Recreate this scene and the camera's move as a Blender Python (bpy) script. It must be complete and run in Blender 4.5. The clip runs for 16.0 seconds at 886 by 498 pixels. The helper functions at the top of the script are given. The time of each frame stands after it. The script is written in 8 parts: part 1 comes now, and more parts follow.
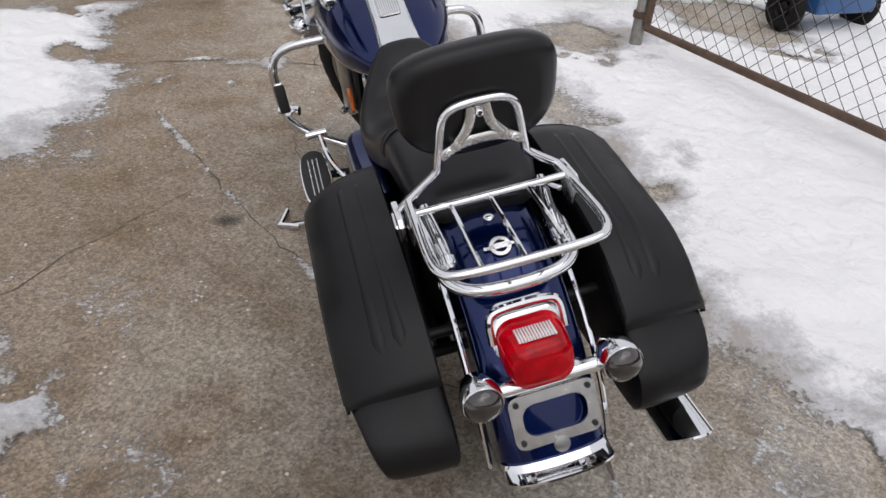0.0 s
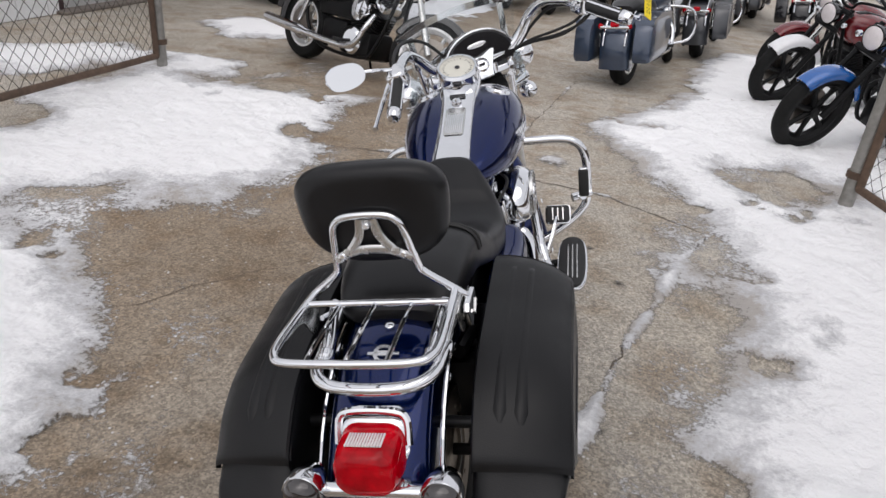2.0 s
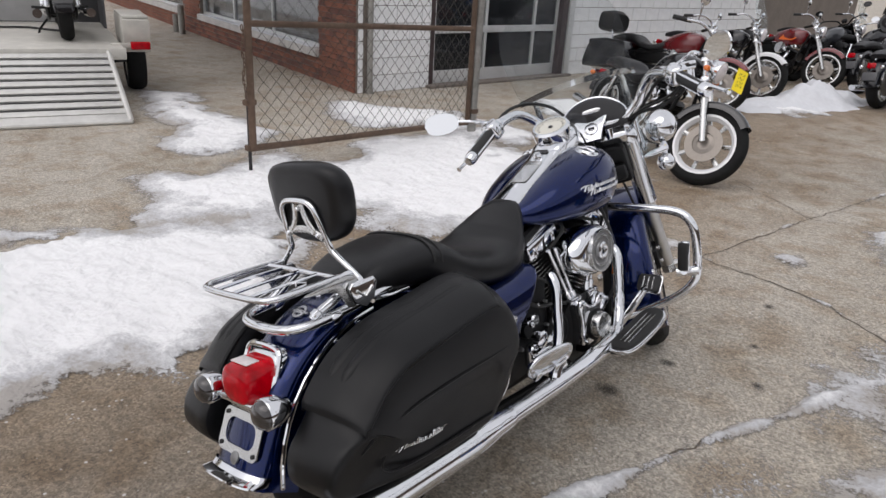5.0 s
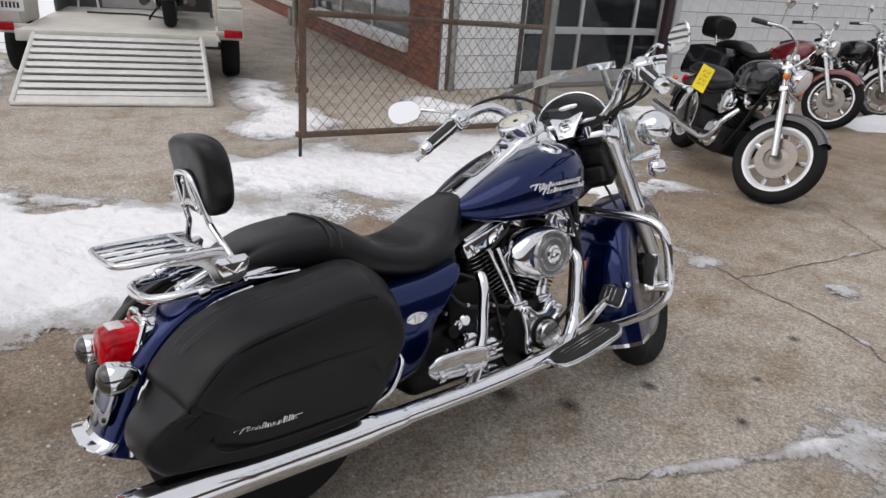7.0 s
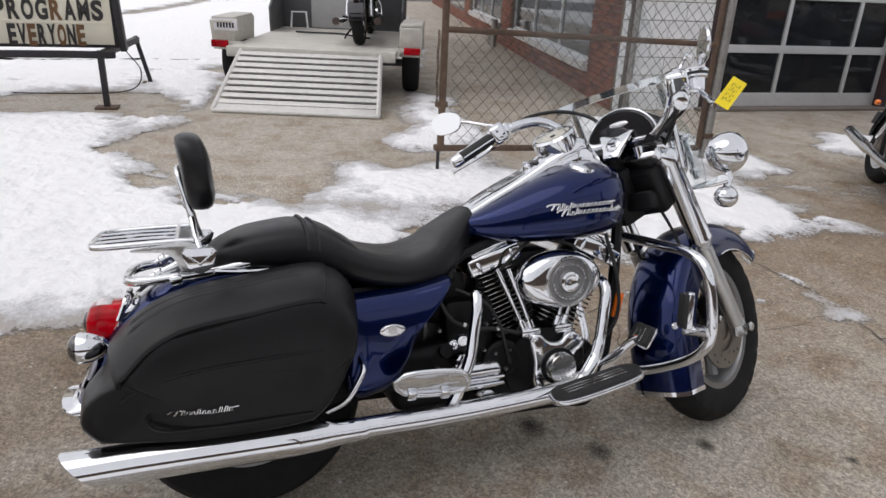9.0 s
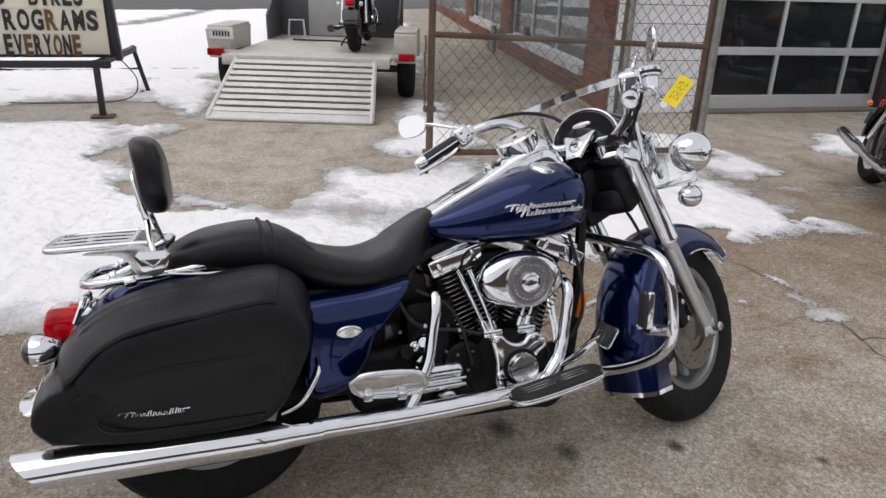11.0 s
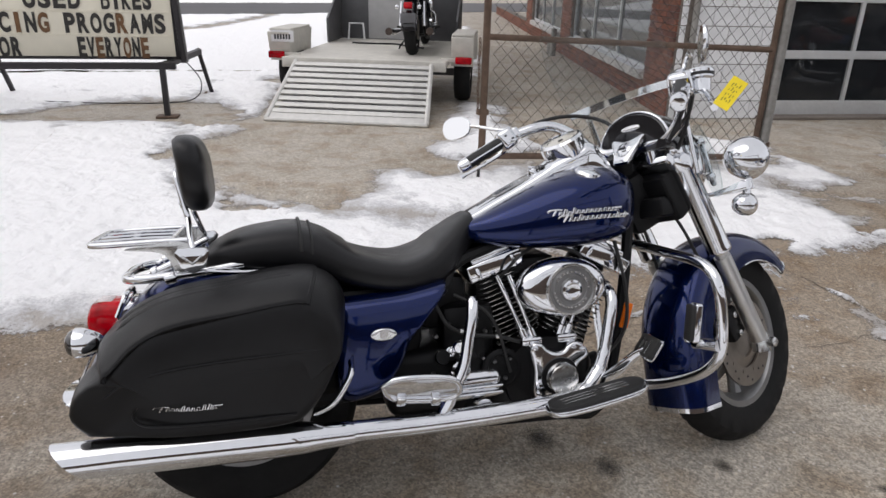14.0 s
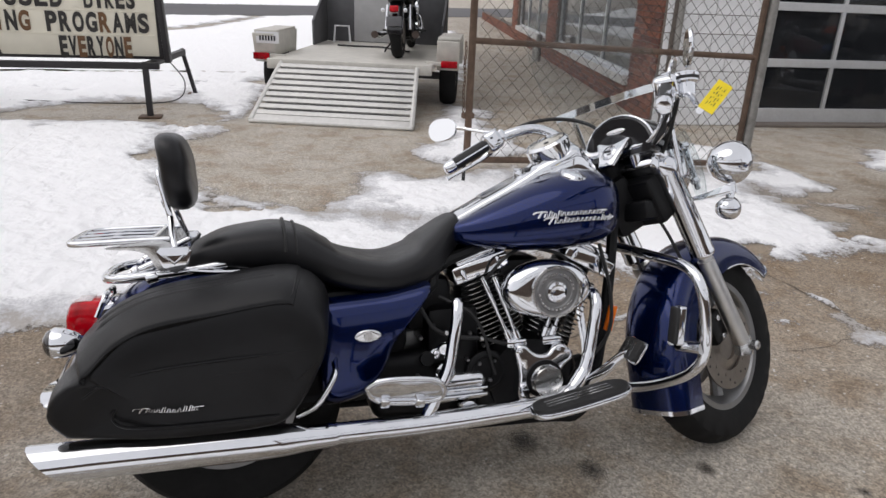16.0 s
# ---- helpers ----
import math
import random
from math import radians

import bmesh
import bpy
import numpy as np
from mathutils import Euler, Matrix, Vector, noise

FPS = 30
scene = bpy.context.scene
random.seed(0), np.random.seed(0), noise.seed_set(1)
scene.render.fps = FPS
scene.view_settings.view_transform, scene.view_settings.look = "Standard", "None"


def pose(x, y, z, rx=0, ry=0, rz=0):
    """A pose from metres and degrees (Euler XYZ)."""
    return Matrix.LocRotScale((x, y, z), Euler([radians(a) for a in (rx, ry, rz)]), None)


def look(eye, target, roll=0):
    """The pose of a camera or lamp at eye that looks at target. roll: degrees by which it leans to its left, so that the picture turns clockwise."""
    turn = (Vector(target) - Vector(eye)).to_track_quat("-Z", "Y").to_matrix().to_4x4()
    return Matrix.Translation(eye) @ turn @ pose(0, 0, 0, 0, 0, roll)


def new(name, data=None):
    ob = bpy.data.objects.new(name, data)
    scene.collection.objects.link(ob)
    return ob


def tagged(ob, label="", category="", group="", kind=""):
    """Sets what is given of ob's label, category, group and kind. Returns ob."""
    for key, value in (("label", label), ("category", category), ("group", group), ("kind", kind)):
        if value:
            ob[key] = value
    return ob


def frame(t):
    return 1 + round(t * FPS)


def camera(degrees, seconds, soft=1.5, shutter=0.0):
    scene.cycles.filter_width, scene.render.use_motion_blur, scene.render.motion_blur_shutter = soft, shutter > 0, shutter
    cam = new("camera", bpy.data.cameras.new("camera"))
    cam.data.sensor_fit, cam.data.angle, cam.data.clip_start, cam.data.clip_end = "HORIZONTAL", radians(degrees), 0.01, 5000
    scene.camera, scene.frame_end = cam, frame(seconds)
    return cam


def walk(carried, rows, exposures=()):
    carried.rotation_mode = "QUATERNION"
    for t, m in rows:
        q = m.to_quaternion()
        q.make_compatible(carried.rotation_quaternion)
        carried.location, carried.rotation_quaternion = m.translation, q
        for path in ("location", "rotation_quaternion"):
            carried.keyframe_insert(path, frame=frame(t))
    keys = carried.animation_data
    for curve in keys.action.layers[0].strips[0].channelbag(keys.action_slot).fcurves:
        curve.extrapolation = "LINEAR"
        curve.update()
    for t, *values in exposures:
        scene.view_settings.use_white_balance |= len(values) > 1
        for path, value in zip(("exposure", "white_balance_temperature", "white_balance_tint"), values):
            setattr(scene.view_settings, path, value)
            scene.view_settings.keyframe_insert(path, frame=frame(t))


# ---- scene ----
from mathutils.bvhtree import BVHTree

cam = camera(65.2, 16.0)
PATH = [
    (0, (-0.539, -1.045, 1.349), (-0.033, 0.541, 0.24), 4.9),
    (0.5, (-0.289, -0.961, 1.329), (-0.095, 0.631, 0.134), 4.7),
    (1, (-0.162, -0.937, 1.336), (-0.215, 0.639, 0.107), 3.2),
    (1.5, (-0.068, -1.069, 1.399), (-0.244, 0.664, 0.417), 4.1),
    (2, (0.099, -1.136, 1.449), (-0.118, 0.634, 0.544), 5.5),
    (2.5, (0.35, -1.088, 1.415), (-0.13, 0.659, 0.568), 6.1),
    (3, (0.511, -1.141, 1.444), (-0.079, 0.56, 0.574), 5.5),
    (3.5, (0.669, -1.202, 1.456), (-0.049, 0.485, 0.658), 5.6),
    (4, (0.836, -1.05, 1.456), (-0.127, 0.509, 0.656), 4.3),
    (4.5, (0.969, -0.996, 1.457), (-0.179, 0.441, 0.673), 3.3),
    (4.7, (1.021, -1.015, 1.473), (-0.147, 0.416, 0.706), 3.4),
    (6.8, (1.447, -0.625, 1.429), (0.031, 0.568, 0.672), 4.2),
    (7, (1.441, -0.559, 1.445), (0.018, 0.617, 0.676), 4.4),
    (7.5, (1.467, -0.459, 1.439), (0.012, 0.665, 0.652), 3.4),
    (8, (1.549, -0.265, 1.437), (-0.06, 0.635, 0.662), 2.1),
    (8.2, (1.585, -0.205, 1.442), (-0.065, 0.623, 0.674), 1.9),
    (10.3, (1.728, 0.118, 1.43), (-0.03, 0.716, 0.685), 3.6),
    (10.5, (1.733, 0.11, 1.428), (-0.009, 0.751, 0.683), 3.5),
    (11, (1.732, 0.11, 1.434), (-0.011, 0.759, 0.698), 1.9),
    (11.5, (1.719, 0.126, 1.432), (-0.04, 0.73, 0.697), 1.6),
    (12, (1.713, 0.14, 1.427), (-0.06, 0.699, 0.688), 1.6),
    (12.5, (1.705, 0.155, 1.425), (-0.08, 0.671, 0.685), 1.5),
    (13, (1.709, 0.16, 1.425), (-0.091, 0.624, 0.689), 0.9),
    (13.5, (1.711, 0.163, 1.423), (-0.088, 0.645, 0.694), 1.2),
    (14, (1.715, 0.167, 1.423), (-0.08, 0.662, 0.692), 1.5),
    (14.5, (1.722, 0.165, 1.425), (-0.075, 0.655, 0.696), 1.6),
    (15, (1.727, 0.159, 1.424), (-0.069, 0.662, 0.701), 1.9),
    (15.5, (1.721, 0.166, 1.422), (-0.064, 0.702, 0.697), 2.3),
    (16, (1.711, 0.165, 1.413), (-0.076, 0.705, 0.695), 2.4),
]
walk(cam, [(t, look(eye, target, roll)) for t, eye, target, roll in PATH], ((0.0, 0.12, 6500, 14), (16.0, 0.12, 6500, 14)))

# ---- world and light ----
world = bpy.data.worlds.new("overcast_sky")
scene.world = world
world.use_nodes = True
wn, wl = world.node_tree.nodes, world.node_tree.links
sky = wn.new("ShaderNodeTexSky")
sky.sky_type, sky.sun_disc = "NISHITA", False
sky.sun_elevation, sky.sun_rotation = radians(48), radians(200)
sky.dust_density, sky.air_density = 4.0, 1.0
grey = wn.new("ShaderNodeHueSaturation")
grey.inputs["Saturation"].default_value = 0.22
wl.new(sky.outputs[0], grey.inputs["Color"])
cloud = wn.new("ShaderNodeMix")
cloud.data_type = "RGBA"
cloud.inputs["Factor"].default_value = 0.72
cloud.inputs["B"].default_value = (5.6, 5.75, 5.95, 1)
wl.new(grey.outputs[0], cloud.inputs["A"])
wl.new(cloud.outputs["Result"], wn["Background"].inputs["Color"])
wn["Background"].inputs["Strength"].default_value = 0.15
sun = new("sun", bpy.data.lights.new("sun", "SUN"))
sun.data.energy, sun.data.angle, sun.data.color = 0.5, radians(50), (1.0, 0.97, 0.93)
sun.matrix_world = look((0, 0, 10), (-1.2, 3.0, 1.0))

# ---- materials ----


def mat(name, color, rough=0.5, metal=0.0, coat=0.0, var=0.0, scale=20.0, bump=0.0, bscale=60.0, spec=0.5, trans=0.0, dist=0.01, rvar=0.0):
    """A procedural surface: colour with two scales of variation, relief and varied gloss."""
    m = bpy.data.materials.new(name)
    m.use_nodes = True
    n, l = m.node_tree.nodes, m.node_tree.links
    p = n["Principled BSDF"]
    p.inputs["Base Color"].default_value = (*color, 1)
    p.inputs["Roughness"].default_value = rough
    p.inputs["Metallic"].default_value = metal
    p.inputs["Coat Weight"].default_value = coat
    p.inputs["Coat Roughness"].default_value = 0.04
    p.inputs["Specular IOR Level"].default_value = spec
    p.inputs["Transmission Weight"].default_value = trans
    geo = n.new("ShaderNodeTexCoord")
    if var > 0 or rvar > 0:
        a, b = n.new("ShaderNodeTexNoise"), n.new("ShaderNodeTexNoise")
        a.inputs["Scale"].default_value, b.inputs["Scale"].default_value = scale, scale * 0.17
        a.inputs["Detail"].default_value, b.inputs["Detail"].default_value = 6, 3
        l.new(geo.outputs["Object"], a.inputs["Vector"])
        l.new(geo.outputs["Object"], b.inputs["Vector"])
        add = n.new("ShaderNodeMath")
        add.operation = "ADD"
        l.new(a.outputs["Fac"], add.inputs[0])
        l.new(b.outputs["Fac"], add.inputs[1])
        if var > 0:
            mr = n.new("ShaderNodeMapRange")
            mr.inputs["From Min"].default_value, mr.inputs["From Max"].default_value = 0.6, 1.4
            mr.inputs["To Min"].default_value, mr.inputs["To Max"].default_value = 1 - var, 1 + var
            l.new(add.outputs[0], mr.inputs["Value"])
            mx = n.new("ShaderNodeVectorMath")
            mx.operation = "SCALE"
            mx.inputs[0].default_value = color
            l.new(mr.outputs[0], mx.inputs["Scale"])
            l.new(mx.outputs[0], p.inputs["Base Color"])
        if rvar > 0:
            rr = n.new("ShaderNodeMapRange")
            rr.inputs["From Min"].default_value, rr.inputs["From Max"].default_value = 0.6, 1.4
            rr.inputs["To Min"].default_value, rr.inputs["To Max"].default_value = max(rough - rvar, 0.02), rough + rvar
            l.new(add.outputs[0], rr.inputs["Value"])
            l.new(rr.outputs[0], p.inputs["Roughness"])
    if bump > 0:
        c, bp = n.new("ShaderNodeTexNoise"), n.new("ShaderNodeBump")
        c.inputs["Scale"].default_value, c.inputs["Detail"].default_value = bscale, 5
        bp.inputs["Strength"].default_value, bp.inputs["Distance"].default_value = bump, dist
        l.new(geo.outputs["Object"], c.inputs["Vector"])
        l.new(c.outputs["Fac"], bp.inputs["Height"])
        l.new(bp.outputs["Normal"], p.inputs["Normal"])
    return m


BLUE = mat("blue_pearl_paint", (0.0012, 0.0096, 0.071), 0.20, 0.80, 0.9, 0.10, 300, spec=0.06, rvar=0.04)
BLUE.node_tree.nodes["Principled BSDF"].inputs["Coat IOR"].default_value = 1.42
CHROME = mat("chrome", (0.74, 0.75, 0.77), 0.045, 1.0, var=0.05, scale=30, rvar=0.03)
STEEL = mat("worn_brake_steel", (0.25, 0.225, 0.20), 0.40, 1.0, var=0.15, scale=60, rvar=0.1)
HOLE = mat("dark_drilled_hole", (0.012, 0.012, 0.012), 0.7, var=0.1, scale=60)
CASTRIM = mat("grey_cast_alloy", (0.27, 0.27, 0.27), 0.36, 1.0, var=0.12, scale=40, rvar=0.08)
SATIN = mat("satin_aluminium", (0.58, 0.58, 0.57), 0.24, 1.0, var=0.12, scale=40, rvar=0.08)
LEATHER = mat("black_leather_cover", (0.0030, 0.0030, 0.0036), 0.40, 0, 0, 0.40, 18, 0.35, 420, 0.30, dist=0.0012, rvar=0.14)
VINYL = mat("black_seat_vinyl", (0.0050, 0.0050, 0.0059), 0.37, 0, 0, 0.2, 25, 0.25, 600, 0.34, dist=0.0008, rvar=0.08)
RUBBER = mat("tyre_rubber", (0.010, 0.010, 0.010), 0.75, 0, 0, 0.3, 40, 0.3, 200, 0.2, dist=0.003)
GRIP = mat("black_rubber", (0.012, 0.012, 0.012), 0.6, 0, 0, 0.2, 80)
BLACK = mat("black_engine_paint", (0.0038, 0.0038, 0.0042), 0.40, 0, 0, 0.25, 50, spec=0.20, rvar=0.1)
GLOSSBLACK = mat("gloss_black_plastic", (0.008, 0.008, 0.010), 0.15, 0, 0.6, 0.15, 60)
FORKGREY = mat("grey_fork_alloy", (0.60, 0.595, 0.58), 0.36, 1.0, var=0.10, scale=40, rvar=0.08)
REDLENS = mat("red_lens", (0.40, 0.0006, 0.006), 0.10, 0, 0.25, 0.75, 34, 0.06, 60, 0.12, dist=0.004)
WHITELENS = mat("ribbed_clear_lens", (0.75, 0.70, 0.70), 0.2, 0, 0.5, 0.1, 90)
SMOKELENS = mat("smoked_lens", (0.022, 0.018, 0.017), 0.08, 0, 1.0, 0.2, 80)
AMBER = mat("amber_reflector", (0.75, 0.16, 0.01), 0.2, 0, 0.7, 0.1, 80)
DIAL = mat("ivory_dial", (0.62, 0.60, 0.52), 0.4, 0, 0.6, 0.04, 60)
PEWTER = mat("badge_metal", (0.72, 0.72, 0.72), 0.2, 0.9, 0, 0.1, 200)
YELLOW = mat("yellow_tag_card", (0.85, 0.66, 0.01), 0.6, 0, 0, 0.05, 60)
INK = mat("dark_ink", (0.02, 0.02, 0.025), 0.7, var=0.2, scale=60)
MIRROR = mat("mirror_glass", (0.82, 0.83, 0.84), 0.02, 1.0)
BROWNRUST = mat("rusty_brown_steel", (0.115, 0.075, 0.052), 0.75, 0.25, 0, 0.45, 25, 0.4, 120, dist=0.003)
GALV = mat("weathered_galvanised_steel", (0.30, 0.29, 0.27), 0.55, 0.6, 0, 0.3, 30, 0.2, 90, dist=0.002)
WIRE = mat("fence_wire", (0.062, 0.054, 0.046), 0.6, 0.4, 0, 0.3, 30)
WHITEPAINT = mat("white_painted_block", (0.78, 0.785, 0.79), 0.75, 0, 0, 0.10, 8, 0.3, 60, dist=0.004)
BRICK = mat("red_brick", (0.20, 0.075, 0.045), 0.85, 0, 0, 0.35, 14, 0.5, 120, dist=0.004)
MORTAR = mat("mortar", (0.17, 0.145, 0.125), 0.9, 0, 0, 0.2, 20)
DARKWOOD = mat("dark_brown_wood", (0.035, 0.018, 0.020), 0.6, 0, 0, 0.3, 20)
ALUFRAME = mat("aluminium_door_frame", (0.62, 0.63, 0.63), 0.4, 0.5, 0, 0.1, 30, rvar=0.06)
STONE = mat("pale_stone_sill", (0.48, 0.46, 0.44), 0.8, 0, 0, 0.25, 30, 0.3, 60)
TRAILERWHITE = mat("weathered_white_trailer_paint", (0.55, 0.53, 0.48), 0.6, 0, 0, 0.16, 14, 0.2, 50, dist=0.004, rvar=0.1)
RAMPALU = mat("ramp_aluminium", (0.62, 0.61, 0.58), 0.5, 0.35, 0, 0.14, 18, rvar=0.1)
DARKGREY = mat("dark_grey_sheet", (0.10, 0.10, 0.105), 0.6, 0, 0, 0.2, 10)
LIGHTGREY = mat("light_grey_sheet", (0.42, 0.42, 0.42), 0.6, 0, 0, 0.12, 10)
SIGNWHITE = mat("yellowed_sign_face", (0.72, 0.68, 0.56), 0.5, 0, 0.2, 0.10, 5)
SIGNBLACK = mat("black_sign_letter", (0.02, 0.018, 0.016), 0.5, 0, 0, 0.2, 30)
SIGNRUST = mat("faded_brown_sign_letter", (0.13, 0.062, 0.022), 0.55, 0, 0, 0.35, 30)
SIGNSTEEL = mat("dark_sign_steel", (0.022, 0.020, 0.022), 0.5, 0.2, 0, 0.3, 20)
ORANGE = mat("orange_paint", (0.75, 0.13, 0.01), 0.3, 0, 0.8, 0.1, 40)
RED = mat("red_paint", (0.14, 0.005, 0.008), 0.25, 0.1, 1.0, 0.1, 60)
SKYBLUE = mat("bright_blue_paint", (0.010, 0.10, 0.36), 0.25, 0.1, 1.0, 0.1, 60)
SLATE = mat("slate_blue_paint", (0.030, 0.048, 0.085), 0.28, 0.3, 1.0, 0.1, 60)
WHITEP = mat("white_paint", (0.75, 0.75, 0.76), 0.3, 0, 0.8, 0.06, 40)
CHARCOAL = mat("charcoal_paint", (0.035, 0.038, 0.045), 0.3, 0.2, 0.9, 0.1, 60)
PALEGREEN = mat("pale_green_paint", (0.45, 0.62, 0.45), 0.3, 0, 0.8, 0.06, 40)


def glass(name, tint, alpha, rough=0.02, ior=1.45):
    m = bpy.data.materials.new(name)
    m.use_nodes = True
    n, l = m.node_tree.nodes, m.node_tree.links
    p, out = n["Principled BSDF"], n["Material Output"]
    p.inputs["Base Color"].default_value = (*tint, 1)
    p.inputs["Roughness"].default_value = rough
    p.inputs["IOR"].default_value = ior
    t, mx = n.new("ShaderNodeBsdfTransparent"), n.new("ShaderNodeMixShader")
    t.inputs["Color"].default_value = (0.93, 0.95, 0.95, 1)
    mx.inputs["Fac"].default_value = alpha
    l.new(t.outputs[0], mx.inputs[1])
    l.new(p.outputs[0], mx.inputs[2])
    l.new(mx.outputs[0], out.inputs["Surface"])
    return m


SHIELD = glass("clear_windshield", (0.62, 0.65, 0.68), 0.055)
SHOPPANE = glass("shop_window_pane", (0.10, 0.105, 0.11), 0.62, ior=2.1)
PANE = glass("dark_window_pane", (0.02, 0.022, 0.025), 0.75)


def concrete():
    m = bpy.data.materials.new("stained_concrete")
    m.use_nodes = True
    n, l = m.node_tree.nodes, m.node_tree.links
    p = n["Principled BSDF"]
    co = n.new("ShaderNodeTexCoord")

    def tex(scale, detail, rough=0.55):
        t = n.new("ShaderNodeTexNoise")
        t.inputs["Scale"].default_value, t.inputs["Detail"].default_value, t.inputs["Roughness"].default_value = scale, detail, rough
        l.new(co.outputs["Object"], t.inputs["Vector"])
        return t

    def ramp(src, stops):
        r = n.new("ShaderNodeValToRGB")
        while len(r.color_ramp.elements) < len(stops):
            r.color_ramp.elements.new(0.5)
        for e, (pos, c) in zip(r.color_ramp.elements, stops):
            e.position, e.color = pos, (*c, 1)
        l.new(src.outputs["Fac"], r.inputs["Fac"])
        return r

    def mul(a, b, fac=1.0):
        x = n.new("ShaderNodeMix")
        x.data_type, x.blend_type = "RGBA", "MULTIPLY"
        x.inputs["Factor"].default_value = fac
        l.new(a.outputs[0] if "Color" not in a.outputs else a.outputs["Color"], x.inputs["A"])
        l.new(b.outputs["Color"], x.inputs["B"])
        return x.outputs["Result"]

    def cells(scale):
        v = n.new("ShaderNodeTexVoronoi")
        v.inputs["Scale"].default_value = scale
        l.new(co.outputs["Object"], v.inputs["Vector"])
        s = n.new("ShaderNodeSeparateColor")
        l.new(v.outputs["Color"], s.inputs[0])
        return s

    def by(col, src, lo, hi, a=0.0, b=1.0):
        """Colour scaled by a value."""
        r, s = n.new("ShaderNodeMapRange"), n.new("ShaderNodeVectorMath")
        r.inputs["From Min"].default_value, r.inputs["From Max"].default_value = a, b
        r.inputs["To Min"].default_value, r.inputs["To Max"].default_value = lo, hi
        l.new(src, r.inputs["Value"])
        s.operation = "SCALE"
        l.new(col, s.inputs[0])
        l.new(r.outputs[0], s.inputs["Scale"])
        return s.outputs[0]

    big = ramp(tex(1.1, 6), [(0.30, (0.250, 0.222, 0.184)), (0.5, (0.290, 0.263, 0.227)), (0.72, (0.334, 0.310, 0.275))])
    wet = ramp(tex(3.6, 7, 0.62), [(0.28, (0.68, 0.59, 0.50)), (0.42, (0.88, 0.83, 0.77)), (0.52, (1, 1, 1)), (0.75, (1.05, 1.05, 1.04))])
    one = mul(big, wet)
    one = by(one, tex(14, 8, 0.72).outputs["Fac"], 0.91, 1.09, 0.33, 0.67)
    one = by(one, cells(150).outputs[0], 0.66, 1.36)
    one = by(one, cells(75).outputs[1], 0.82, 1.20)
    grit = ramp(tex(60, 9, 0.9), [(0.37, (0.36, 0.34, 0.32)), (0.44, (0.93, 0.93, 0.93)), (0.56, (1.06, 1.05, 1.04)), (0.65, (1.55, 1.53, 1.50))])
    x = n.new("ShaderNodeMix")
    x.data_type, x.blend_type = "RGBA", "MULTIPLY"
    x.inputs["Factor"].default_value = 1.0
    l.new(one, x.inputs["A"])
    l.new(grit.outputs["Color"], x.inputs["B"])
    # brown melt-water stain on the west side, with ragged edges
    sep = n.new("ShaderNodeSeparateXYZ")
    l.new(co.outputs["Object"], sep.inputs[0])
    wob, side = tex(0.9, 6, 0.6), n.new("ShaderNodeMath")
    side.operation = "MULTIPLY_ADD"
    side.inputs[1].default_value, side.inputs[2].default_value = 2.6, 0.0
    l.new(wob.outputs["Fac"], side.inputs[0])
    tot = n.new("ShaderNodeMath")
    tot.operation = "ADD"
    l.new(side.outputs[0], tot.inputs[0])
    away = n.new("ShaderNodeMath")
    away.operation = "ADD"
    away.inputs[1].default_value = 1.3
    l.new(sep.outputs["X"], away.inputs[0])
    far = n.new("ShaderNodeMath")
    far.operation = "ABSOLUTE"
    l.new(away.outputs[0], far.inputs[0])
    l.new(far.outputs[0], tot.inputs[1])
    tint = n.new("ShaderNodeCombineXYZ")
    for k, (lo, hi) in enumerate(((0.90, 1.36), (0.79, 1.36), (0.67, 1.34))):
        ch = n.new("ShaderNodeMapRange")
        ch.inputs["From Min"].default_value, ch.inputs["From Max"].default_value = 1.65, 3.0
        ch.inputs["To Min"].default_value, ch.inputs["To Max"].default_value = lo, hi
        l.new(tot.outputs[0], ch.inputs["Value"])
        l.new(ch.outputs[0], tint.inputs[k])
    sc = n.new("ShaderNodeVectorMath")
    sc.operation = "MULTIPLY"
    l.new(x.outputs["Result"], sc.inputs[0])
    l.new(tint.outputs[0], sc.inputs[1])
    # damp dark patch with a ragged edge
    off = n.new("ShaderNodeVectorMath")
    off.operation = "MULTIPLY_ADD"
    off.inputs[1].default_value, off.inputs[2].default_value = (0.75, 0.60, 0.0), (0.02, 0.30, 0.0)
    l.new(co.outputs["Object"], off.inputs[0])
    size, rag, edge = n.new("ShaderNodeVectorMath"), n.new("ShaderNodeMath"), tex(1.7, 8, 0.66)
    size.operation, rag.operation = "LENGTH", "MULTIPLY_ADD"
    l.new(off.outputs[0], size.inputs[0])
    rag.inputs[1].default_value = 1.5
    l.new(edge.outputs["Fac"], rag.inputs[0])
    l.new(size.outputs["Value"], rag.inputs[2])
    damp = by(sc.outputs[0], rag.outputs[0], 0.77, 1.0, 1.30, 1.85)
    # pale pebbles and crumbs of ice
    v = n.new("ShaderNodeTexVoronoi")
    v.inputs["Scale"].default_value = 34
    l.new(co.outputs["Object"], v.inputs["Vector"])
    vr = n.new("ShaderNodeMapRange")
    vr.inputs["From Min"].default_value, vr.inputs["From Max"].default_value = 0.12, 0.22
    vr.inputs["To Min"].default_value, vr.inputs["To Max"].default_value = 1, 0
    l.new(v.outputs["Distance"], vr.inputs["Value"])
    keep = tex(9, 3)
    kr = n.new("ShaderNodeMapRange")
    kr.inputs["From Min"].default_value, kr.inputs["From Max"].default_value = 0.56, 0.62
    l.new(keep.outputs["Fac"], kr.inputs["Value"])
    both = n.new("ShaderNodeMath")
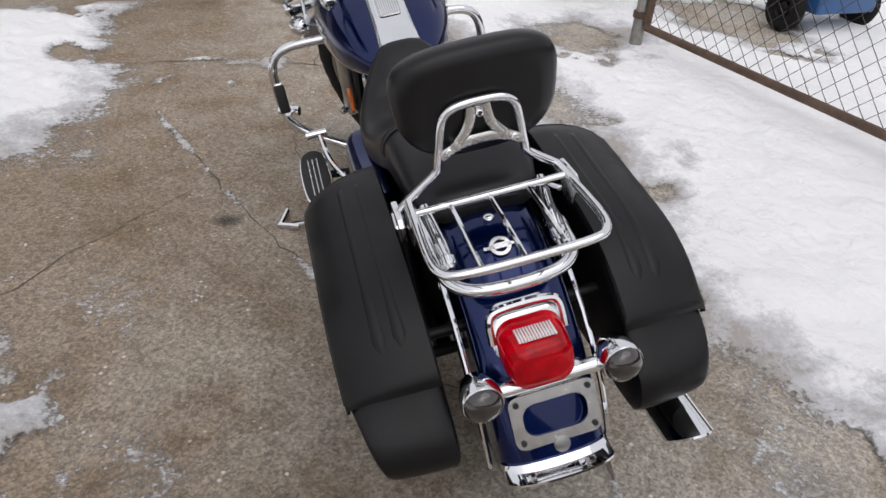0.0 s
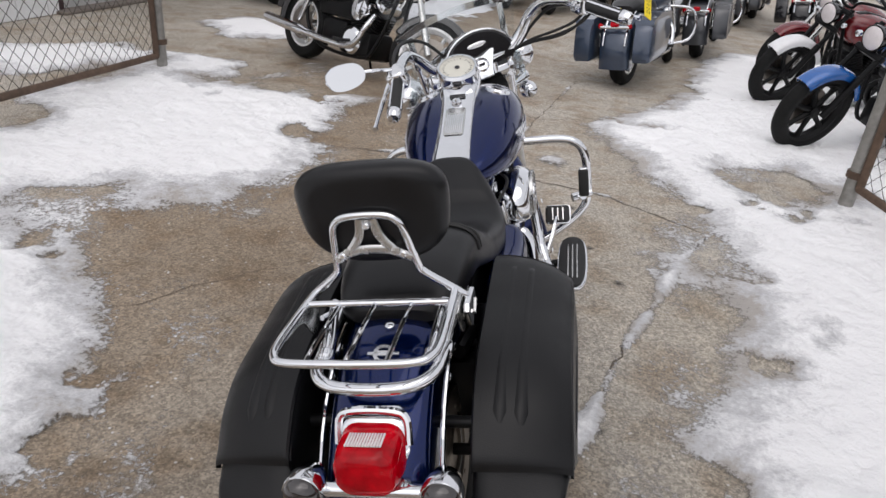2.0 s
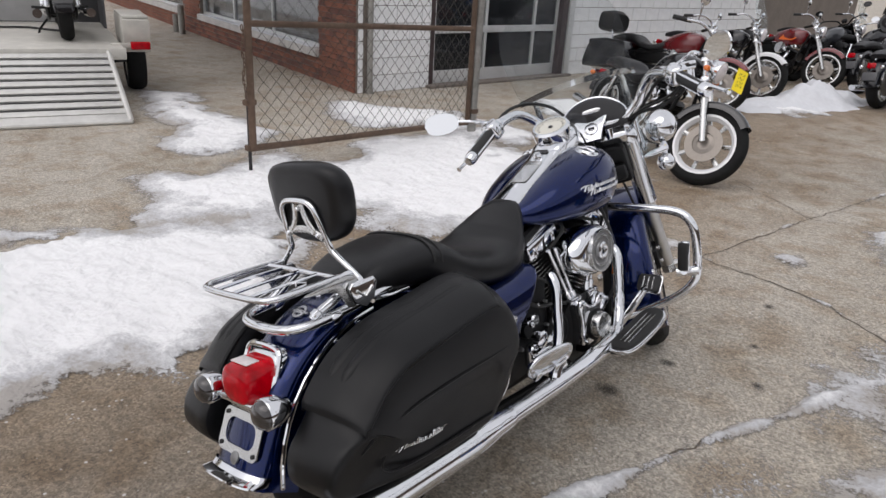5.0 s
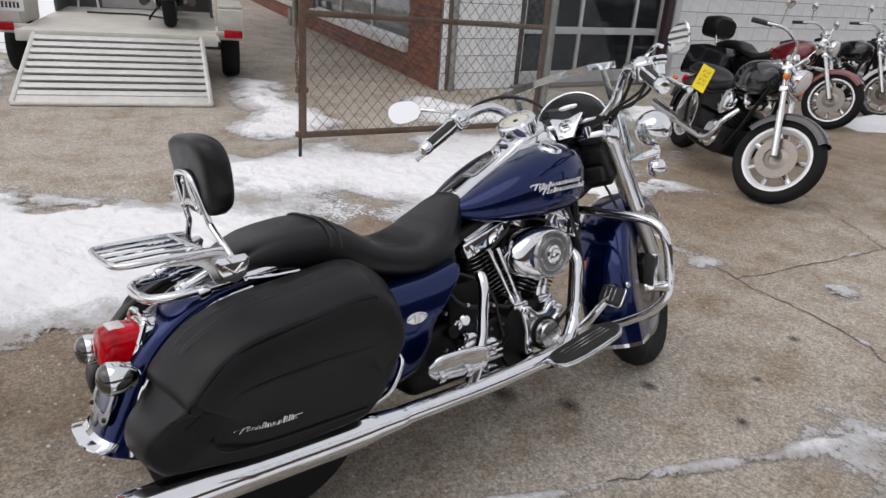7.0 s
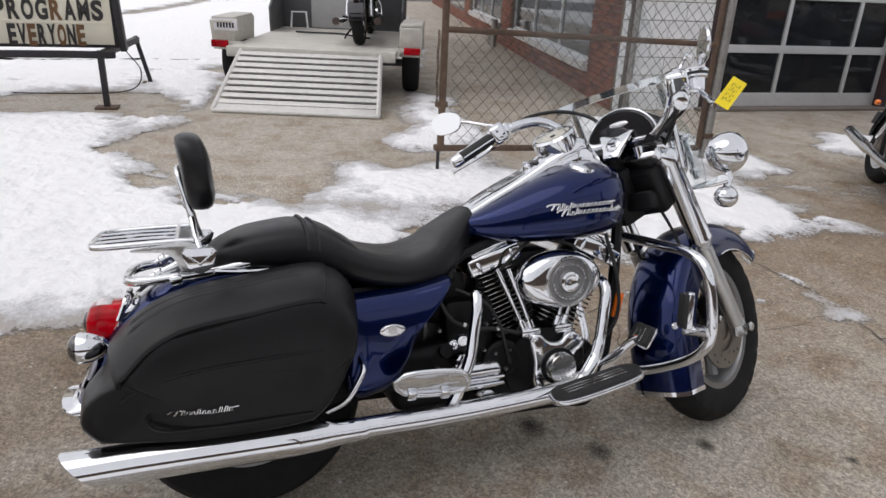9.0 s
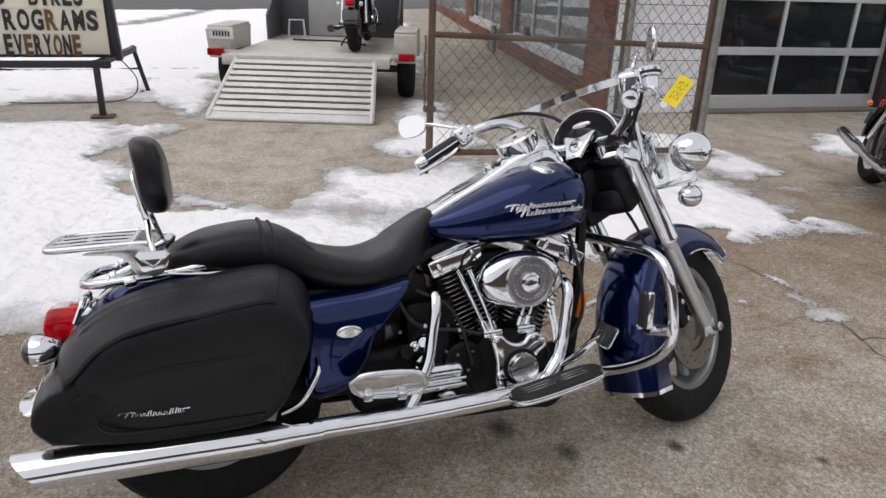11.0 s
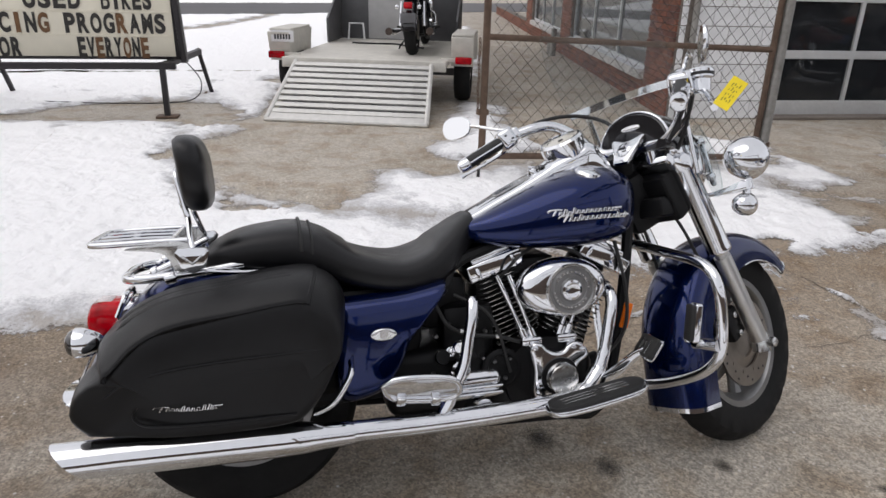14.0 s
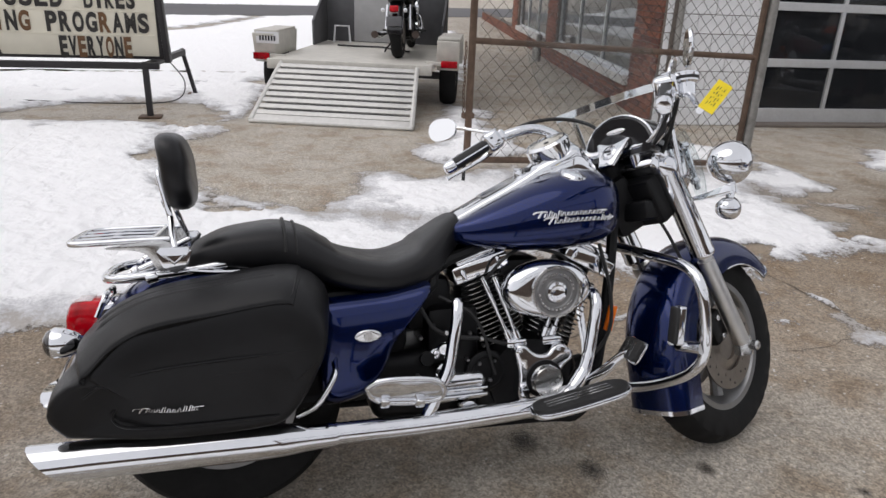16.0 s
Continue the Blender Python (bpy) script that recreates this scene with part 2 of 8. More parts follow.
    both.operation = "MULTIPLY"
    l.new(vr.outputs[0], both.inputs[0])
    l.new(kr.outputs[0], both.inputs[1])
    y = n.new("ShaderNodeMix")
    y.data_type = "RGBA"
    l.new(both.outputs[0], y.inputs["Factor"])
    l.new(damp, y.inputs["A"])
    y.inputs["B"].default_value = (0.62, 0.60, 0.58, 1)
    l.new(y.outputs["Result"], p.inputs["Base Color"])
    rr = n.new("ShaderNodeMapRange")
    rr.inputs["From Min"].default_value, rr.inputs["From Max"].default_value = 0.35, 0.6
    rr.inputs["To Min"].default_value, rr.inputs["To Max"].default_value = 0.55, 0.85
    l.new(tex(4.5, 8, 0.65).outputs["Fac"], rr.inputs["Value"])
    l.new(rr.outputs[0], p.inputs["Roughness"])
    bp = n.new("ShaderNodeBump")
    bp.inputs["Strength"].default_value, bp.inputs["Distance"].default_value = 0.7, 0.005
    l.new(tex(60, 9, 0.88).outputs["Fac"], bp.inputs["Height"])
    l.new(bp.outputs["Normal"], p.inputs["Normal"])
    return m


CONCRETE = concrete()
CRACK = mat("crack_dirt", (0.115, 0.094, 0.073), 0.9, 0, 0, 0.3, 60)


def snow_material():
    """Trodden snow that thins out into grains where its depth runs to nothing."""
    m = bpy.data.materials.new("trodden_snow")
    m.use_nodes = True
    n, l = m.node_tree.nodes, m.node_tree.links
    p, out = n["Principled BSDF"], n["Material Output"]
    co, at = n.new("ShaderNodeTexCoord"), n.new("ShaderNodeAttribute")
    at.attribute_name = "depth"

    def tex(scale, detail, rough=0.6):
        t = n.new("ShaderNodeTexNoise")
        t.inputs["Scale"].default_value, t.inputs["Detail"].default_value, t.inputs["Roughness"].default_value = scale, detail, rough
        l.new(co.outputs["Object"], t.inputs["Vector"])
        return t.outputs["Fac"]

    def math_(op, a, b):
        q = n.new("ShaderNodeMath")
        q.operation = op
        for k, v in ((0, a), (1, b)):
            if isinstance(v, float):
                q.inputs[k].default_value = v
            else:
                l.new(v, q.inputs[k])
        return q.outputs[0]

    grains = math_("MULTIPLY", math_("SUBTRACT", tex(52, 8, 0.75), 0.5), 0.60)
    clods = math_("MULTIPLY", math_("SUBTRACT", tex(8, 6, 0.65), 0.5), 0.36)
    total = math_("ADD", math_("ADD", at.outputs["Fac"], grains), clods)
    cut = n.new("ShaderNodeMapRange")
    cut.inputs["From Min"].default_value, cut.inputs["From Max"].default_value = -0.03, 0.07
    l.new(total, cut.inputs["Value"])
    ramp = n.new("ShaderNodeValToRGB")
    for e, (pos, c) in zip((ramp.color_ramp.elements[0], ramp.color_ramp.elements[1], ramp.color_ramp.elements.new(0.4), ramp.color_ramp.elements.new(0.7)), ((0.0, (0.46, 0.43, 0.40)), (1.0, (0.715, 0.72, 0.74)), (0.16, (0.55, 0.54, 0.535)), (0.42, (0.64, 0.64, 0.65)))):
        e.position, e.color = pos, (*c, 1)
    dirt = n.new("ShaderNodeMapRange")
    dirt.inputs["From Min"].default_value, dirt.inputs["From Max"].default_value = -0.06, 0.36
    l.new(math_("ADD", total, math_("ADD", math_("MULTIPLY", math_("SUBTRACT", tex(1.1, 8, 0.68), 0.54), 1.45), math_("MULTIPLY", math_("SUBTRACT", tex(4.6, 8, 0.70), 0.52), 0.75))), dirt.inputs["Value"])
    l.new(dirt.outputs[0], ramp.inputs["Fac"])
    l.new(ramp.outputs["Color"], p.inputs["Base Color"])
    p.inputs["Roughness"].default_value = 0.65
    p.inputs["Specular IOR Level"].default_value = 0.3
    bp = n.new("ShaderNodeBump")
    bp.inputs["Strength"].default_value, bp.inputs["Distance"].default_value = 0.9, 0.022
    l.new(math_("ADD", tex(26, 8, 0.72), math_("MULTIPLY", tex(6, 3), 2.0)), bp.inputs["Height"])
    l.new(bp.outputs["Normal"], p.inputs["Normal"])
    t, mx = n.new("ShaderNodeBsdfTransparent"), n.new("ShaderNodeMixShader")
    l.new(cut.outputs[0], mx.inputs["Fac"])
    l.new(t.outputs[0], mx.inputs[1])
    l.new(p.outputs[0], mx.inputs[2])
    l.new(mx.outputs[0], out.inputs["Surface"])
    return m


SNOW = snow_material()
SNOWCAP = mat("clean_snow", (0.70, 0.71, 0.735), 0.7, 0, 0, 0.08, 20, 0.6, 45, 0.3, dist=0.01)

# ---- shaping helpers ----


def obj(name, bm, material, smooth=True, sharp=38):
    me = bpy.data.meshes.new(name)
    bmesh.ops.recalc_face_normals(bm, faces=bm.faces)
    bm.to_mesh(me)
    bm.free()
    if material:
        me.materials.append(material)
    if smooth:
        me.shade_smooth()
        me.set_sharp_from_angle(angle=radians(sharp))
    return new(name, me)


def part(name, bm, material, parent, label="", smooth=True):
    """One mesh under a thing or under a part, in that thing's own measures."""
    ob = obj(name, bm, material, smooth)
    ob.parent = parent
    return tagged(ob, label) if label else ob


def thing(name, label, category, m=None, group="", kind=""):
    ob = new(name)
    ob.empty_display_size = 0.1
    if m is not None:
        ob.matrix_basis = m
    return tagged(ob, label, category, group, kind)


def ngon_box(bm, c, s, rot=None, bevel=0.0, seg=2):
    """A box of size s at c, turned, with rounded edges."""
    m = Matrix.Translation(c) @ (rot.to_4x4() if rot else Matrix.Identity(4)) @ Matrix.Diagonal((*s, 1))
    r = bmesh.ops.create_cube(bm, size=1, matrix=m)
    if bevel > 0:
        es = list({e for v in r["verts"] for e in v.link_edges})
        bmesh.ops.bevel(bm, geom=es, offset=bevel, segments=seg, profile=0.5, affect="EDGES")
    return bm


def box(c, s, rot=None, bevel=0.0, seg=2):
    return ngon_box(bmesh.new(), c, s, rot, bevel, seg)


def smooth_path(pts, n=6):
    """A rounded line through points."""
    pts = [Vector(p) for p in pts]
    ext = [2 * pts[0] - pts[1]] + pts + [2 * pts[-1] - pts[-2]]
    out = []
    for i in range(1, len(ext) - 2):
        a, b, c, d = ext[i - 1 : i + 3]
        for k in range(n):
            t = k / n
            out.append(0.5 * (2 * b + (c - a) * t + (2 * a - 5 * b + 4 * c - d) * t * t + (3 * b - a - 3 * c + d) * t**3))
    return out + [pts[-1]]


def add_tube(bm, pts, r, n=10, closed=False, caps=True):
    """A tube along points; r is a number or one for each point."""
    pts = [Vector(p) for p in pts]
    rs = r if isinstance(r, (list, tuple)) else [r] * len(pts)
    rings, up = [], None
    for i, p in enumerate(pts):
        a = pts[i - 1] if i > 0 or closed else p
        b = pts[(i + 1) % len(pts)] if i < len(pts) - 1 or closed else p
        d = (b - a).normalized()
        if up is None:
            up = d.orthogonal().normalized()
        up = (up - d * up.dot(d)).normalized()
        side = d.cross(up)
        rings.append([bm.verts.new(p + rs[i] * (math.cos(2 * math.pi * k / n) * up + math.sin(2 * math.pi * k / n) * side)) for k in range(n)])
    for i in range(len(rings) - (0 if closed else 1)):
        a, b = rings[i], rings[(i + 1) % len(rings)]
        for k in range(n):
            bm.faces.new((a[k], a[(k + 1) % n], b[(k + 1) % n], b[k]))
    if caps and not closed:
        bm.faces.new(rings[0][::-1])
        bm.faces.new(rings[-1])
    return bm


def tube(pts, r, n=10, closed=False):
    return add_tube(bmesh.new(), pts, r, n, closed)


def rod(a, b, r, n=12):
    return tube([a, b], r, n)


def frame_of(axis):
    """A turn whose z lies along axis."""
    return Vector(axis).to_track_quat("Z", "Y").to_matrix()


def add_lathe(bm, prof, c, axis=(0, 0, 1), n=24, sx=1.0, sy=1.0, caps=True):
    """Rings of (radius, height) round an axis through c."""
    f, c = frame_of(axis), Vector(c)
    rings = []
    for r, h in prof:
        rings.append([bm.verts.new(c + f @ Vector((sx * r * math.cos(2 * math.pi * k / n), sy * r * math.sin(2 * math.pi * k / n), h))) for k in range(n)])
    for a, b in zip(rings, rings[1:]):
        for k in range(n):
            bm.faces.new((a[k], a[(k + 1) % n], b[(k + 1) % n], b[k]))
    if caps:
        bm.faces.new(rings[0][::-1])
        bm.faces.new(rings[-1])
    return bm


def lathe(prof, c, axis=(0, 0, 1), n=24, sx=1.0, sy=1.0):
    return add_lathe(bmesh.new(), prof, c, axis, n, sx, sy)


def ring_lathe(prof, c, axis=(1, 0, 0), n=40):
    """A closed profile turned into a ring."""
    bm, f, c = bmesh.new(), frame_of(axis), Vector(c)
    rings = [[bm.verts.new(c + f @ Vector((r * math.cos(2 * math.pi * k / n), r * math.sin(2 * math.pi * k / n), h))) for r, h in prof] for k in range(n)]
    for k in range(n):
        a, b = rings[k], rings[(k + 1) % n]
        for i in range(len(prof)):
            j = (i + 1) % len(prof)
            bm.faces.new((a[i], a[j], b[j], b[i]))
    return bm


def loft(rings, caps=True):
    bm = bmesh.new()
    vs = [[bm.verts.new(p) for p in ring] for ring in rings]
    n = len(vs[0])
    for a, b in zip(vs, vs[1:]):
        for k in range(n):
            bm.faces.new((a[k], a[(k + 1) % n], b[(k + 1) % n], b[k]))
    if caps:
        bm.faces.new(vs[0][::-1])
        bm.faces.new(vs[-1])
    return bm


def oval(cx, y, zlo, zhi, hw, n=28, e=0.75, flat=0.0):
    """A rounded section across the bike at y; flat pulls the lower half square."""
    out, cz, hh = [], (zlo + zhi) / 2, (zhi - zlo) / 2
    for k in range(n):
        a = 2 * math.pi * k / n
        c, s = math.cos(a), math.sin(a)
        ex = e if s > 0 else e * (1 - flat)
        out.append((cx + hw * math.copysign(abs(c) ** ex, c), y, cz + hh * math.copysign(abs(s) ** ex, s)))
    return out


def interp(rows, n):
    """Rows of numbers, eased through n steps between each two."""
    rows = [Vector(r) if len(r) < 5 else np.array(r, float) for r in rows]
    ext = [2 * rows[0] - rows[1]] + rows + [2 * rows[-1] - rows[-2]]
    out = []
    for i in range(1, len(ext) - 2):
        a, b, c, d = ext[i - 1 : i + 3]
        for k in range(n):
            t = k / n
            out.append(0.5 * (2 * b + (c - a) * t + (2 * a - 5 * b + 4 * c - d) * t * t + (3 * b - a - 3 * c + d) * t**3))
    return out + [rows[-1]]


def plate(outline, thick, m, bevel=0.0, seg=2):
    """A flat outline in x and y made thick downwards, laid by m."""
    bm = bmesh.new()
    vs = [bm.verts.new((x, y, 0)) for x, y in outline]
    f = bm.faces.new(vs)
    r = bmesh.ops.extrude_face_region(bm, geom=[f])
    bmesh.ops.translate(bm, vec=(0, 0, thick), verts=[v for v in r["geom"] if isinstance(v, bmesh.types.BMVert)])
    if bevel > 0:
        es = [e for e in bm.edges if abs(e.verts[0].co.z - e.verts[1].co.z) < 1e-6]
        bmesh.ops.bevel(bm, geom=es, offset=bevel, segments=seg, profile=0.5, affect="EDGES")
    bmesh.ops.transform(bm, matrix=m, verts=bm.verts)
    return bm


def rounded(w, h, r, n=5):
    """A rounded rectangle round the middle."""
    out = []
    for cx, cy, a0 in ((w / 2 - r, h / 2 - r, 0), (-w / 2 + r, h / 2 - r, 90), (-w / 2 + r, -h / 2 + r, 180), (w / 2 - r, -h / 2 + r, 270)):
        for k in range(n + 1):
            a = radians(a0 + 90 * k / n)
            out.append((cx + r * math.cos(a), cy + r * math.sin(a)))
    return out


def frame_plate(outer, inner, thick, m):
    """A flat ring between two outlines with as many points each."""
    bm, n = bmesh.new(), len(outer)
    rows = [[bm.verts.new((x, y, z)) for x, y in o] for o, z in ((outer, 0), (outer, thick), (inner, thick), (inner, 0))]
    for i in range(4):
        a, b = rows[i], rows[(i + 1) % 4]
        for k in range(n):
            bm.faces.new((a[k], a[(k + 1) % n], b[(k + 1) % n], b[k]))
    bmesh.ops.transform(bm, matrix=m, verts=bm.verts)
    return bm


def basis(c, x, y):
    """A placing whose x and y lie along the given ways."""
    x, y = Vector(x).normalized(), Vector(y)
    z = x.cross(y).normalized()
    y = z.cross(x)
    m = Matrix((x, y, z)).transposed().to_4x4()
    m.translation = c
    return m


def moved(bm, m):
    bmesh.ops.transform(bm, matrix=m, verts=bm.verts)
    return bm


def join(*bms):
    """Several shapes in one mesh."""
    out = bmesh.new()
    for b in bms:
        me = bpy.data.meshes.new("tmp")
        b.to_mesh(me)
        b.free()
        out.from_mesh(me)
        bpy.data.meshes.remove(me)
    return out


def arc_shell(c, r, a0, a1, hw, skirt, thick=0.006, n=26, nose=1.0, crown=0.05, tail=180):
    """A mudguard: an arc round c in the y-z plane, straight past the tail's angle, rounded across, with side skirts."""
    bm, rings, cross = bmesh.new(), [], []
    for k in range(-9, 10):
        f = min(abs(k) / 7, 1) * math.pi / 2
        x = math.copysign(hw * math.sin(f) ** 0.80, k)
        cross.append((x, crown * (1 - math.cos(f) ** 0.9) + skirt * max(0, abs(k) - 7) / 2))
    for i in range(n + 1):
        q = a0 + (a1 - a0) * i / n
        a = radians(min(q, tail))
        d = Vector((0, math.cos(a), math.sin(a)))
        low = Vector((0, -d.z, d.y)) * r * radians(max(q - tail, 0))
        deep = nose + (1 - nose) * max(0.0, min(1.0, (q - 45) / 55))
        here = [(x, g if g <= crown else crown + (g - crown) * deep) for x, g in cross]
        here = [(x, g * (0.5 + 0.5 * deep)) for x, g in here]
        outer = [Vector((x, 0, 0)) + Vector(c) + low + d * (r - g) for x, g in here]
        inner = [Vector((x - math.copysign(thick, x) * min(1, abs(x) / hw * 1.2), 0, 0)) + Vector(c) + low + d * (r - g - thick * (0.0 if k in (0, len(cross) - 1) else 1.0)) for k, (x, g) in enumerate(here)]
        rings.append([bm.verts.new(p) for p in outer + inner[::-1]])
    m = len(rings[0])
    for a, b in zip(rings, rings[1:]):
        for k in range(m):
            bm.faces.new((a[k], a[(k + 1) % m], b[(k + 1) % m], b[k]))
    bm.faces.new(rings[0][::-1])
    bm.faces.new(rings[-1])
    return bm

# ---- ground and snow ----


def fbm(x, y, scale, octaves=4, seed=0):
    """Smooth noise between about -1 and 1 over arrays."""
    total, amp, norm = np.zeros_like(x), 1.0, 0.0
    for o in range(octaves):
        rs = np.random.RandomState(seed + 17 * o)
        table = rs.rand(256, 256) * 2 - 1
        u, v = x * scale * 2**o + 31.7 * o, y * scale * 2**o + 11.3 * o
        i, j = np.floor(u).astype(int), np.floor(v).astype(int)
        fu, fv = u - i, v - j
        fu, fv = fu * fu * (3 - 2 * fu), fv * fv * (3 - 2 * fv)
        a, b = table[i % 256, j % 256], table[(i + 1) % 256, j % 256]
        c, d = table[i % 256, (j + 1) % 256], table[(i + 1) % 256, (j + 1) % 256]
        total += amp * (a * (1 - fu) * (1 - fv) + b * fu * (1 - fv) + c * (1 - fu) * fv + d * fu * fv)
        norm += amp
        amp *= 0.55
    return total / norm * 1.6


def inside_distance(x, y, poly):
    """Metres inside an outline, less than nothing outside."""
    best, odd = np.full_like(x, 1e9), np.zeros(x.shape, bool)
    for (ax, ay), (bx, by) in zip(poly, poly[1:] + poly[:1]):
        ex, ey = bx - ax, by - ay
        t = np.clip(((x - ax) * ex + (y - ay) * ey) / (ex * ex + ey * ey), 0, 1)
        best = np.minimum(best, np.hypot(x - ax - t * ex, y - ay - t * ey))
        cross = ((ay > y) != (by > y)) & (x < (bx - ax) * (y - ay) / (by - ay + 1e-12) + ax)
        odd ^= cross
    return np.where(odd, best, -best)


def near_line(x, y, line):
    best = np.full_like(x, 1e9)
    for (ax, ay), (bx, by) in zip(line, line[1:]):
        ex, ey = bx - ax, by - ay
        t = np.clip(((x - ax) * ex + (y - ay) * ey) / (ex * ex + ey * ey), 0, 1)
        best = np.minimum(best, np.hypot(x - ax - t * ex, y - ay - t * ey))
    return best


SNOW_LEFT = [(-1.9, 1.45), (-1.45, 1.0), (-1.1, 0.47), (-0.98, 0.15), (-1.2, -0.15), (-1.2, -0.8), (-1.3, -3), (-6, -5), (-9, -3), (-6.4, 0.3), (-5.3, -0.1), (-4.3, -0.5), (-3.05, 0), (-2.6, 0.6), (-2.35, 1.3)]
SNOW_MID = [(-1.22, 3.78), (-1.22, 3.58), (-1.20, 3.27), (-1.20, 3.10), (-1.28, 2.98), (-1.05, 2.75), (-1.14, 2.34), (-1.4, 1.79), (-1.78, 1.65), (-2.0, 1.84), (-2.27, 1.63), (-2.2, 1.30), (-2.59, 0.62), (-2.86, 0.93), (-3.28, 0.95), (-3.58, 1.08), (-3.53, 1.34), (-3.27, 1.44), (-3.34, 1.8), (-3.46, 2.03), (-3.53, 2.35), (-3.18, 2.24), (-2.97, 2.51), (-3.26, 2.83), (-3.36, 3.26), (-3.29, 4.0), (-3.14, 4.43), (-3.56, 4.72), (-3.08, 4.72), (-2.70, 4.76), (-2.38, 4.76), (-2.02, 4.80), (-2.10, 4.45), (-2.28, 4.17), (-2.48, 4.07), (-2.65, 4.00), (-2.47, 3.87), (-2.33, 3.98), (-2.18, 4.06), (-1.98, 3.99), (-1.79, 4.04), (-1.60, 4.06), (-1.40, 4.12), (-1.08, 4.10)]
SNOW_GATE = [(-6.65, 2.65), (-6.1, 3.0), (-5.2, 2.75), (-4.7, 2.78), (-4.08, 2.77), (-3.62, 1.98), (-3.71, 1.71), (-4.05, 1.5), (-4.85, 1.97), (-5.2, 2.0)]
SNOW_CORNER = [(-4.4, 3.52), (-4.9, 3.99), (-4.84, 4.27), (-4.4, 4.30), (-4.2, 4.51), (-3.76, 4.84), (-3.25, 4.6), (-3.05, 4.25), (-3.3, 3.9), (-3.6, 3.5), (-4.08, 3.50)]
SNOW_RIGHT = [(2.2, 8.3), (1.1, 5.1), (0.45, 4.1), (0.62, 3.6), (0.90, 2.7), (1.08, 2.2), (1.00, 1.44), (0.84, 0.95), (0.70, 0.55), (0.74, 0.2), (0.84, -0.1), (0.90, -0.3), (1.28, -1.6), (1.7, -4.4), (6.5, -4.8), (6.5, 8.3)]
SNOW_DOOR = [(-3.75, 6.2), (-3.1, 5.62), (-2.2, 5.9), (-1.9, 6.4), (-2.8, 7.0), (-3.5, 6.75)]
SNOW_HEAP = [(-2.2, 8.6), (-1.2, 8.2), (-0.9, 8.8), (-1.8, 9.5)]
SNOW_FAR = [(-6.6, -0.6), (-8.6, -0.1), (-8.7, 1.6), (-11, 2.2), (-30, 8.0), (-60, 4), (-60, -40), (-9, -20), (-8, -3)]
SNOW_SIDE = [(-8.6, 3.2), (-12, 3.9), (-20, 6.2), (-20, 6.9), (-12, 4.6), (-8.6, 3.6)]
SNOW_RAMP = [(-10.3, -0.7), (-11.2, 0.7), (-7.4, 0.5), (-6.1, 0.2), (-5.2, 0.05), (-4.8, -0.25), (-4.3, -0.6), (-5.5, -0.7), (-7.2, -0.6)]
BARE_SIGN = [(-5.6, -0.35), (-5.9, -0.05), (-6.55, -0.13), (-6.92, -0.68), (-6.94, -1.43), (-6.6, -2.0), (-6.0, -2.4), (-5.82, -1.75), (-5.78, -1.0)]
ROADSIDE = [(-42.3, 45.3), (-7.5, -48.5), (-16.1, -51.7), (-50.9, 42.1)]
TRACK = [(-17.5, -2.2), (-18.5, -1.15), (-22.0, 0.1), (-26.5, 1.3)]
BARE_GATE = [(2.72, 4.15), (3.25, 4.07), (3.47, 3.84), (3.35, 3.56), (3.32, 3.05), (2.98, 3.02), (2.85, 3.31), (2.72, 3.57)]
SNOW_ICE = [(1.55, 2.9), (1.95, 3.2), (1.8, 3.6), (1.35, 3.35)]
THIN_EAST = [(0.45, 0.1), (0.55, 0.9), (0.85, 1.7), (0.8, 2.5), (0.45, 3.6), (1.2, 5.2), (1.8, 5.0), (1.5, 2.0), (1.3, -0.6), (0.8, -0.7)]
THIN_WEST = [(-2.9, 1.0), (-1.9, 1.3), (-1.2, 0.4), (-0.8, 0.1), (-1.0, 0.9), (-1.3, 1.5), (-1.0, 2.3), (-1.9, 2.2), (-2.8, 2.4), (-3.6, 2.2)]
THIN_NORTH = [(-2.6, 4.6), (-1.2, 2.8), (-0.7, 2.6), (-0.2, 2.9), (-0.6, 3.1), (-1.1, 4.3), (-1.9, 5.0)]
CRACK_A = [(1.05, 2.3), (0.87, 1.97), (0.72, 1.55), (0.52, 1.06), (0.41, 0.7), (0.28, 0.35), (0.2, -0.3)]
CRACK_B = [(-1.16, 2.86), (-0.75, 2.91), (-0.35, 2.86), (-0.05, 2.76), (0.25, 2.73), (0.54, 2.66), (0.81, 2.47), (1.05, 2.3)]
CRACK_C = [(0.39, 5.56), (0.04, 3.89), (-0.08, 3.23), (-0.16, 2.78)]
CRACK_D = [(-0.95, 2.2), (-0.88, 2.0), (-0.71, 1.56), (-0.59, 1.24), (-0.44, 0.93), (-0.3, 0.62), (0.0, 0.1)]
CRACK_E = [(-1.5, 0.7), (-1.27, 0.88), (-1.14, 1.04), (-1.03, 1.16), (-0.86, 1.34), (-0.71, 1.50)]
CRACK_F = [(-0.42, 2.86), (-0.37, 2.48), (-0.36, 2.28), (-0.35, 1.58), (-0.84, 1.85)]
CRACK_G = [(-1.1, 5.0), (0.1, 4.07), (0.9, 4.5)]

SNOW_BITS = [(-0.89, 2.83, 0.08), (-0.60, 2.84, 0.03), (-0.37, 2.82, 0.03), (-0.17, 2.70, 0.03), (-0.63, 2.56, 0.0), (0.70, 1.95, 0.055), (0.70, 1.84, 0.03), (0.87, 1.76, 0.04), (0.76, 1.50, 0.01), (0.79, 1.60, 0.02), (0.26, 3.15, 0.05), (0.88, 1.90, 0.04), (0.69, 2.14, 0.01)]


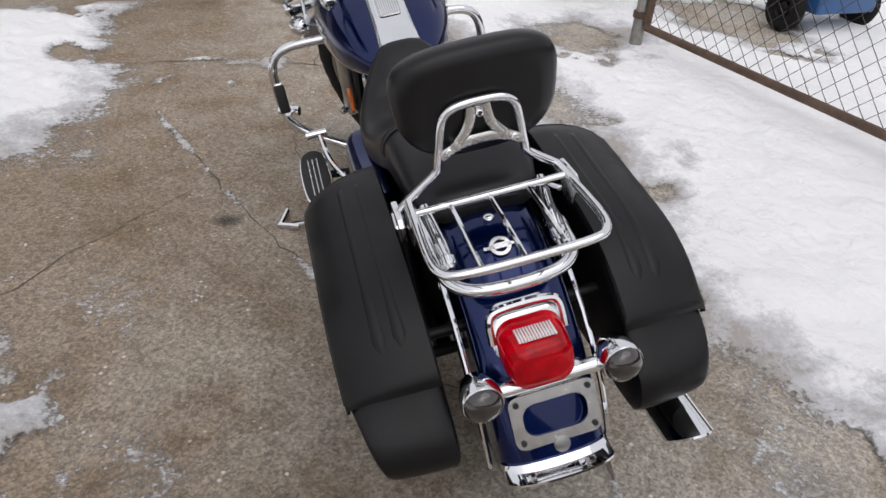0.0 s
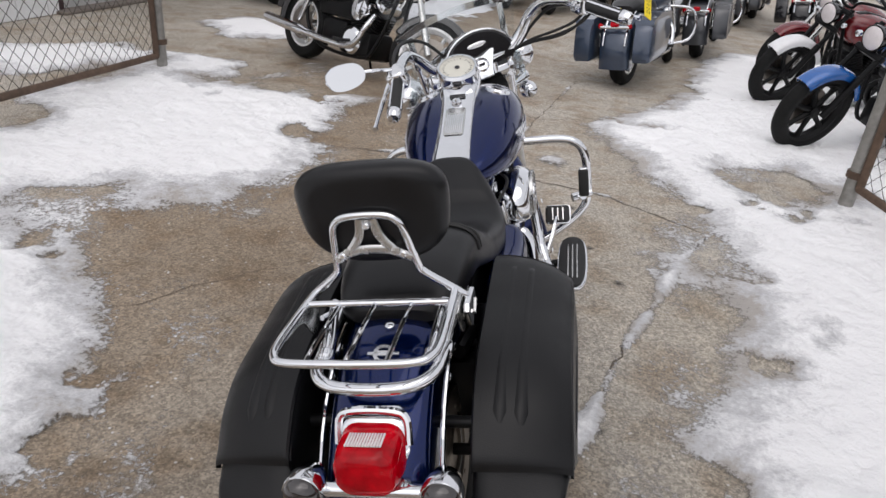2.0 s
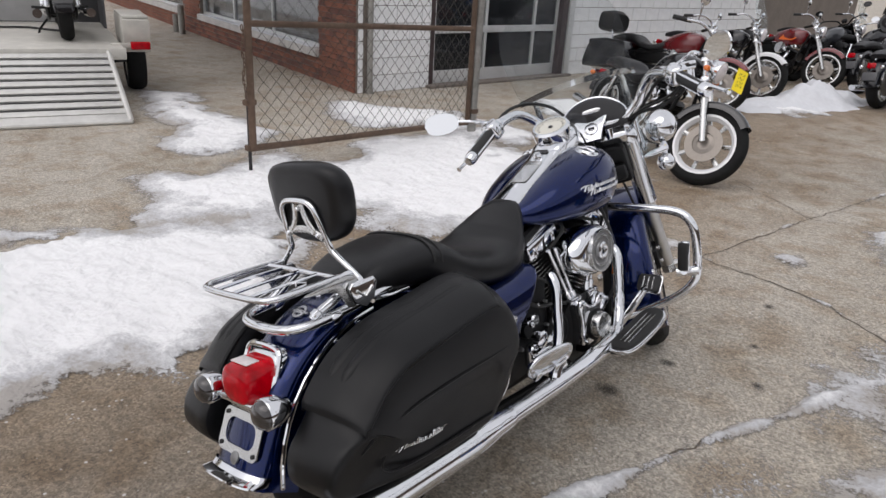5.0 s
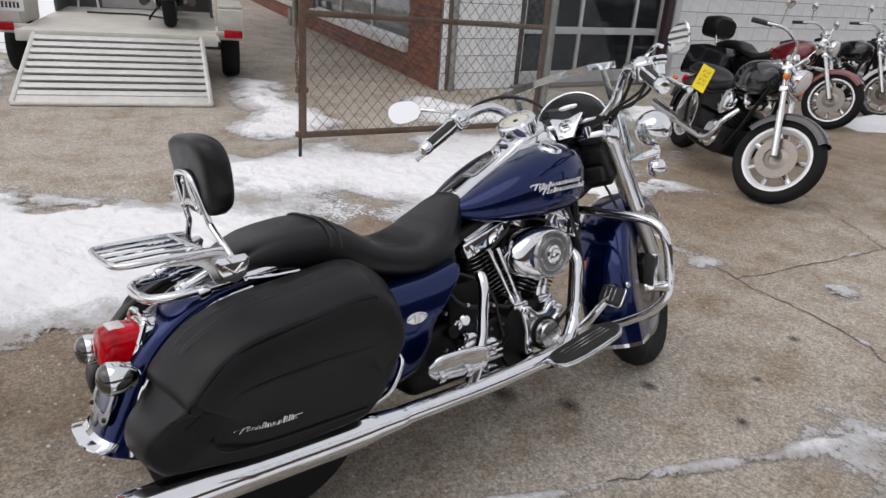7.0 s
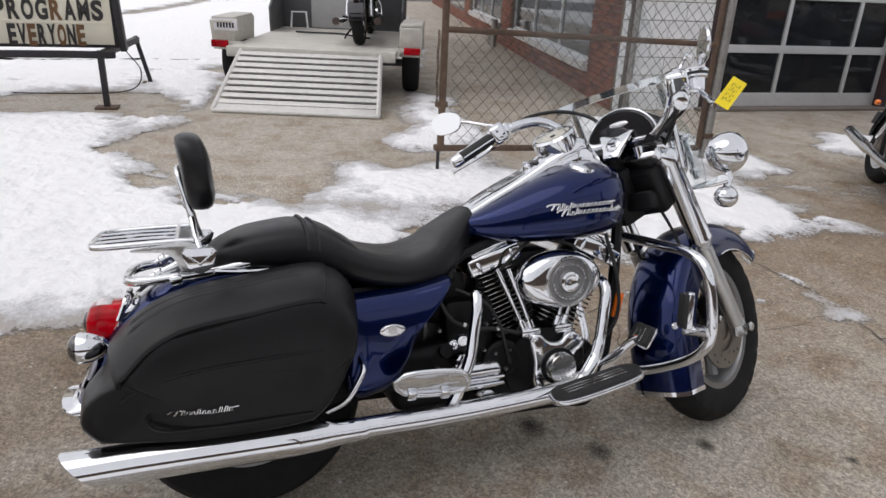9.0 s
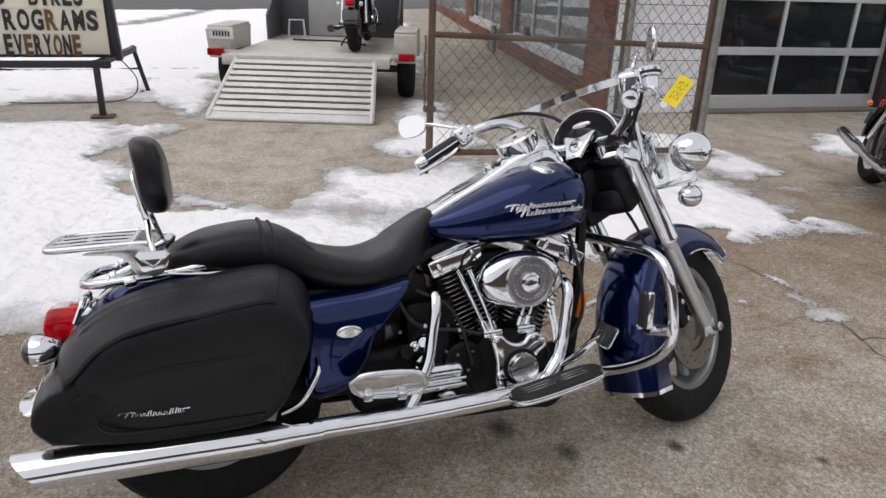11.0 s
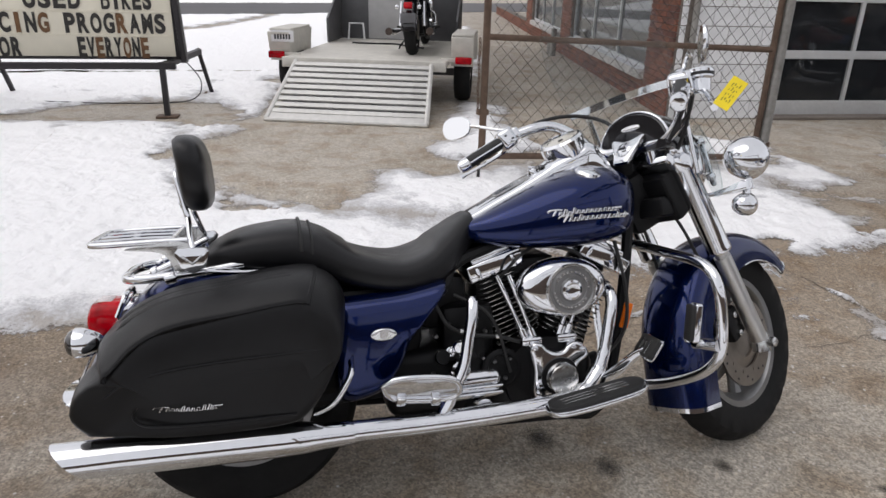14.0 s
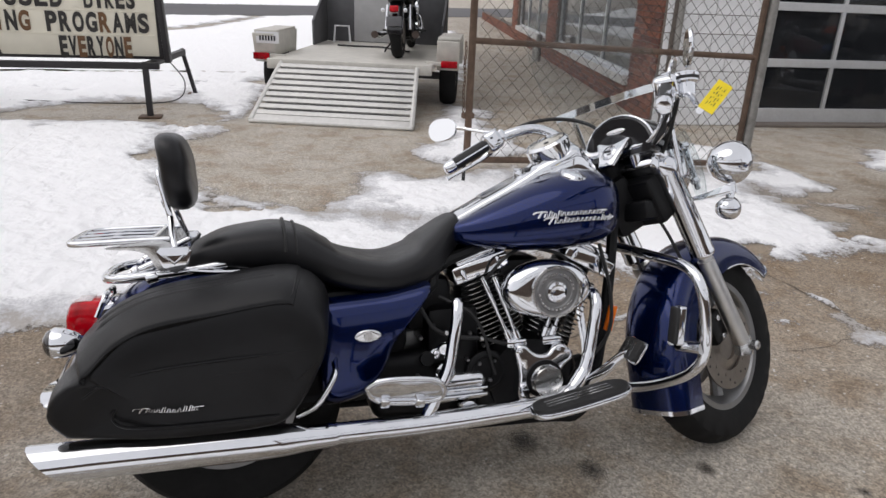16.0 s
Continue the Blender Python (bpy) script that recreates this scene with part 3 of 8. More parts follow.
def snow_depth(x, y, fine=True):
    """How deep the snow lies; below nothing where the ground is bare."""
    d = np.full_like(x, -9.0)
    for poly in (SNOW_LEFT, SNOW_MID, SNOW_GATE, SNOW_CORNER, SNOW_RIGHT, SNOW_DOOR, SNOW_HEAP, SNOW_FAR, SNOW_SIDE, SNOW_RAMP):
        d = np.maximum(d, inside_distance(x, y, poly))
    for poly in (SNOW_ICE, BARE_SIGN, BARE_GATE, ROADSIDE):
        d = np.minimum(d, -inside_distance(x, y, poly))
    d = np.minimum(d, 0.9 * near_line(x, y, TRACK) - 0.12)
    d = d + 0.075 * fbm(x, y, 1.6, 3, 3) + 0.055 * fbm(x, y, 6, 4, 5)
    d = d - 0.80 * np.clip(fbm(x, y, 2.6, 5, 11) - 0.30, 0, 1) * np.clip(0.9 - d, 0, 1)
    for poly, k in ((THIN_EAST, -0.035), (THIN_WEST, -0.03), (THIN_NORTH, -0.09)):
        d = np.maximum(d, np.minimum(inside_distance(x, y, poly) * 0.6, 0.0) + k + 0.10 * fbm(x, y, 2.2, 4, 51))
    for line, w in ((CRACK_A, 0.122), (CRACK_B, 0.06), (CRACK_C, -0.03), (CRACK_D, 0.0)):
        q = w + 0.19 * fbm(x, y, 2.9, 4, 21) - 5.0 * near_line(x, y, line) - 0.12 * np.clip(1.15 - y, 0, 0.7) * np.clip(x * 9, 0, 1)
        d = np.maximum(d, q)
    for bx, by, r in SNOW_BITS:
        d = np.maximum(d, 0.9 * (r - np.hypot(x - bx, (y - by) * 0.8)) + 0.10 * fbm(x, y, 5, 3, 71))
    return np.maximum(d, 0.05 * fbm(x, y, 1.3, 3, 33) - 0.19)


def snow_sheet(name, x0, x1, y0, y1, step, label):
    xs, ys = np.arange(x0, x1 + step * 0.5, step), np.arange(y0, y1 + step * 0.5, step)
    x, y = np.meshgrid(xs, ys, indexing="ij")
    d = snow_depth(x, y)
    z = 0.045 * np.tanh(np.clip(d, 0, None) * 4) * (0.8 + 0.45 * fbm(x, y, 5, 4, 41)) + 0.007 * fbm(x, y, 24, 2, 43) * np.clip(d * 8, 0, 1)
    z = 0.0035 + np.clip(z, 0, None)
    m = d > -0.24
    keep = m[:-1, :-1] | m[1:, :-1] | m[:-1, 1:] | m[1:, 1:]
    idx = np.arange(x.size).reshape(x.shape)
    quads = np.stack([idx[:-1, :-1], idx[1:, :-1], idx[1:, 1:], idx[:-1, 1:]], -1)[keep]
    used, inv = np.unique(quads, return_inverse=True)
    verts = np.stack([x.ravel(), y.ravel(), z.ravel()], -1)[used]
    me = bpy.data.meshes.new(name)
    me.from_pydata(verts.tolist(), [], inv.reshape(-1, 4).tolist())
    me.attributes.new("depth", "FLOAT", "POINT").data.foreach_set("value", (1.7 * d.ravel()[used]).astype(np.float32))
    me.materials.append(SNOW)
    me.shade_smooth()
    return tagged(new(name, me), label, "snow", kind="stuff")


snow_sheet("snow", -5.4, 3.4, -1.6, 5.4, 0.02, "dirty trodden white snow patches on the concrete drive")
snow_sheet("snow", -5.4, 6.0, -5.0, -1.6, 0.05, "dirty white snow behind the parked motorcycle")
snow_sheet("snow", -5.4, 6.0, 5.4, 10.0, 0.05, "thin white snow between the parked motorcycles")
snow_sheet("snow", 3.4, 6.0, -1.6, 5.4, 0.05, "white snow behind the open gate")
snow_sheet("snow", -9.4, -5.4, -5.0, 5.4, 0.05, "white snow with tracks round the trailer and the sign")
snow_sheet("snow", -60.0, -9.4, -40.0, 10.0, 0.25, "far white snow field beside the street")

bm = bmesh.new()
bmesh.ops.create_grid(bm, x_segments=40, y_segments=40, size=400)
ground = tagged(obj("ground", bm, CONCRETE), "brown stained concrete drive with cracks and grit", "ground", kind="structure")


def snow_mound(c, along, length, width, height, seed):
    """A shovelled heap of snow with a lumpy crest."""
    u, v = np.meshgrid(np.linspace(-1, 1, 60), np.linspace(-1, 1, 30), indexing="ij")
    d = Vector((*along, 0)).normalized()
    x, y = c[0] + u * length / 2 * d.x - v * width / 2 * d.y, c[1] + u * length / 2 * d.y + v * width / 2 * d.x
    rim = 1 - np.sqrt(u * u + v * v) + 0.16 * fbm(x, y, 2.2, 3, seed)
    z = height * np.clip(rim, -0.1, 1) ** 1 * (1.15 + 0.55 * fbm(x, y, 3.5, 4, seed + 1)) - 0.01
    idx = np.arange(u.size).reshape(u.shape)
    quads = np.stack([idx[:-1, :-1], idx[1:, :-1], idx[1:, 1:], idx[:-1, 1:]], -1).reshape(-1, 4)
    me = bpy.data.meshes.new("snow_heap")
    me.from_pydata(np.stack([x.ravel(), y.ravel(), z.ravel()], -1).tolist(), [], quads.tolist())
    me.materials.append(SNOWCAP)
    me.shade_smooth()
    return tagged(new("snow_heap", me), "white shovelled snow heap between the motorcycles", "snow", kind="stuff")


snow_mound((-1.42, 9.5), (0.7, 2.65), 3.2, 1.1, 0.23, 61)


def crack(line, w, seed):
    """A thin ragged line of dirt in a joint."""
    rnd = random.Random(seed)
    pts = []
    for (ax, ay), (bx, by) in zip(line, line[1:]):
        n = max(2, int(math.hypot(bx - ax, by - ay) / 0.06))
        for k in range(n):
            t = k / n
            pts.append((ax + (bx - ax) * t + rnd.uniform(-0.014, 0.014), ay + (by - ay) * t + rnd.uniform(-0.014, 0.014)))
    pts.append(line[-1])
    bm, rows = bmesh.new(), []
    for i, p in enumerate(pts):
        a, b = pts[max(i - 1, 0)], pts[min(i + 1, len(pts) - 1)]
        d = Vector((b[0] - a[0], b[1] - a[1], 0)).normalized()
        s = Vector((-d.y, d.x, 0)) * w * rnd.uniform(0.3, 1.2)
        q = Vector((*p, 0.0025))
        rows.append((bm.verts.new(q + s), bm.verts.new(q - s)))
    for a, b in zip(rows, rows[1:]):
        bm.faces.new((a[0], a[1], b[1], b[0]))
    return part("crack", bm, CRACK, ground, smooth=False)


for k, (line, w) in enumerate(((CRACK_A, 0.006), (CRACK_B, 0.006), (CRACK_C, 0.005), (CRACK_D, 0.004), (CRACK_E, 0.0018), (CRACK_F, 0.002), (CRACK_G, 0.004))):
    crack(line, w, k)

OIL = mat("dark_oil_stain", (0.050, 0.042, 0.034), 0.45, 0, 0, 0.4, 30)
oil_nodes, oil_links = OIL.node_tree.nodes, OIL.node_tree.links
oil_fade, oil_noise, oil_sum, oil_cut = oil_nodes.new("ShaderNodeAttribute"), oil_nodes.new("ShaderNodeTexNoise"), oil_nodes.new("ShaderNodeMath"), oil_nodes.new("ShaderNodeMapRange")
oil_fade.attribute_name = "fade"
oil_noise.inputs["Scale"].default_value, oil_noise.inputs["Detail"].default_value = 28, 7
oil_sum.operation = "ADD"
oil_links.new(oil_fade.outputs["Fac"], oil_sum.inputs[0])
oil_links.new(oil_noise.outputs["Fac"], oil_sum.inputs[1])
oil_cut.inputs["From Min"].default_value, oil_cut.inputs["From Max"].default_value, oil_cut.inputs["To Max"].default_value = 0.75, 1.45, 0.75
oil_links.new(oil_sum.outputs[0], oil_cut.inputs["Value"])
oil_links.new(oil_cut.outputs[0], oil_nodes["Principled BSDF"].inputs["Alpha"])


def oil_stain(x, y, r, k=1.0):
    """A soft round stain that the bare ground has drunk."""
    bm = bmesh.new()
    fade = bm.verts.layers.float.new("fade")
    mid = bm.verts.new((x, y, 0.0022))
    mid[fade] = 1.0
    rings = []
    for q in (0.5, 1.0):
        ring = [bm.verts.new((x + r * q * math.cos(a), y + r * k * q * math.sin(a), 0.0022)) for a in [2 * math.pi * i / 20 for i in range(20)]]
        for v in ring:
            v[fade] = 1 - q
        rings.append(ring)
    for i in range(20):
        j = (i + 1) % 20
        bm.faces.new((mid, rings[0][i], rings[0][j]))
        bm.faces.new((rings[0][i], rings[1][i], rings[1][j], rings[0][j]))
    return part("stain", bm, OIL, ground, smooth=False)


for x, y, r, k in ((0.14, 1.16, 0.085, 0.8), (0.22, 1.52, 0.055, 0.9), (0.43, 1.94, 0.035, 1.0), (0.34, 2.41, 0.04, 1.2), (-0.05, 1.00, 0.10, 0.8), (-0.64, 1.18, 0.09, 0.7), (0.55, 1.62, 0.04, 1.1), (0.42, 0.62, 0.05, 0.8)):
    oil_stain(x, y, r, k)

# street beyond the snow
street = tagged(obj("road", box((-29.2, -3.2, 0.006), (9, 120, 0.02), Matrix.Rotation(radians(20.3), 3, "Z")), mat("wet_asphalt", (0.075, 0.072, 0.075), 0.7, 0, 0, 0.2, 1.5)), "wet grey asphalt street beyond the snow", "road", kind="structure")

# ---- the blue touring motorcycle ----
bike = thing("touring_motorcycle", "dark blue touring motorcycle with chrome trim and black leather saddlebags", "motorcycle", pose(0.0255, 0.010, 0, 0, -12.5, -0.8))
PIVOT, RAKE, STEER = Vector((0, 1.28, 0.93)), radians(28), radians(26)
ST = Matrix.Translation(PIVOT) @ Matrix.Rotation(STEER, 4, Vector((0, -math.sin(RAKE), math.cos(RAKE)))) @ Matrix.Translation(-PIVOT)
REAR, FRONT = Vector((0, 0.07, 0.315)), Vector((0, 1.640, 0.312))


def tyre_profile(R, hw, r):
    return [(r, hw * 0.72), (r + 0.012, hw * 0.86), (r + 0.045, hw), (R - 0.030, hw * 0.93), (R - 0.010, hw * 0.62), (R, hw * 0.2), (R, -hw * 0.2), (R - 0.010, -hw * 0.62), (R - 0.030, -hw * 0.93), (r + 0.045, -hw), (r + 0.012, -hw * 0.86), (r, -hw * 0.72)]


def grooved_tyre(c, R, hw, r, n=120):
    """A tyre whose crown is cut by slanted grooves."""
    bm, prof, rings = bmesh.new(), tyre_profile(R, hw, r), []
    for k in range(n):
        ring = []
        for i, (q, h) in enumerate(prof):
            a = 2 * math.pi * (k + (0.9 * abs(h) / hw if 3 <= i <= 8 else 0)) / n
            ring.append(bm.verts.new(Vector(c) + Vector((h, (q - (0.004 if k % 5 == 0 and i in (3, 4, 7, 8) else 0)) * math.cos(a), (q - (0.004 if k % 5 == 0 and i in (3, 4, 7, 8) else 0)) * math.sin(a)))))
        rings.append(ring)
    for k in range(n):
        a, b = rings[k], rings[(k + 1) % n]
        for i in range(len(prof)):
            j = (i + 1) % len(prof)
            bm.faces.new((a[i], a[j], b[j], b[i]))
    return bm


def rim_profile(r, hw):
    return [(r + 0.012, hw * 0.80), (r + 0.014, hw * 0.74), (r - 0.004, hw * 0.70), (r - 0.022, hw * 0.35), (r - 0.022, -hw * 0.35), (r - 0.004, -hw * 0.70), (r + 0.014, -hw * 0.74), (r + 0.012, -hw * 0.80), (r - 0.012, -hw * 0.78), (r - 0.034, -hw * 0.3), (r - 0.034, hw * 0.3), (r - 0.012, hw * 0.78)]


def wheel(parent, c, R, hw, r, m, spokes=5, rim_mat=SATIN, white=False, disc=(1,), tread_on=False):
    w = part("wheel", moved(lathe([(0.028, -hw * 0.9), (0.045, -hw * 0.6), (0.03, -0.02), (0.03, 0.02), (0.045, hw * 0.6), (0.028, hw * 0.9)], c, (1, 0, 0), 18), m), rim_mat, parent, "cast alloy wheel")
    t = grooved_tyre(c, R, hw, r) if tread_on else ring_lathe(tyre_profile(R, hw, r), c, (1, 0, 0), 56)
    part("tyre", moved(t, m), RUBBER, w, "black rubber tyre")
    part("rim", moved(ring_lathe(rim_profile(r, hw), c, (1, 0, 0), 56), m), WHITEP if white else rim_mat, w)
    bm = bmesh.new()
    for k in range(spokes):
        a = 2 * math.pi * k / spokes + 0.3
        d = Vector((0, math.cos(a), math.sin(a)))
        add_tube(bm, [Vector(c) + d * 0.03, Vector(c) + d * (r * 0.6), Vector(c) + d * (r - 0.02)], [0.026, 0.017, 0.024], 8)
    part("spokes", moved(bm, m), rim_mat, w)
    for s in disc:
        bm = ring_lathe([(0.145, 0.003), (0.145, -0.003), (0.085, -0.003), (0.085, 0.003)], Vector(c) + Vector((s * hw * 1.05, 0, 0)), (1, 0, 0), 40)
        for k in range(10):
            a = 2 * math.pi * k / 10
            add_lathe(bm, [(0.006, -0.005), (0.006, 0.005)], Vector(c) + Vector((s * hw * 1.05, 0.10 * math.cos(a), 0.10 * math.sin(a))), (1, 0, 0), 8)
        add_lathe(bm, [(0.09, -0.002), (0.05, 0.006), (0.05, -0.006)], Vector(c) + Vector((s * hw * 0.98, 0, 0)), (1, 0, 0), 24)
        bd = part("brake_disc", moved(bm, m), STEEL, w, "drilled steel brake disc")
        if tread_on:
            for k in range(30):
                a, q = 2 * math.pi * k / 30, (0.100, 0.115, 0.130)[k % 3]
                part("hole", moved(lathe([(0.0042, -0.0036), (0.0042, 0.0036)], Vector(c) + Vector((s * hw * 1.05, q * math.cos(a), q * math.sin(a))), (1, 0, 0), 8), m), HOLE, bd)
    return w


I4 = Matrix.Identity(4)
wheel(bike, FRONT, 0.326, 0.064, 0.208, ST, 7, CASTRIM, disc=(1, -1), tread_on=True)
wheel(bike, REAR, 0.318, 0.066, 0.184, I4, 7, CASTRIM, disc=(1,))

# tank
rows = [(0.690, 0.735, 0.775, 0.050), (0.715, 0.722, 0.790, 0.085), (0.76, 0.708, 0.810, 0.120), (0.84, 0.697, 0.850, 0.158), (0.94, 0.690, 0.894, 0.182), (1.04, 0.690, 0.923, 0.192), (1.12, 0.697, 0.930, 0.185), (1.18, 0.715, 0.918, 0.160), (1.215, 0.742, 0.896, 0.118), (1.232, 0.775, 0.870, 0.060)]
rings = []
for y, lo, hi, hw in interp(rows, 4):
    ring = oval(0, y, lo, hi, hw, 36, 0.82, 0.35)
    rings.append([(x, q, z - 0.020 * math.exp(-((x / 0.06) ** 2)) * (1 if z > (lo + hi) / 2 else 0)) for x, q, z in ring])
tank = part("fuel_tank", loft(rings), BLUE, bike, "dark blue pearl teardrop fuel tank")
rows = [(0.735, 0.794, 0.034, 0.068), (0.80, 0.827, 0.040, 0.064), (0.88, 0.866, 0.044, 0.062), (0.95, 0.904, 0.048, 0.062), (1.0, 0.934, 0.05, 0.064), (1.06, 0.952, 0.06, 0.062), (1.13, 0.945, 0.06, 0.055), (1.19, 0.915, 0.05, 0.045)]
rings = [oval(0, y, z - h, z + 0.006, hw * 0.86, 24, 0.55) for y, z, h, hw in interp(rows, 4)]
console = part("tank_console", loft(rings), CHROME, tank, "chrome tank console")
n_con = Vector((0, -0.46, 0.89))
cm = basis((0, 0.872, 0.8690), (1, 0, 0), (0, 0.90, 0.43))
door = part("console_door", plate(rounded(0.062, 0.120, 0.010), 0.0025, cm, 0.001), SATIN, console, "hinged chrome console door")
part("ribs", join(*[moved(box((-0.024 + 0.006 * k, -0.012, 0.0030), (0.0022, 0.084, 0.0016)), cm) for k in range(9)]), CHROME, door, "fine raised ribs")
part("ignition_switch", join(lathe([(0.016, 0), (0.016, 0.012), (0.012, 0.018)], (0, 0.945, 0.902), n_con, 16), box((0, 0.940, 0.920), (0.008, 0.026, 0.012), None, 0.003)), CHROME, console)
gn = Vector((0.04, -0.42, 0.91)).normalized()
gc = Vector((-0.004, 1.042, 0.980))
gauge = part("speedometer", lathe([(0.052, -0.085), (0.060, -0.045), (0.066, -0.01), (0.068, 0.018), (0.062, 0.026), (0.056, 0.026), (0.055, 0.016)], gc, gn, 40), CHROME, tank, "round speedometer in a chrome bezel")
rows = [(0.972, 0.924, 0.050), (0.998, 0.944, 0.060), (1.04, 0.964, 0.064), (1.08, 0.982, 0.064), (1.106, 0.994, 0.060), (1.128, 0.986, 0.056), (1.150, 0.962, 0.052), (1.178, 0.932, 0.046), (1.200, 0.902, 0.036)]
part("cowl", loft([oval(-0.002, y, 0.872, z, hw, 28, 0.6) for y, z, hw in interp(rows, 3)]), CHROME, gauge, "chrome cowl running down to the tank")
part("lamp_window", moved(box((0, 0, 0.002), (0.050, 0.014, 0.006), None, 0.003), basis((0, 0.966, 0.922), (1, 0, 0), (0, 0.88, 0.47))), GLOSSBLACK, gauge, "dark strip of small lamps")
part("dial", lathe([(0.055, 0.017), (0.055, 0.0195), (0.001, 0.0200)], gc, gn, 40), DIAL, gauge, "ivory dial face")
for k in range(23):
    a = radians(-50 + 280 * k / 22)
    d = frame_of(gn) @ Vector((math.cos(a), math.sin(a), 0))
    part("dial_mark", box(gc + gn * 0.0205 + d * 0.044, (0.008 if k % 2 == 0 else 0.004, 0.0012, 0.001), Matrix((d, gn.cross(d), gn)).transposed()), INK, gauge, smooth=False)
part("needle_hub", lathe([(0.008, 0.0195), (0.008, 0.0225)], gc, gn, 16), INK, gauge)
for s in (1, -1):
    part("fuel_cap", lathe([(0.040, -0.02), (0.042, 0.004), (0.036, 0.011), (0.012, 0.014)], (s * 0.112, 1.072, 0.902), (s * 0.30, 0.12, 0.93), 28), CHROME, tank, "chrome fuel cap")


def script_bars(name, parent, m, length, h, mat_, seed, rows=1, thick=0.004, weight=1.0, onto=None):
    """A metal script badge kept as plain slanted waves tied by long streaks, laid on the surface it sits on."""
    rnd, bm = random.Random(seed), bmesh.new()
    rh = h / rows
    for row in range(rows):
        x0, x1, y0 = 0.13 * length * row, length * (1 - 0.12 * (rows - 1 - row)), -row * rh * 0.92
        st = rh * 0.085 * weight
        add_tube(bm, [(x0, y0 - rh * 0.36, 0), (x0 + rh * 0.55, y0 + rh * 0.40, 0)], [st * 1.1, st * 1.4], 6)
        add_tube(bm, smooth_path([(x0 - rh * 0.70, y0 + rh * 0.20, 0), (x0 - rh * 0.35, y0 + rh * 0.44, 0), (x0 + rh * 0.60, y0 + rh * 0.46, 0), (x0 + rh * 1.35, y0 + rh * 0.34, 0)], 3), st * 1.1, 6)
        x = x0 + rh * 0.85
        while x < x1 - rh * 0.3:
            tall = rh * rnd.choice((0.42, 0.46, 0.5, 0.78))
            pts = [(x, y0 - rh * 0.34, 0), (x + 0.42 * tall, y0 - rh * 0.34 + tall, 0), (x + rh * 0.26 + 0.40 * tall, y0 - rh * 0.34 + 0.92 * tall, 0), (x + rh * 0.36, y0 - rh * 0.32, 0), (x + rh * 0.62, y0 - rh * 0.28, 0)]
            add_tube(bm, pts, [st, st * 0.9, st * 0.8, st * 1.1, st * 0.7], 6)
            x += rh * rnd.uniform(0.60, 0.72)
        add_tube(bm, [(x1 - rh * 0.9, y0 + rh * 0.10, 0), (x1 + rh * 0.5, y0 + rh * 0.12, 0)], [st * 0.8, st * 1.2], 6)
    moved(bm, m)
    if onto is not None:
        tree = BVHTree.FromPolygons([v.co.copy() for v in onto.data.vertices], [tuple(f.vertices) for f in onto.data.polygons])
        out, org = m.to_3x3() @ Vector((0, 0, 1)), m.translation
        for v in bm.verts:
            up = (v.co - org).dot(out)
            hit = tree.ray_cast(v.co + out * (0.2 - up), -out, 0.5)[0]
            if hit:
                v.co = hit + out * (0.4 * thick + up)
    return part(name, bm, mat_, parent, "metal script badge")


script_bars("tank_badge", tank, basis((0.1845, 0.930, 0.802), (0.0, 1, 0.03), (-0.30, 0, 1)), 0.225, 0.040, PEWTER, 4, 2, 0.004, 1.5, tank)
script_bars("tank_badge", tank, basis((-0.1845, 1.155, 0.809), (0.0, -1, -0.03), (0.30, 0, 1)), 0.225, 0.040, PEWTER, 5, 2, 0.004, 1.5, tank)

# seat
rows = [(-0.005, 0.700, 0.730, 0.085), (0.02, 0.694, 0.757, 0.112), (0.085, 0.688, 0.786, 0.130), (0.16, 0.682, 0.799, 0.138), (0.235, 0.672, 0.803, 0.142), (0.31, 0.650, 0.780, 0.146), (0.37, 0.626, 0.742, 0.152), (0.44, 0.608, 0.715, 0.162), (0.52, 0.600, 0.703, 0.168), (0.59, 0.602, 0.722, 0.158), (0.65, 0.625, 0.757, 0.132), (0.70, 0.668, 0.790, 0.098), (0.735, 0.715, 0.802, 0.068), (0.765, 0.752, 0.783, 0.035)]
rings = []
for y, lo, hi, hw in interp(rows, 4):
    rings.append([(x, q, z - (0.014 * math.cos(x / hw * math.pi / 2) if z > (lo + hi) / 2 and 0.38 < q < 0.62 else 0)) for x, q, z in oval(0, y, lo, hi, hw, 36, 0.68, 0.3)])
seat = part("seat", loft(rings), VINYL, bike, "black two-up vinyl seat")
for yy, lo, hi, hw, r in ((0.247, 0.668, 0.8045, 0.1425, 0.0045), (0.275, 0.66, 0.7965, 0.1435, 0.003)):
    part("seat_piping", tube([p for p in oval(0, yy, lo, hi, hw, 36, 0.68, 0.3)[:19]], r, 6), GRIP, seat, "raised black seam across the seat")
for s in (1, -1):
    part("seat_piping", tube(smooth_path([(s * 0.13, 0.30, 0.738), (s * 0.150, 0.40, 0.682), (s * 0.158, 0.50, 0.665), (s * 0.148, 0.60, 0.678), (s * 0.10, 0.69, 0.750)], 6), 0.0022, 6), GRIP, seat)

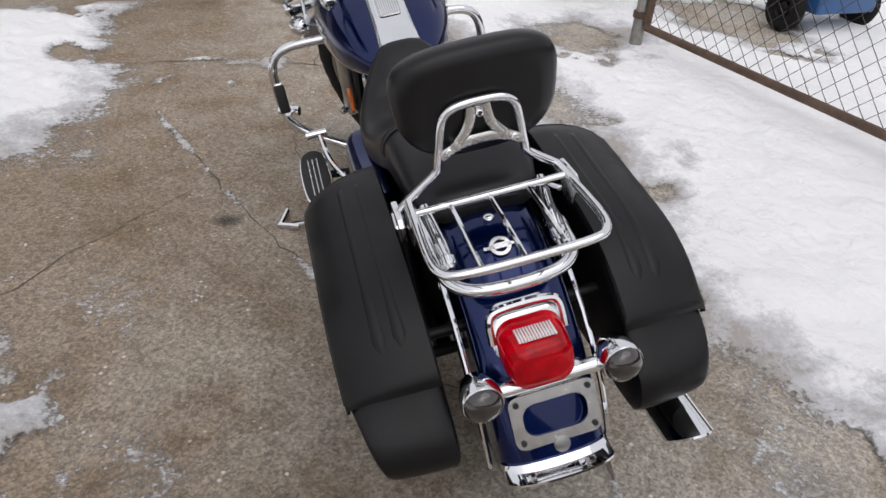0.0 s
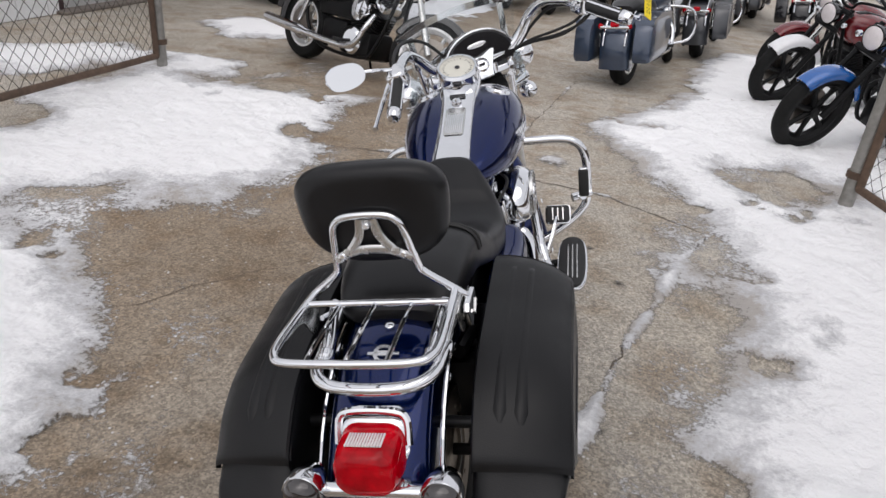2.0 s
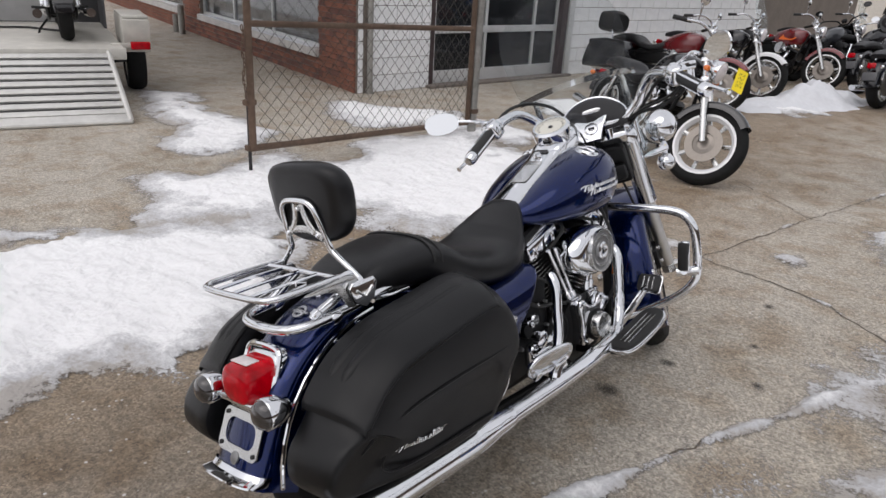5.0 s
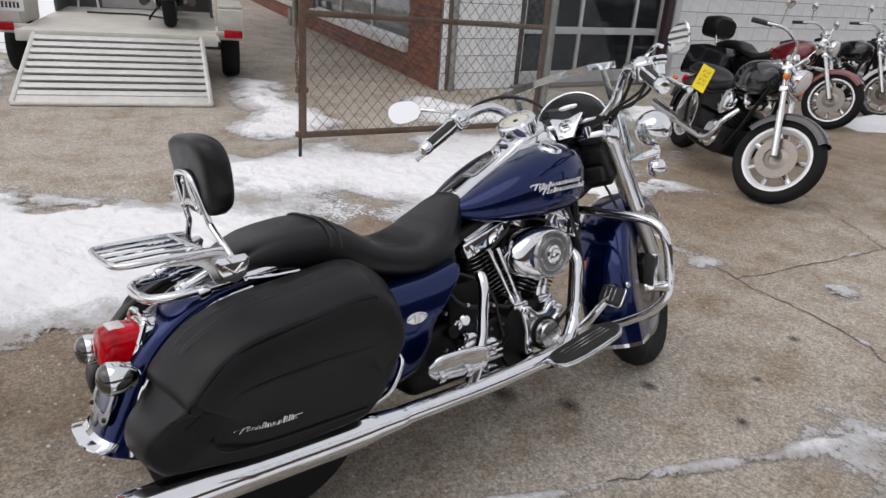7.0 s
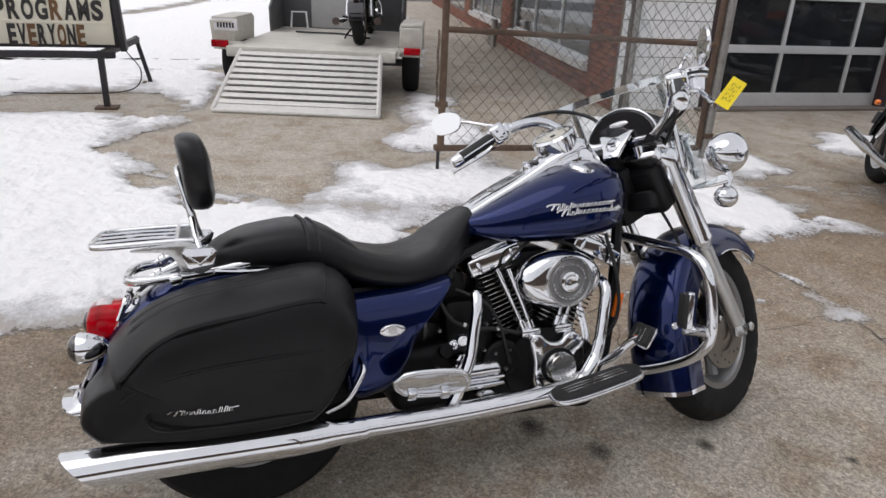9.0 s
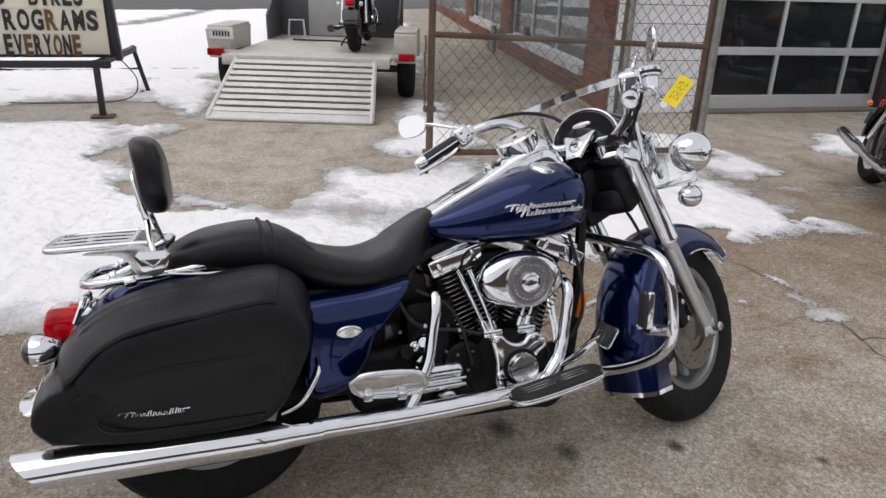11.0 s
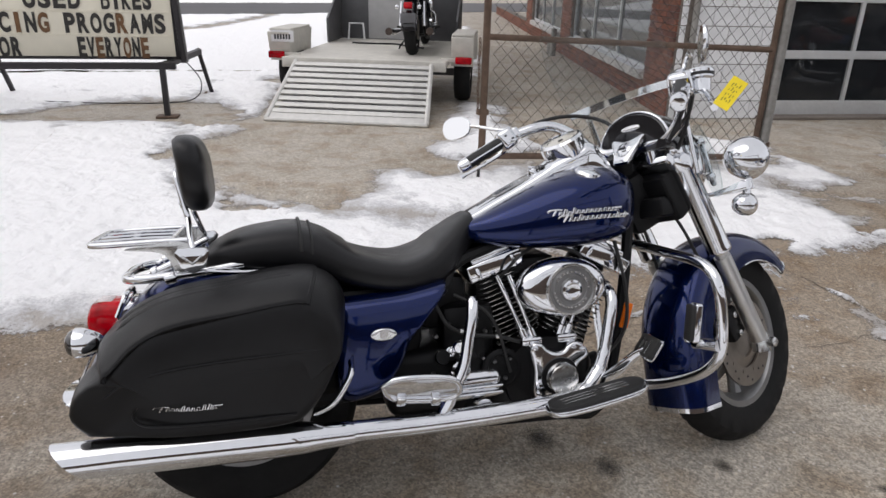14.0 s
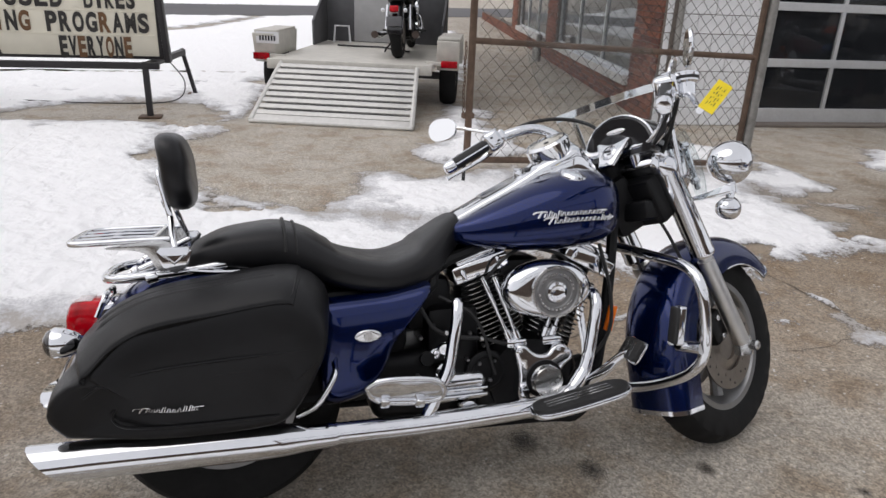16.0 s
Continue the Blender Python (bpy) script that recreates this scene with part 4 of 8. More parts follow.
# passenger backrest with its chrome bar
rest = part("backrest", bmesh.new(), VINYL, bike, "black padded passenger backrest")
rings = []
for yy, k in ((-0.045, 0.72), (-0.041, 0.90), (-0.030, 0.98), (-0.014, 1.0), (0.002, 0.985), (0.014, 0.92), (0.022, 0.80), (0.028, 0.60), (0.030, 0.30)):
    ring = []
    for i in range(44):
        a = 2 * math.pi * i / 44
        c, s = math.cos(a), math.sin(a)
        hw = 0.159 * (0.72 + 0.28 * ((s + 1) / 2) ** 0.7)
        lag = 0.006 * (k * c) ** 2 - 0.012 * k * s - 0.012
        ring.append((0.006 + k * hw * math.copysign(abs(c) ** 0.62, c), yy + lag + 0.009, 0.946 + k * 0.100 * math.copysign(abs(s) ** 0.66, s)))
    rings.append(ring)
bm = loft(rings)
bmesh.ops.recalc_face_normals(bm, faces=bm.faces)
bm.to_mesh(rest.data)
rest.data.shade_smooth()
bm.free()
BAR_HALF = [(0.160, -0.008, 0.742), (0.152, -0.020, 0.772), (0.088, -0.030, 0.825), (0.078, -0.035, 0.848), (0.067, -0.050, 0.920), (0.056, -0.054, 0.944), (0.03, -0.056, 0.955)]
bar = part("sissy_bar", tube(smooth_path([(-x, y, z) for x, y, z in BAR_HALF] + BAR_HALF[::-1], 5), 0.0078, 12), CHROME, bike, "bent chrome bar holding the backrest")
bm = bmesh.new()
for pts in ([(-0.064, -0.055, 0.872), (-0.042, -0.060, 0.886), (-0.020, -0.066, 0.916), (-0.012, -0.073, 0.952)], [(0.064, -0.055, 0.872), (0.042, -0.060, 0.886), (0.020, -0.066, 0.916), (0.012, -0.073, 0.952)], [(-0.072, -0.053, 0.868), (-0.03, -0.059, 0.886), (0.03, -0.059, 0.886), (0.072, -0.053, 0.868)]):
    add_tube(bm, smooth_path(pts, 5), 0.009, 8)
moved(bm, Matrix.Translation((0, -0.050, -0.004)) @ Matrix.Diagonal((1, 0.35, 1, 1)) @ Matrix.Translation((0, 0.066, 0)))
bm2 = join(bm, *[box((x, -0.040, z), (0.018, 0.024, 0.018), None, 0.004) for x, z in ((-0.045, 0.880), (0.045, 0.880), (0, 0.936))])
part("backrest_plate", bm2, SATIN, bar, "three-armed metal plate")
for x, y, z in ((0, -0.055, 0.934), (-0.058, -0.047, 0.872), (0.058, -0.047, 0.872)):
    part("bolt", lathe([(0.0065, -0.006), (0.0065, 0.004), (0.004, 0.006)], (x, y, z), (0, -1, 0.2), 12), CHROME, bar)
for s in (1, -1):
    shield = [(-0.042, 0.018), (-0.032, 0.030), (0.032, 0.030), (0.042, 0.018), (0.028, -0.020), (0.0, -0.036), (-0.028, -0.020)]
    m = basis((s * 0.157, -0.020, 0.738), (0, 1, 0), (0, 0.1, 1)) @ Matrix.Diagonal((1, 1, s, 1))
    sp = part("side_plate", plate(shield, 0.012, m, 0.003), CHROME, bar, "chrome docking bracket")
    part("bracket_mark", tube([m @ Vector(p) for p in ((-0.024, 0.010, 0.0125), (0, -0.010, 0.0125), (0.024, 0.010, 0.0125))], 0.0035, 8), SATIN, sp)
    part("docking_arm", tube(smooth_path([(s * 0.156, 0.01, 0.706), (s * 0.132, 0.08, 0.694), (s * 0.122, 0.16, 0.690)], 4), 0.006, 8), CHROME, bar)

# luggage rack and fender rail
RACK_HALF = [(0.140, -0.030, 0.784), (0.142, -0.09, 0.785), (0.144, -0.20, 0.784), (0.136, -0.243, 0.783), (0.106, -0.262, 0.783), (0, -0.266, 0.783)]
rack = part("luggage_rack", tube(smooth_path([(-x, y, z) for x, y, z in RACK_HALF] + RACK_HALF[-2::-1], 5), 0.0078, 12), CHROME, bike, "chrome tube luggage rack")
part("crossbar", rod((-0.142, -0.070, 0.784), (0.142, -0.070, 0.784), 0.007), CHROME, rack)
for x in (-0.074, -0.004, 0.066):
    part("slat", tube([(x, -0.070, 0.784), (x, -0.16, 0.7855), (x, -0.264, 0.783)], 0.0046, 8), CHROME, rack)
for s in (1, -1):
    web = [(0.006, 0.012), (-0.010, 0.040), (-0.045, 0.047), (-0.110, 0.040), (-0.150, 0.036), (-0.150, 0.030), (-0.090, 0.024), (-0.062, 0.010), (-0.046, -0.020), (-0.030, -0.030), (0.000, -0.022)]
    part("rack_bracket", plate([(p.x, p.y) for p in smooth_path([(y, z, 0) for y, z in web + web[:1]], 3)[:-1]], 0.004, basis((s * 0.150, -0.020, 0.738), (0, 1, 0), (0, 0, 1)), 0.001), SATIN, rack, "curved grey sheet bracket")
    part("rack_stay", tube([(s * 0.112, -0.005, 0.752), (s * 0.104, -0.085, 0.714), (s * 0.101, -0.135, 0.696)], [0.009, 0.013, 0.009], 10), CHROME, rack)
    part("stay_collar", lathe([(0.012, -0.010), (0.0155, -0.006), (0.0155, 0.006), (0.012, 0.010)], (s * 0.102, -0.118, 0.702), (0, -0.9, -0.40), 14), CHROME, rack)
RAIL_HALF = [(0.118, 0.10, 0.712), (0.118, 0.0, 0.699), (0.118, -0.11, 0.691), (0.110, -0.160, 0.688), (0.075, -0.192, 0.685), (0, -0.201, 0.684)]
rail = part("fender_rail", tube(smooth_path([(-x, y, z) for x, y, z in RAIL_HALF] + RAIL_HALF[-2::-1], 5), 0.0122, 12), CHROME, bike, "chrome rail round the rear fender")
for s in (1, -1):
    part("clamp", lathe([(0.015, -0.014), (0.017, -0.01), (0.017, 0.01), (0.015, 0.014)], (s * 0.118, -0.08, 0.688), (0, -0.9, -0.2), 14), CHROME, rail)


# rear fender, lamp, signals and plate
FC = Vector((0, 0.07, 0.315))
fender = part("rear_fender", arc_shell(FC, 0.402, 62, 174, 0.098, 0.09, 0.006, 34, crown=0.04, tail=152), BLUE, bike, "dark blue rear fender")
rings = []
back, down = Vector((0, math.cos(radians(152)), math.sin(radians(152)))), Vector((0, -math.sin(radians(152)), math.cos(radians(152))))
for k in range(21):
    f = -math.pi / 2 + math.pi * k / 20
    x, g = math.copysign(0.101 * abs(math.sin(f)) ** 0.8, f), 0.04 * (1 - abs(math.cos(f)) ** 0.9)
    ring = []
    for dr, low in ((-0.006, 0.122), (0.004, 0.122), (0.010, 0.135), (0.032, 0.146), (0.032, 0.150), (0.002, 0.142)):
        ring.append(tuple(Vector((x, 0, 0)) + FC + back * (0.402 - g + dr) + down * low))
    rings.append(ring)
part("fender_tip", loft(rings), CHROME, fender, "flared chrome fender tip")
for s in (1, -1):
    pts = [FC + Vector((s * 0.116, 0.36 * math.cos(a), 0.36 * math.sin(a))) for a in [radians(q) for q in range(95, 176, 8)]]
    part("fender_strut", tube(pts, 0.0055, 8), CHROME, fender, "chrome fender strut")
    for a in (104, 116):
        q = FC + Vector((s * 0.118, 0.345 * math.cos(radians(a)), 0.345 * math.sin(radians(a))))
        part("bolt", lathe([(0.008, -0.006), (0.008, 0.004), (0.005, 0.006)], q, (s, 0, 0), 10), CHROME, fender)
en = Vector((0, -0.41, 0.91))
part("fender_emblem", join(moved(ring_lathe([(0.020, 0.003), (0.020, 0), (0.013, 0), (0.013, 0.003)], (0, 0, 0), (0, 0, 1), 24), basis((0, -0.093, 0.686), (1, 0, 0), (0, 0.91, 0.41))), moved(box((0, 0, 0.0015), (0.062, 0.006, 0.003)), basis((0, -0.093, 0.686), (1, 0, 0), (0, 0.91, 0.41))), moved(box((0, 0, 0.002), (0.024, 0.011, 0.004)), basis((0, -0.093, 0.686), (1, 0, 0), (0, 0.91, 0.41)))), PEWTER, fender, "round metal emblem")
part("bolt", lathe([(0.010, 0), (0.010, 0.006), (0.006, 0.009)], (0, -0.028, 0.706), (0, -0.25, 0.97), 14), CHROME, fender)
# tail lamp: its back lies on the fender, its face looks back and up
# a deep lens that reaches straight back from a slanted chrome base


def lamp_ring(yt, zt, yb, zb, hw, r=0.032):
    top, bot = Vector((0, yt, zt)), Vector((0, yb, zb))
    c, up = (top + bot) / 2, (top - bot)
    return [tuple(c + Vector((x, 0, 0)) + up.normalized() * y) for x, y in rounded(2 * hw, up.length, r)]


lamp = part("tail_lamp", loft([lamp_ring(-0.165, 0.630, -0.225, 0.512, 0.062), lamp_ring(-0.186, 0.632, -0.240, 0.520, 0.066), lamp_ring(-0.203, 0.629, -0.252, 0.523, 0.066), lamp_ring(-0.211, 0.624, -0.256, 0.528, 0.060)]), CHROME, bike, "red tail lamp in a chrome housing")
part("lens", loft([lamp_ring(-0.208, 0.621, -0.256, 0.529, 0.060), lamp_ring(-0.262, 0.623, -0.284, 0.530, 0.058), lamp_ring(-0.290, 0.618, -0.300, 0.535, 0.054), lamp_ring(-0.299, 0.609, -0.306, 0.544, 0.046), lamp_ring(-0.303, 0.596, -0.307, 0.558, 0.030, 0.016)]), REDLENS, lamp, "glossy red lens")
for k in range(13):
    part("lens_rib", box((-0.0312 + 0.0052 * k, -0.260, 0.6228), (0.0042, 0.036, 0.004), Matrix.Rotation(-0.03, 3, "X"), 0.0012, 1), WHITELENS, lamp)
part("lamp_visor", tube(smooth_path([(-0.066, -0.226, 0.585), (-0.062, -0.207, 0.628), (-0.035, -0.203, 0.640), (0.035, -0.203, 0.640), (0.062, -0.207, 0.628), (0.066, -0.226, 0.585)], 5), 0.0075, 8), CHROME, lamp)
sig = part("signal_bar", join(rod((-0.105, -0.282, 0.530), (0.125, -0.282, 0.530), 0.014), box((0.01, -0.276, 0.527), (0.13, 0.03, 0.036), None, 0.01)), CHROME, bike, "chrome bar for the rear signals")
for s in (1, -1):
    so = part("turn_signal", lathe([(0.010, -0.060), (0.026, -0.048), (0.036, -0.020), (0.038, 0.004), (0.036, 0.008)], (0.010 + s * 0.124, -0.306, 0.545), (0, -1, 0.05), 26), CHROME, sig, "chrome bullet turn signal")
    part("lens", lathe([(0.0345, 0.006), (0.0335, 0.013), (0.028, 0.021), (0.018, 0.027), (0.004, 0.030)], (0.010 + s * 0.124, -0.306, 0.545), (0, -1, 0.05), 26), SMOKELENS, so, "smoked lens")
pm = basis((0.010, -0.306, 0.463), (1, 0, 0), (0, 0.44, 0.90))
plt = part("plate_holder", frame_plate(rounded(0.160, 0.100, 0.018), rounded(0.118, 0.060, 0.024), 0.004, pm), SATIN, bike, "empty chrome licence plate holder")
for x in (-0.066, 0.066):
    for y in (-0.036, 0.036):
        part("bolt", moved(lathe([(0.0055, 0.004), (0.0055, 0.007), (0.003, 0.009)], (x, y, 0), (0, 0, 1), 10), pm), HOLE, plt)
part("lower_emblem", moved(lathe([(0.015, 0.002), (0.015, 0.006), (0.010, 0.008)], (0, -0.056, 0), (0, 0, 1), 24), pm), CASTRIM, plt)

# saddlebags
PROFILE = [(-0.276, 0.362), (-0.306, 0.406), (-0.300, 0.460), (-0.262, 0.505), (-0.236, 0.536), (-0.212, 0.572), (-0.165, 0.626), (-0.100, 0.658), (-0.040, 0.675), (0.025, 0.684), (0.090, 0.691), (0.160, 0.701), (0.227, 0.706), (0.272, 0.702), (0.305, 0.688), (0.332, 0.660), (0.346, 0.622), (0.338, 0.570), (0.312, 0.500), (0.275, 0.420), (0.235, 0.366), (0.190, 0.344), (0.060, 0.338), (-0.060, 0.342), (-0.180, 0.350), (-0.235, 0.356)]
# across the bag: distance out, fall of the top, pull towards the middle
SECT = [(0.172, 0.02, 0.02), (0.177, 0.004, 0.004), (0.184, 0.0, 0.0), (0.22, 0.002, 0.0), (0.26, 0.009, 0.0), (0.295, 0.020, 0.0), (0.320, 0.033, 0.0), (0.336, 0.044, 0.001), (0.3435, 0.052, 0.004), (0.3475, 0.063, 0.011), (0.3495, 0.082, 0.030), (0.3505, 0.11, 0.09)]
LID_TOP = [(-0.244, 0.543), (-0.232, 0.572), (-0.168, 0.631), (-0.102, 0.664), (-0.040, 0.681), (0.025, 0.690), (0.090, 0.697), (0.160, 0.707), (0.227, 0.712), (0.262, 0.709), (0.280, 0.703)]


def fall(x, z):
    """How far the bag's top has come down at x, where its crest stands at z."""
    for (x0, d0, _), (x1, d1, _) in zip(SECT[2:], SECT[3:]):
        if x <= x1:
            return max(0, d0 + (d1 - d0) * (x - x0) / (x1 - x0)) * max(0.0, min(1.0, (z - 0.49) / 0.10))
    return 0.0


def rounded_end(x, y, z):
    """The bag's ends draw in towards its outer side."""
    k = (max(0.0, x - 0.18) / 0.17) ** 2
    tail = max(0.0, min(1.0, (-0.08 - y) / 0.16)) * (0.35 + 0.65 * max(0.0, min(1.0, (z - 0.42) / 0.10)))
    front = max(0.0, min(1.0, (y - 0.19) / 0.10)) * max(0.0, min(1.0, (z - 0.50) / 0.14))
    return y + 0.030 * k * tail - 0.034 * k * front


def side_taper(y, z):
    """The side draws in below the lid, most at the hind foot."""
    return 0.022 * max(0.0, min(1.0, (0.52 - z) / 0.16)) * (1 + 0.8 * max(0.0, min(1.0, (-0.05 - y) / 0.2))) + 0.008 * max(0.0, min(1.0, (-0.10 - y) / 0.08)) * max(0.0, min(1.0, (0.56 - z) / 0.02))


def saddlebag(s):
    pts = smooth_path([(0, y, z) for y, z in PROFILE + PROFILE[:1]], 3)[:-1]
    rings = []
    for x, drop, inset in SECT:
        ring = []
        for p in pts:
            d = Vector((0, 0.03 - p.y, 0.50 - p.z)).normalized() * inset
            y, z = p.y + d.y, p.z + d.z - drop * max(0.0, min(1.0, (p.z - 0.49) / 0.10))
            ring.append((s * (x - 0.008 * (s < 0) - side_taper(p.y, p.z) * max(0.0, min(1.0, (x - 0.20) / 0.13))), rounded_end(x, y, p.z), z))
        rings.append(ring)
    bag = part("saddlebag", loft(rings), LEATHER, bike, "black leather-covered hard saddlebag")
    top = smooth_path([(0, y, z) for y, z in LID_TOP], 4)

    def skin(x, p, lift=0.0):
        return Vector((s * (x - 0.008 * (s < 0)), rounded_end(x, p.y, p.z), p.z - fall(min(x, 0.340), p.z) + lift))

    # the lid: a shell that laps over the body at its outer and hind edges
    rings = []
    for x, lip in ((0.174, 0.006), (0.178, 0), (0.184, 0), (0.22, 0), (0.26, 0), (0.295, 0), (0.318, 0), (0.331, 0), (0.339, 0.001), (0.3445, 0.004), (0.3470, 0.008), (0.3480, 0.012)):
        up = [skin(x, p, -lip) for p in top]
        low = [skin(min(x, 0.342), p, -lip - 0.007) + Vector((0, 0.010 * (i < 3), 0)) for i, p in enumerate(top)]
        rings.append([tuple(q) for q in up + low[::-1]])
    part("lid", loft(rings), LEATHER, bag, "black leather lid overlapping at the back")
    for x in (0.222, 0.258):
        part("lid_ridge", tube([skin(x, p, -0.0176) for p in top[7:33]], [0.013] + [0.018] * 24 + [0.013], 40), LEATHER, bag)
    part("seam", tube([skin(0.3475, p, -0.014) for p in top[4:36]] + [skin(x, top[38]) for x in (0.33, 0.30, 0.26, 0.22, 0.18)], 0.0024, 6), LEATHER, bag, "stitched seam along the shoulder")
    for line in ([(-0.215, 0.462), (-0.162, 0.496), (-0.103, 0.512), (-0.043, 0.521), (0.079, 0.528), (0.207, 0.531), (0.285, 0.534)], [(0.205, 0.372), (0.01, 0.374), (-0.12, 0.380), (-0.158, 0.398), (-0.155, 0.425), (-0.129, 0.448), (-0.049, 0.474), (0.085, 0.494), (0.275, 0.494)]):
        part("side_welt", tube(smooth_path([(s * (0.3505 - 0.008 * (s < 0) - 0.004 * max(0, abs(y - 0.03) - 0.13) / 0.12 - side_taper(y, z)), y, z) for y, z in line], 6), 0.0034, 6), LEATHER, bag, "raised welt line on the bag's side")
    m = basis((0.3330, -0.106, 0.414), (0.05, 1, 0.0), (0.12, 0, 1)) if s > 0 else basis((-0.3320, 0.03, 0.414), (0.05, -1, 0.0), (-0.12, 0, 1))
    script_bars("bag_badge", bag, m, 0.134, 0.0175, PEWTER, 9, 1, 0.003, 1.2, bag)
    part("bag_guard", tube(smooth_path([(s * 0.20, 0.352, 0.452), (s * 0.262, 0.348, 0.446), (s * 0.284, 0.336, 0.425), (s * 0.286, 0.298, 0.372), (s * 0.26, 0.25, 0.338)], 6), 0.008, 10), CHROME, bag, "chrome guard hoop beside the bag")
    return bag


saddlebag(1)
saddlebag(-1)
part("bag_carrier", rod((-0.24, -0.12, 0.55), (0.24, -0.12, 0.55), 0.012), BLACK, bike)
part("bag_carrier", rod((-0.24, 0.20, 0.52), (0.24, 0.20, 0.52), 0.012), BLACK, bike)

# side covers
for s in (1, -1):
    rings = []
    for x, k in ((0.140, 1.0), (0.178, 0.99), (0.196, 0.955), (0.208, 0.89), (0.215, 0.78), (0.219, 0.55)):
        ring = []
        pts = [(0.32, 0.606), (0.40, 0.610), (0.50, 0.616), (0.575, 0.628), (0.622, 0.634), (0.612, 0.606), (0.572, 0.556), (0.520, 0.487), (0.494, 0.425), (0.455, 0.365), (0.405, 0.338), (0.325, 0.335), (0.310, 0.45)]
        for p in smooth_path([(0, *q) for q in pts + pts[:1]], 3)[:-1]:
            ring.append((s * x, 0.425 + (p.y - 0.425) * k, 0.475 + (p.z - 0.475) * (k if p.z < 0.475 else 1 - 1.5 * (1 - k))))
        rings.append(ring)
    cover = part("side_cover", loft(rings), BLUE, bike, "dark blue side cover")
    bm = lathe([(0.034, 0.0), (0.034, 0.004), (0.030, 0.006)], (s * 0.218, 0.440, 0.516), (s, 0, 0), 28, 1.0, 0.48)
    part("side_emblem", join(moved(bm, I4), lathe([(0.012, 0.005), (0.011, 0.009)], (s * 0.218, 0.440, 0.516), (s, 0, 0), 20)), PEWTER, cover, "oval metal emblem")

# frame and dark inner parts
frame_part = part("frame", join(tube(smooth_path([(0.10, 0.10, 0.56), (0.12, 0.40, 0.52), (0.125, 0.62, 0.60), (0.09, 0.70, 0.68), (0.05, 1.18, 0.80)], 4), 0.017, 8), tube(smooth_path([(-0.10, 0.10, 0.56), (-0.12, 0.40, 0.52), (-0.125, 0.62, 0.60), (-0.09, 0.70, 0.68), (-0.05, 1.18, 0.80)], 4), 0.017, 8), tube(smooth_path([(0.06, 1.23, 0.80), (0.10, 1.19, 0.55), (0.12, 1.14, 0.30), (0.13, 1.08, 0.19), (0.12, 0.95, 0.190), (0.12, 0.35, 0.215), (0.11, 0.25, 0.24)], 5), 0.017, 8), tube(smooth_path([(-0.06, 1.23, 0.80), (-0.10, 1.19, 0.55), (-0.12, 1.14, 0.30), (-0.13, 1.08, 0.19), (-0.12, 0.95, 0.190), (-0.12, 0.35, 0.215), (-0.11, 0.25, 0.24)], 5), 0.017, 8), lathe([(0.035, -0.10), (0.035, 0.10)], (0, 1.265, 0.86), (0, -math.sin(RAKE), math.cos(RAKE)), 20), box((0, 0.38, 0.52), (0.22, 0.38, 0.20), None, 0.03), box((0, 0.28, 0.40), (0.26, 0.26, 0.20), None, 0.03)), BLACK, bike, "black steel frame")
part("swing_arm", join(tube([(0.115, 0.52, 0.33), (0.115, 0.07, 0.315)], 0.022, 8), tube([(-0.115, 0.52, 0.33), (-0.115, 0.07, 0.315)], 0.022, 8), rod((-0.15, 0.07, 0.315), (0.15, 0.07, 0.315), 0.014)), BLACK, bike)
for s in (1, -1):
    part("shock_absorber", join(tube([(s * 0.145, 0.10, 0.33), (s * 0.145, 0.24, 0.60)], 0.024, 12)), BLACK, bike)

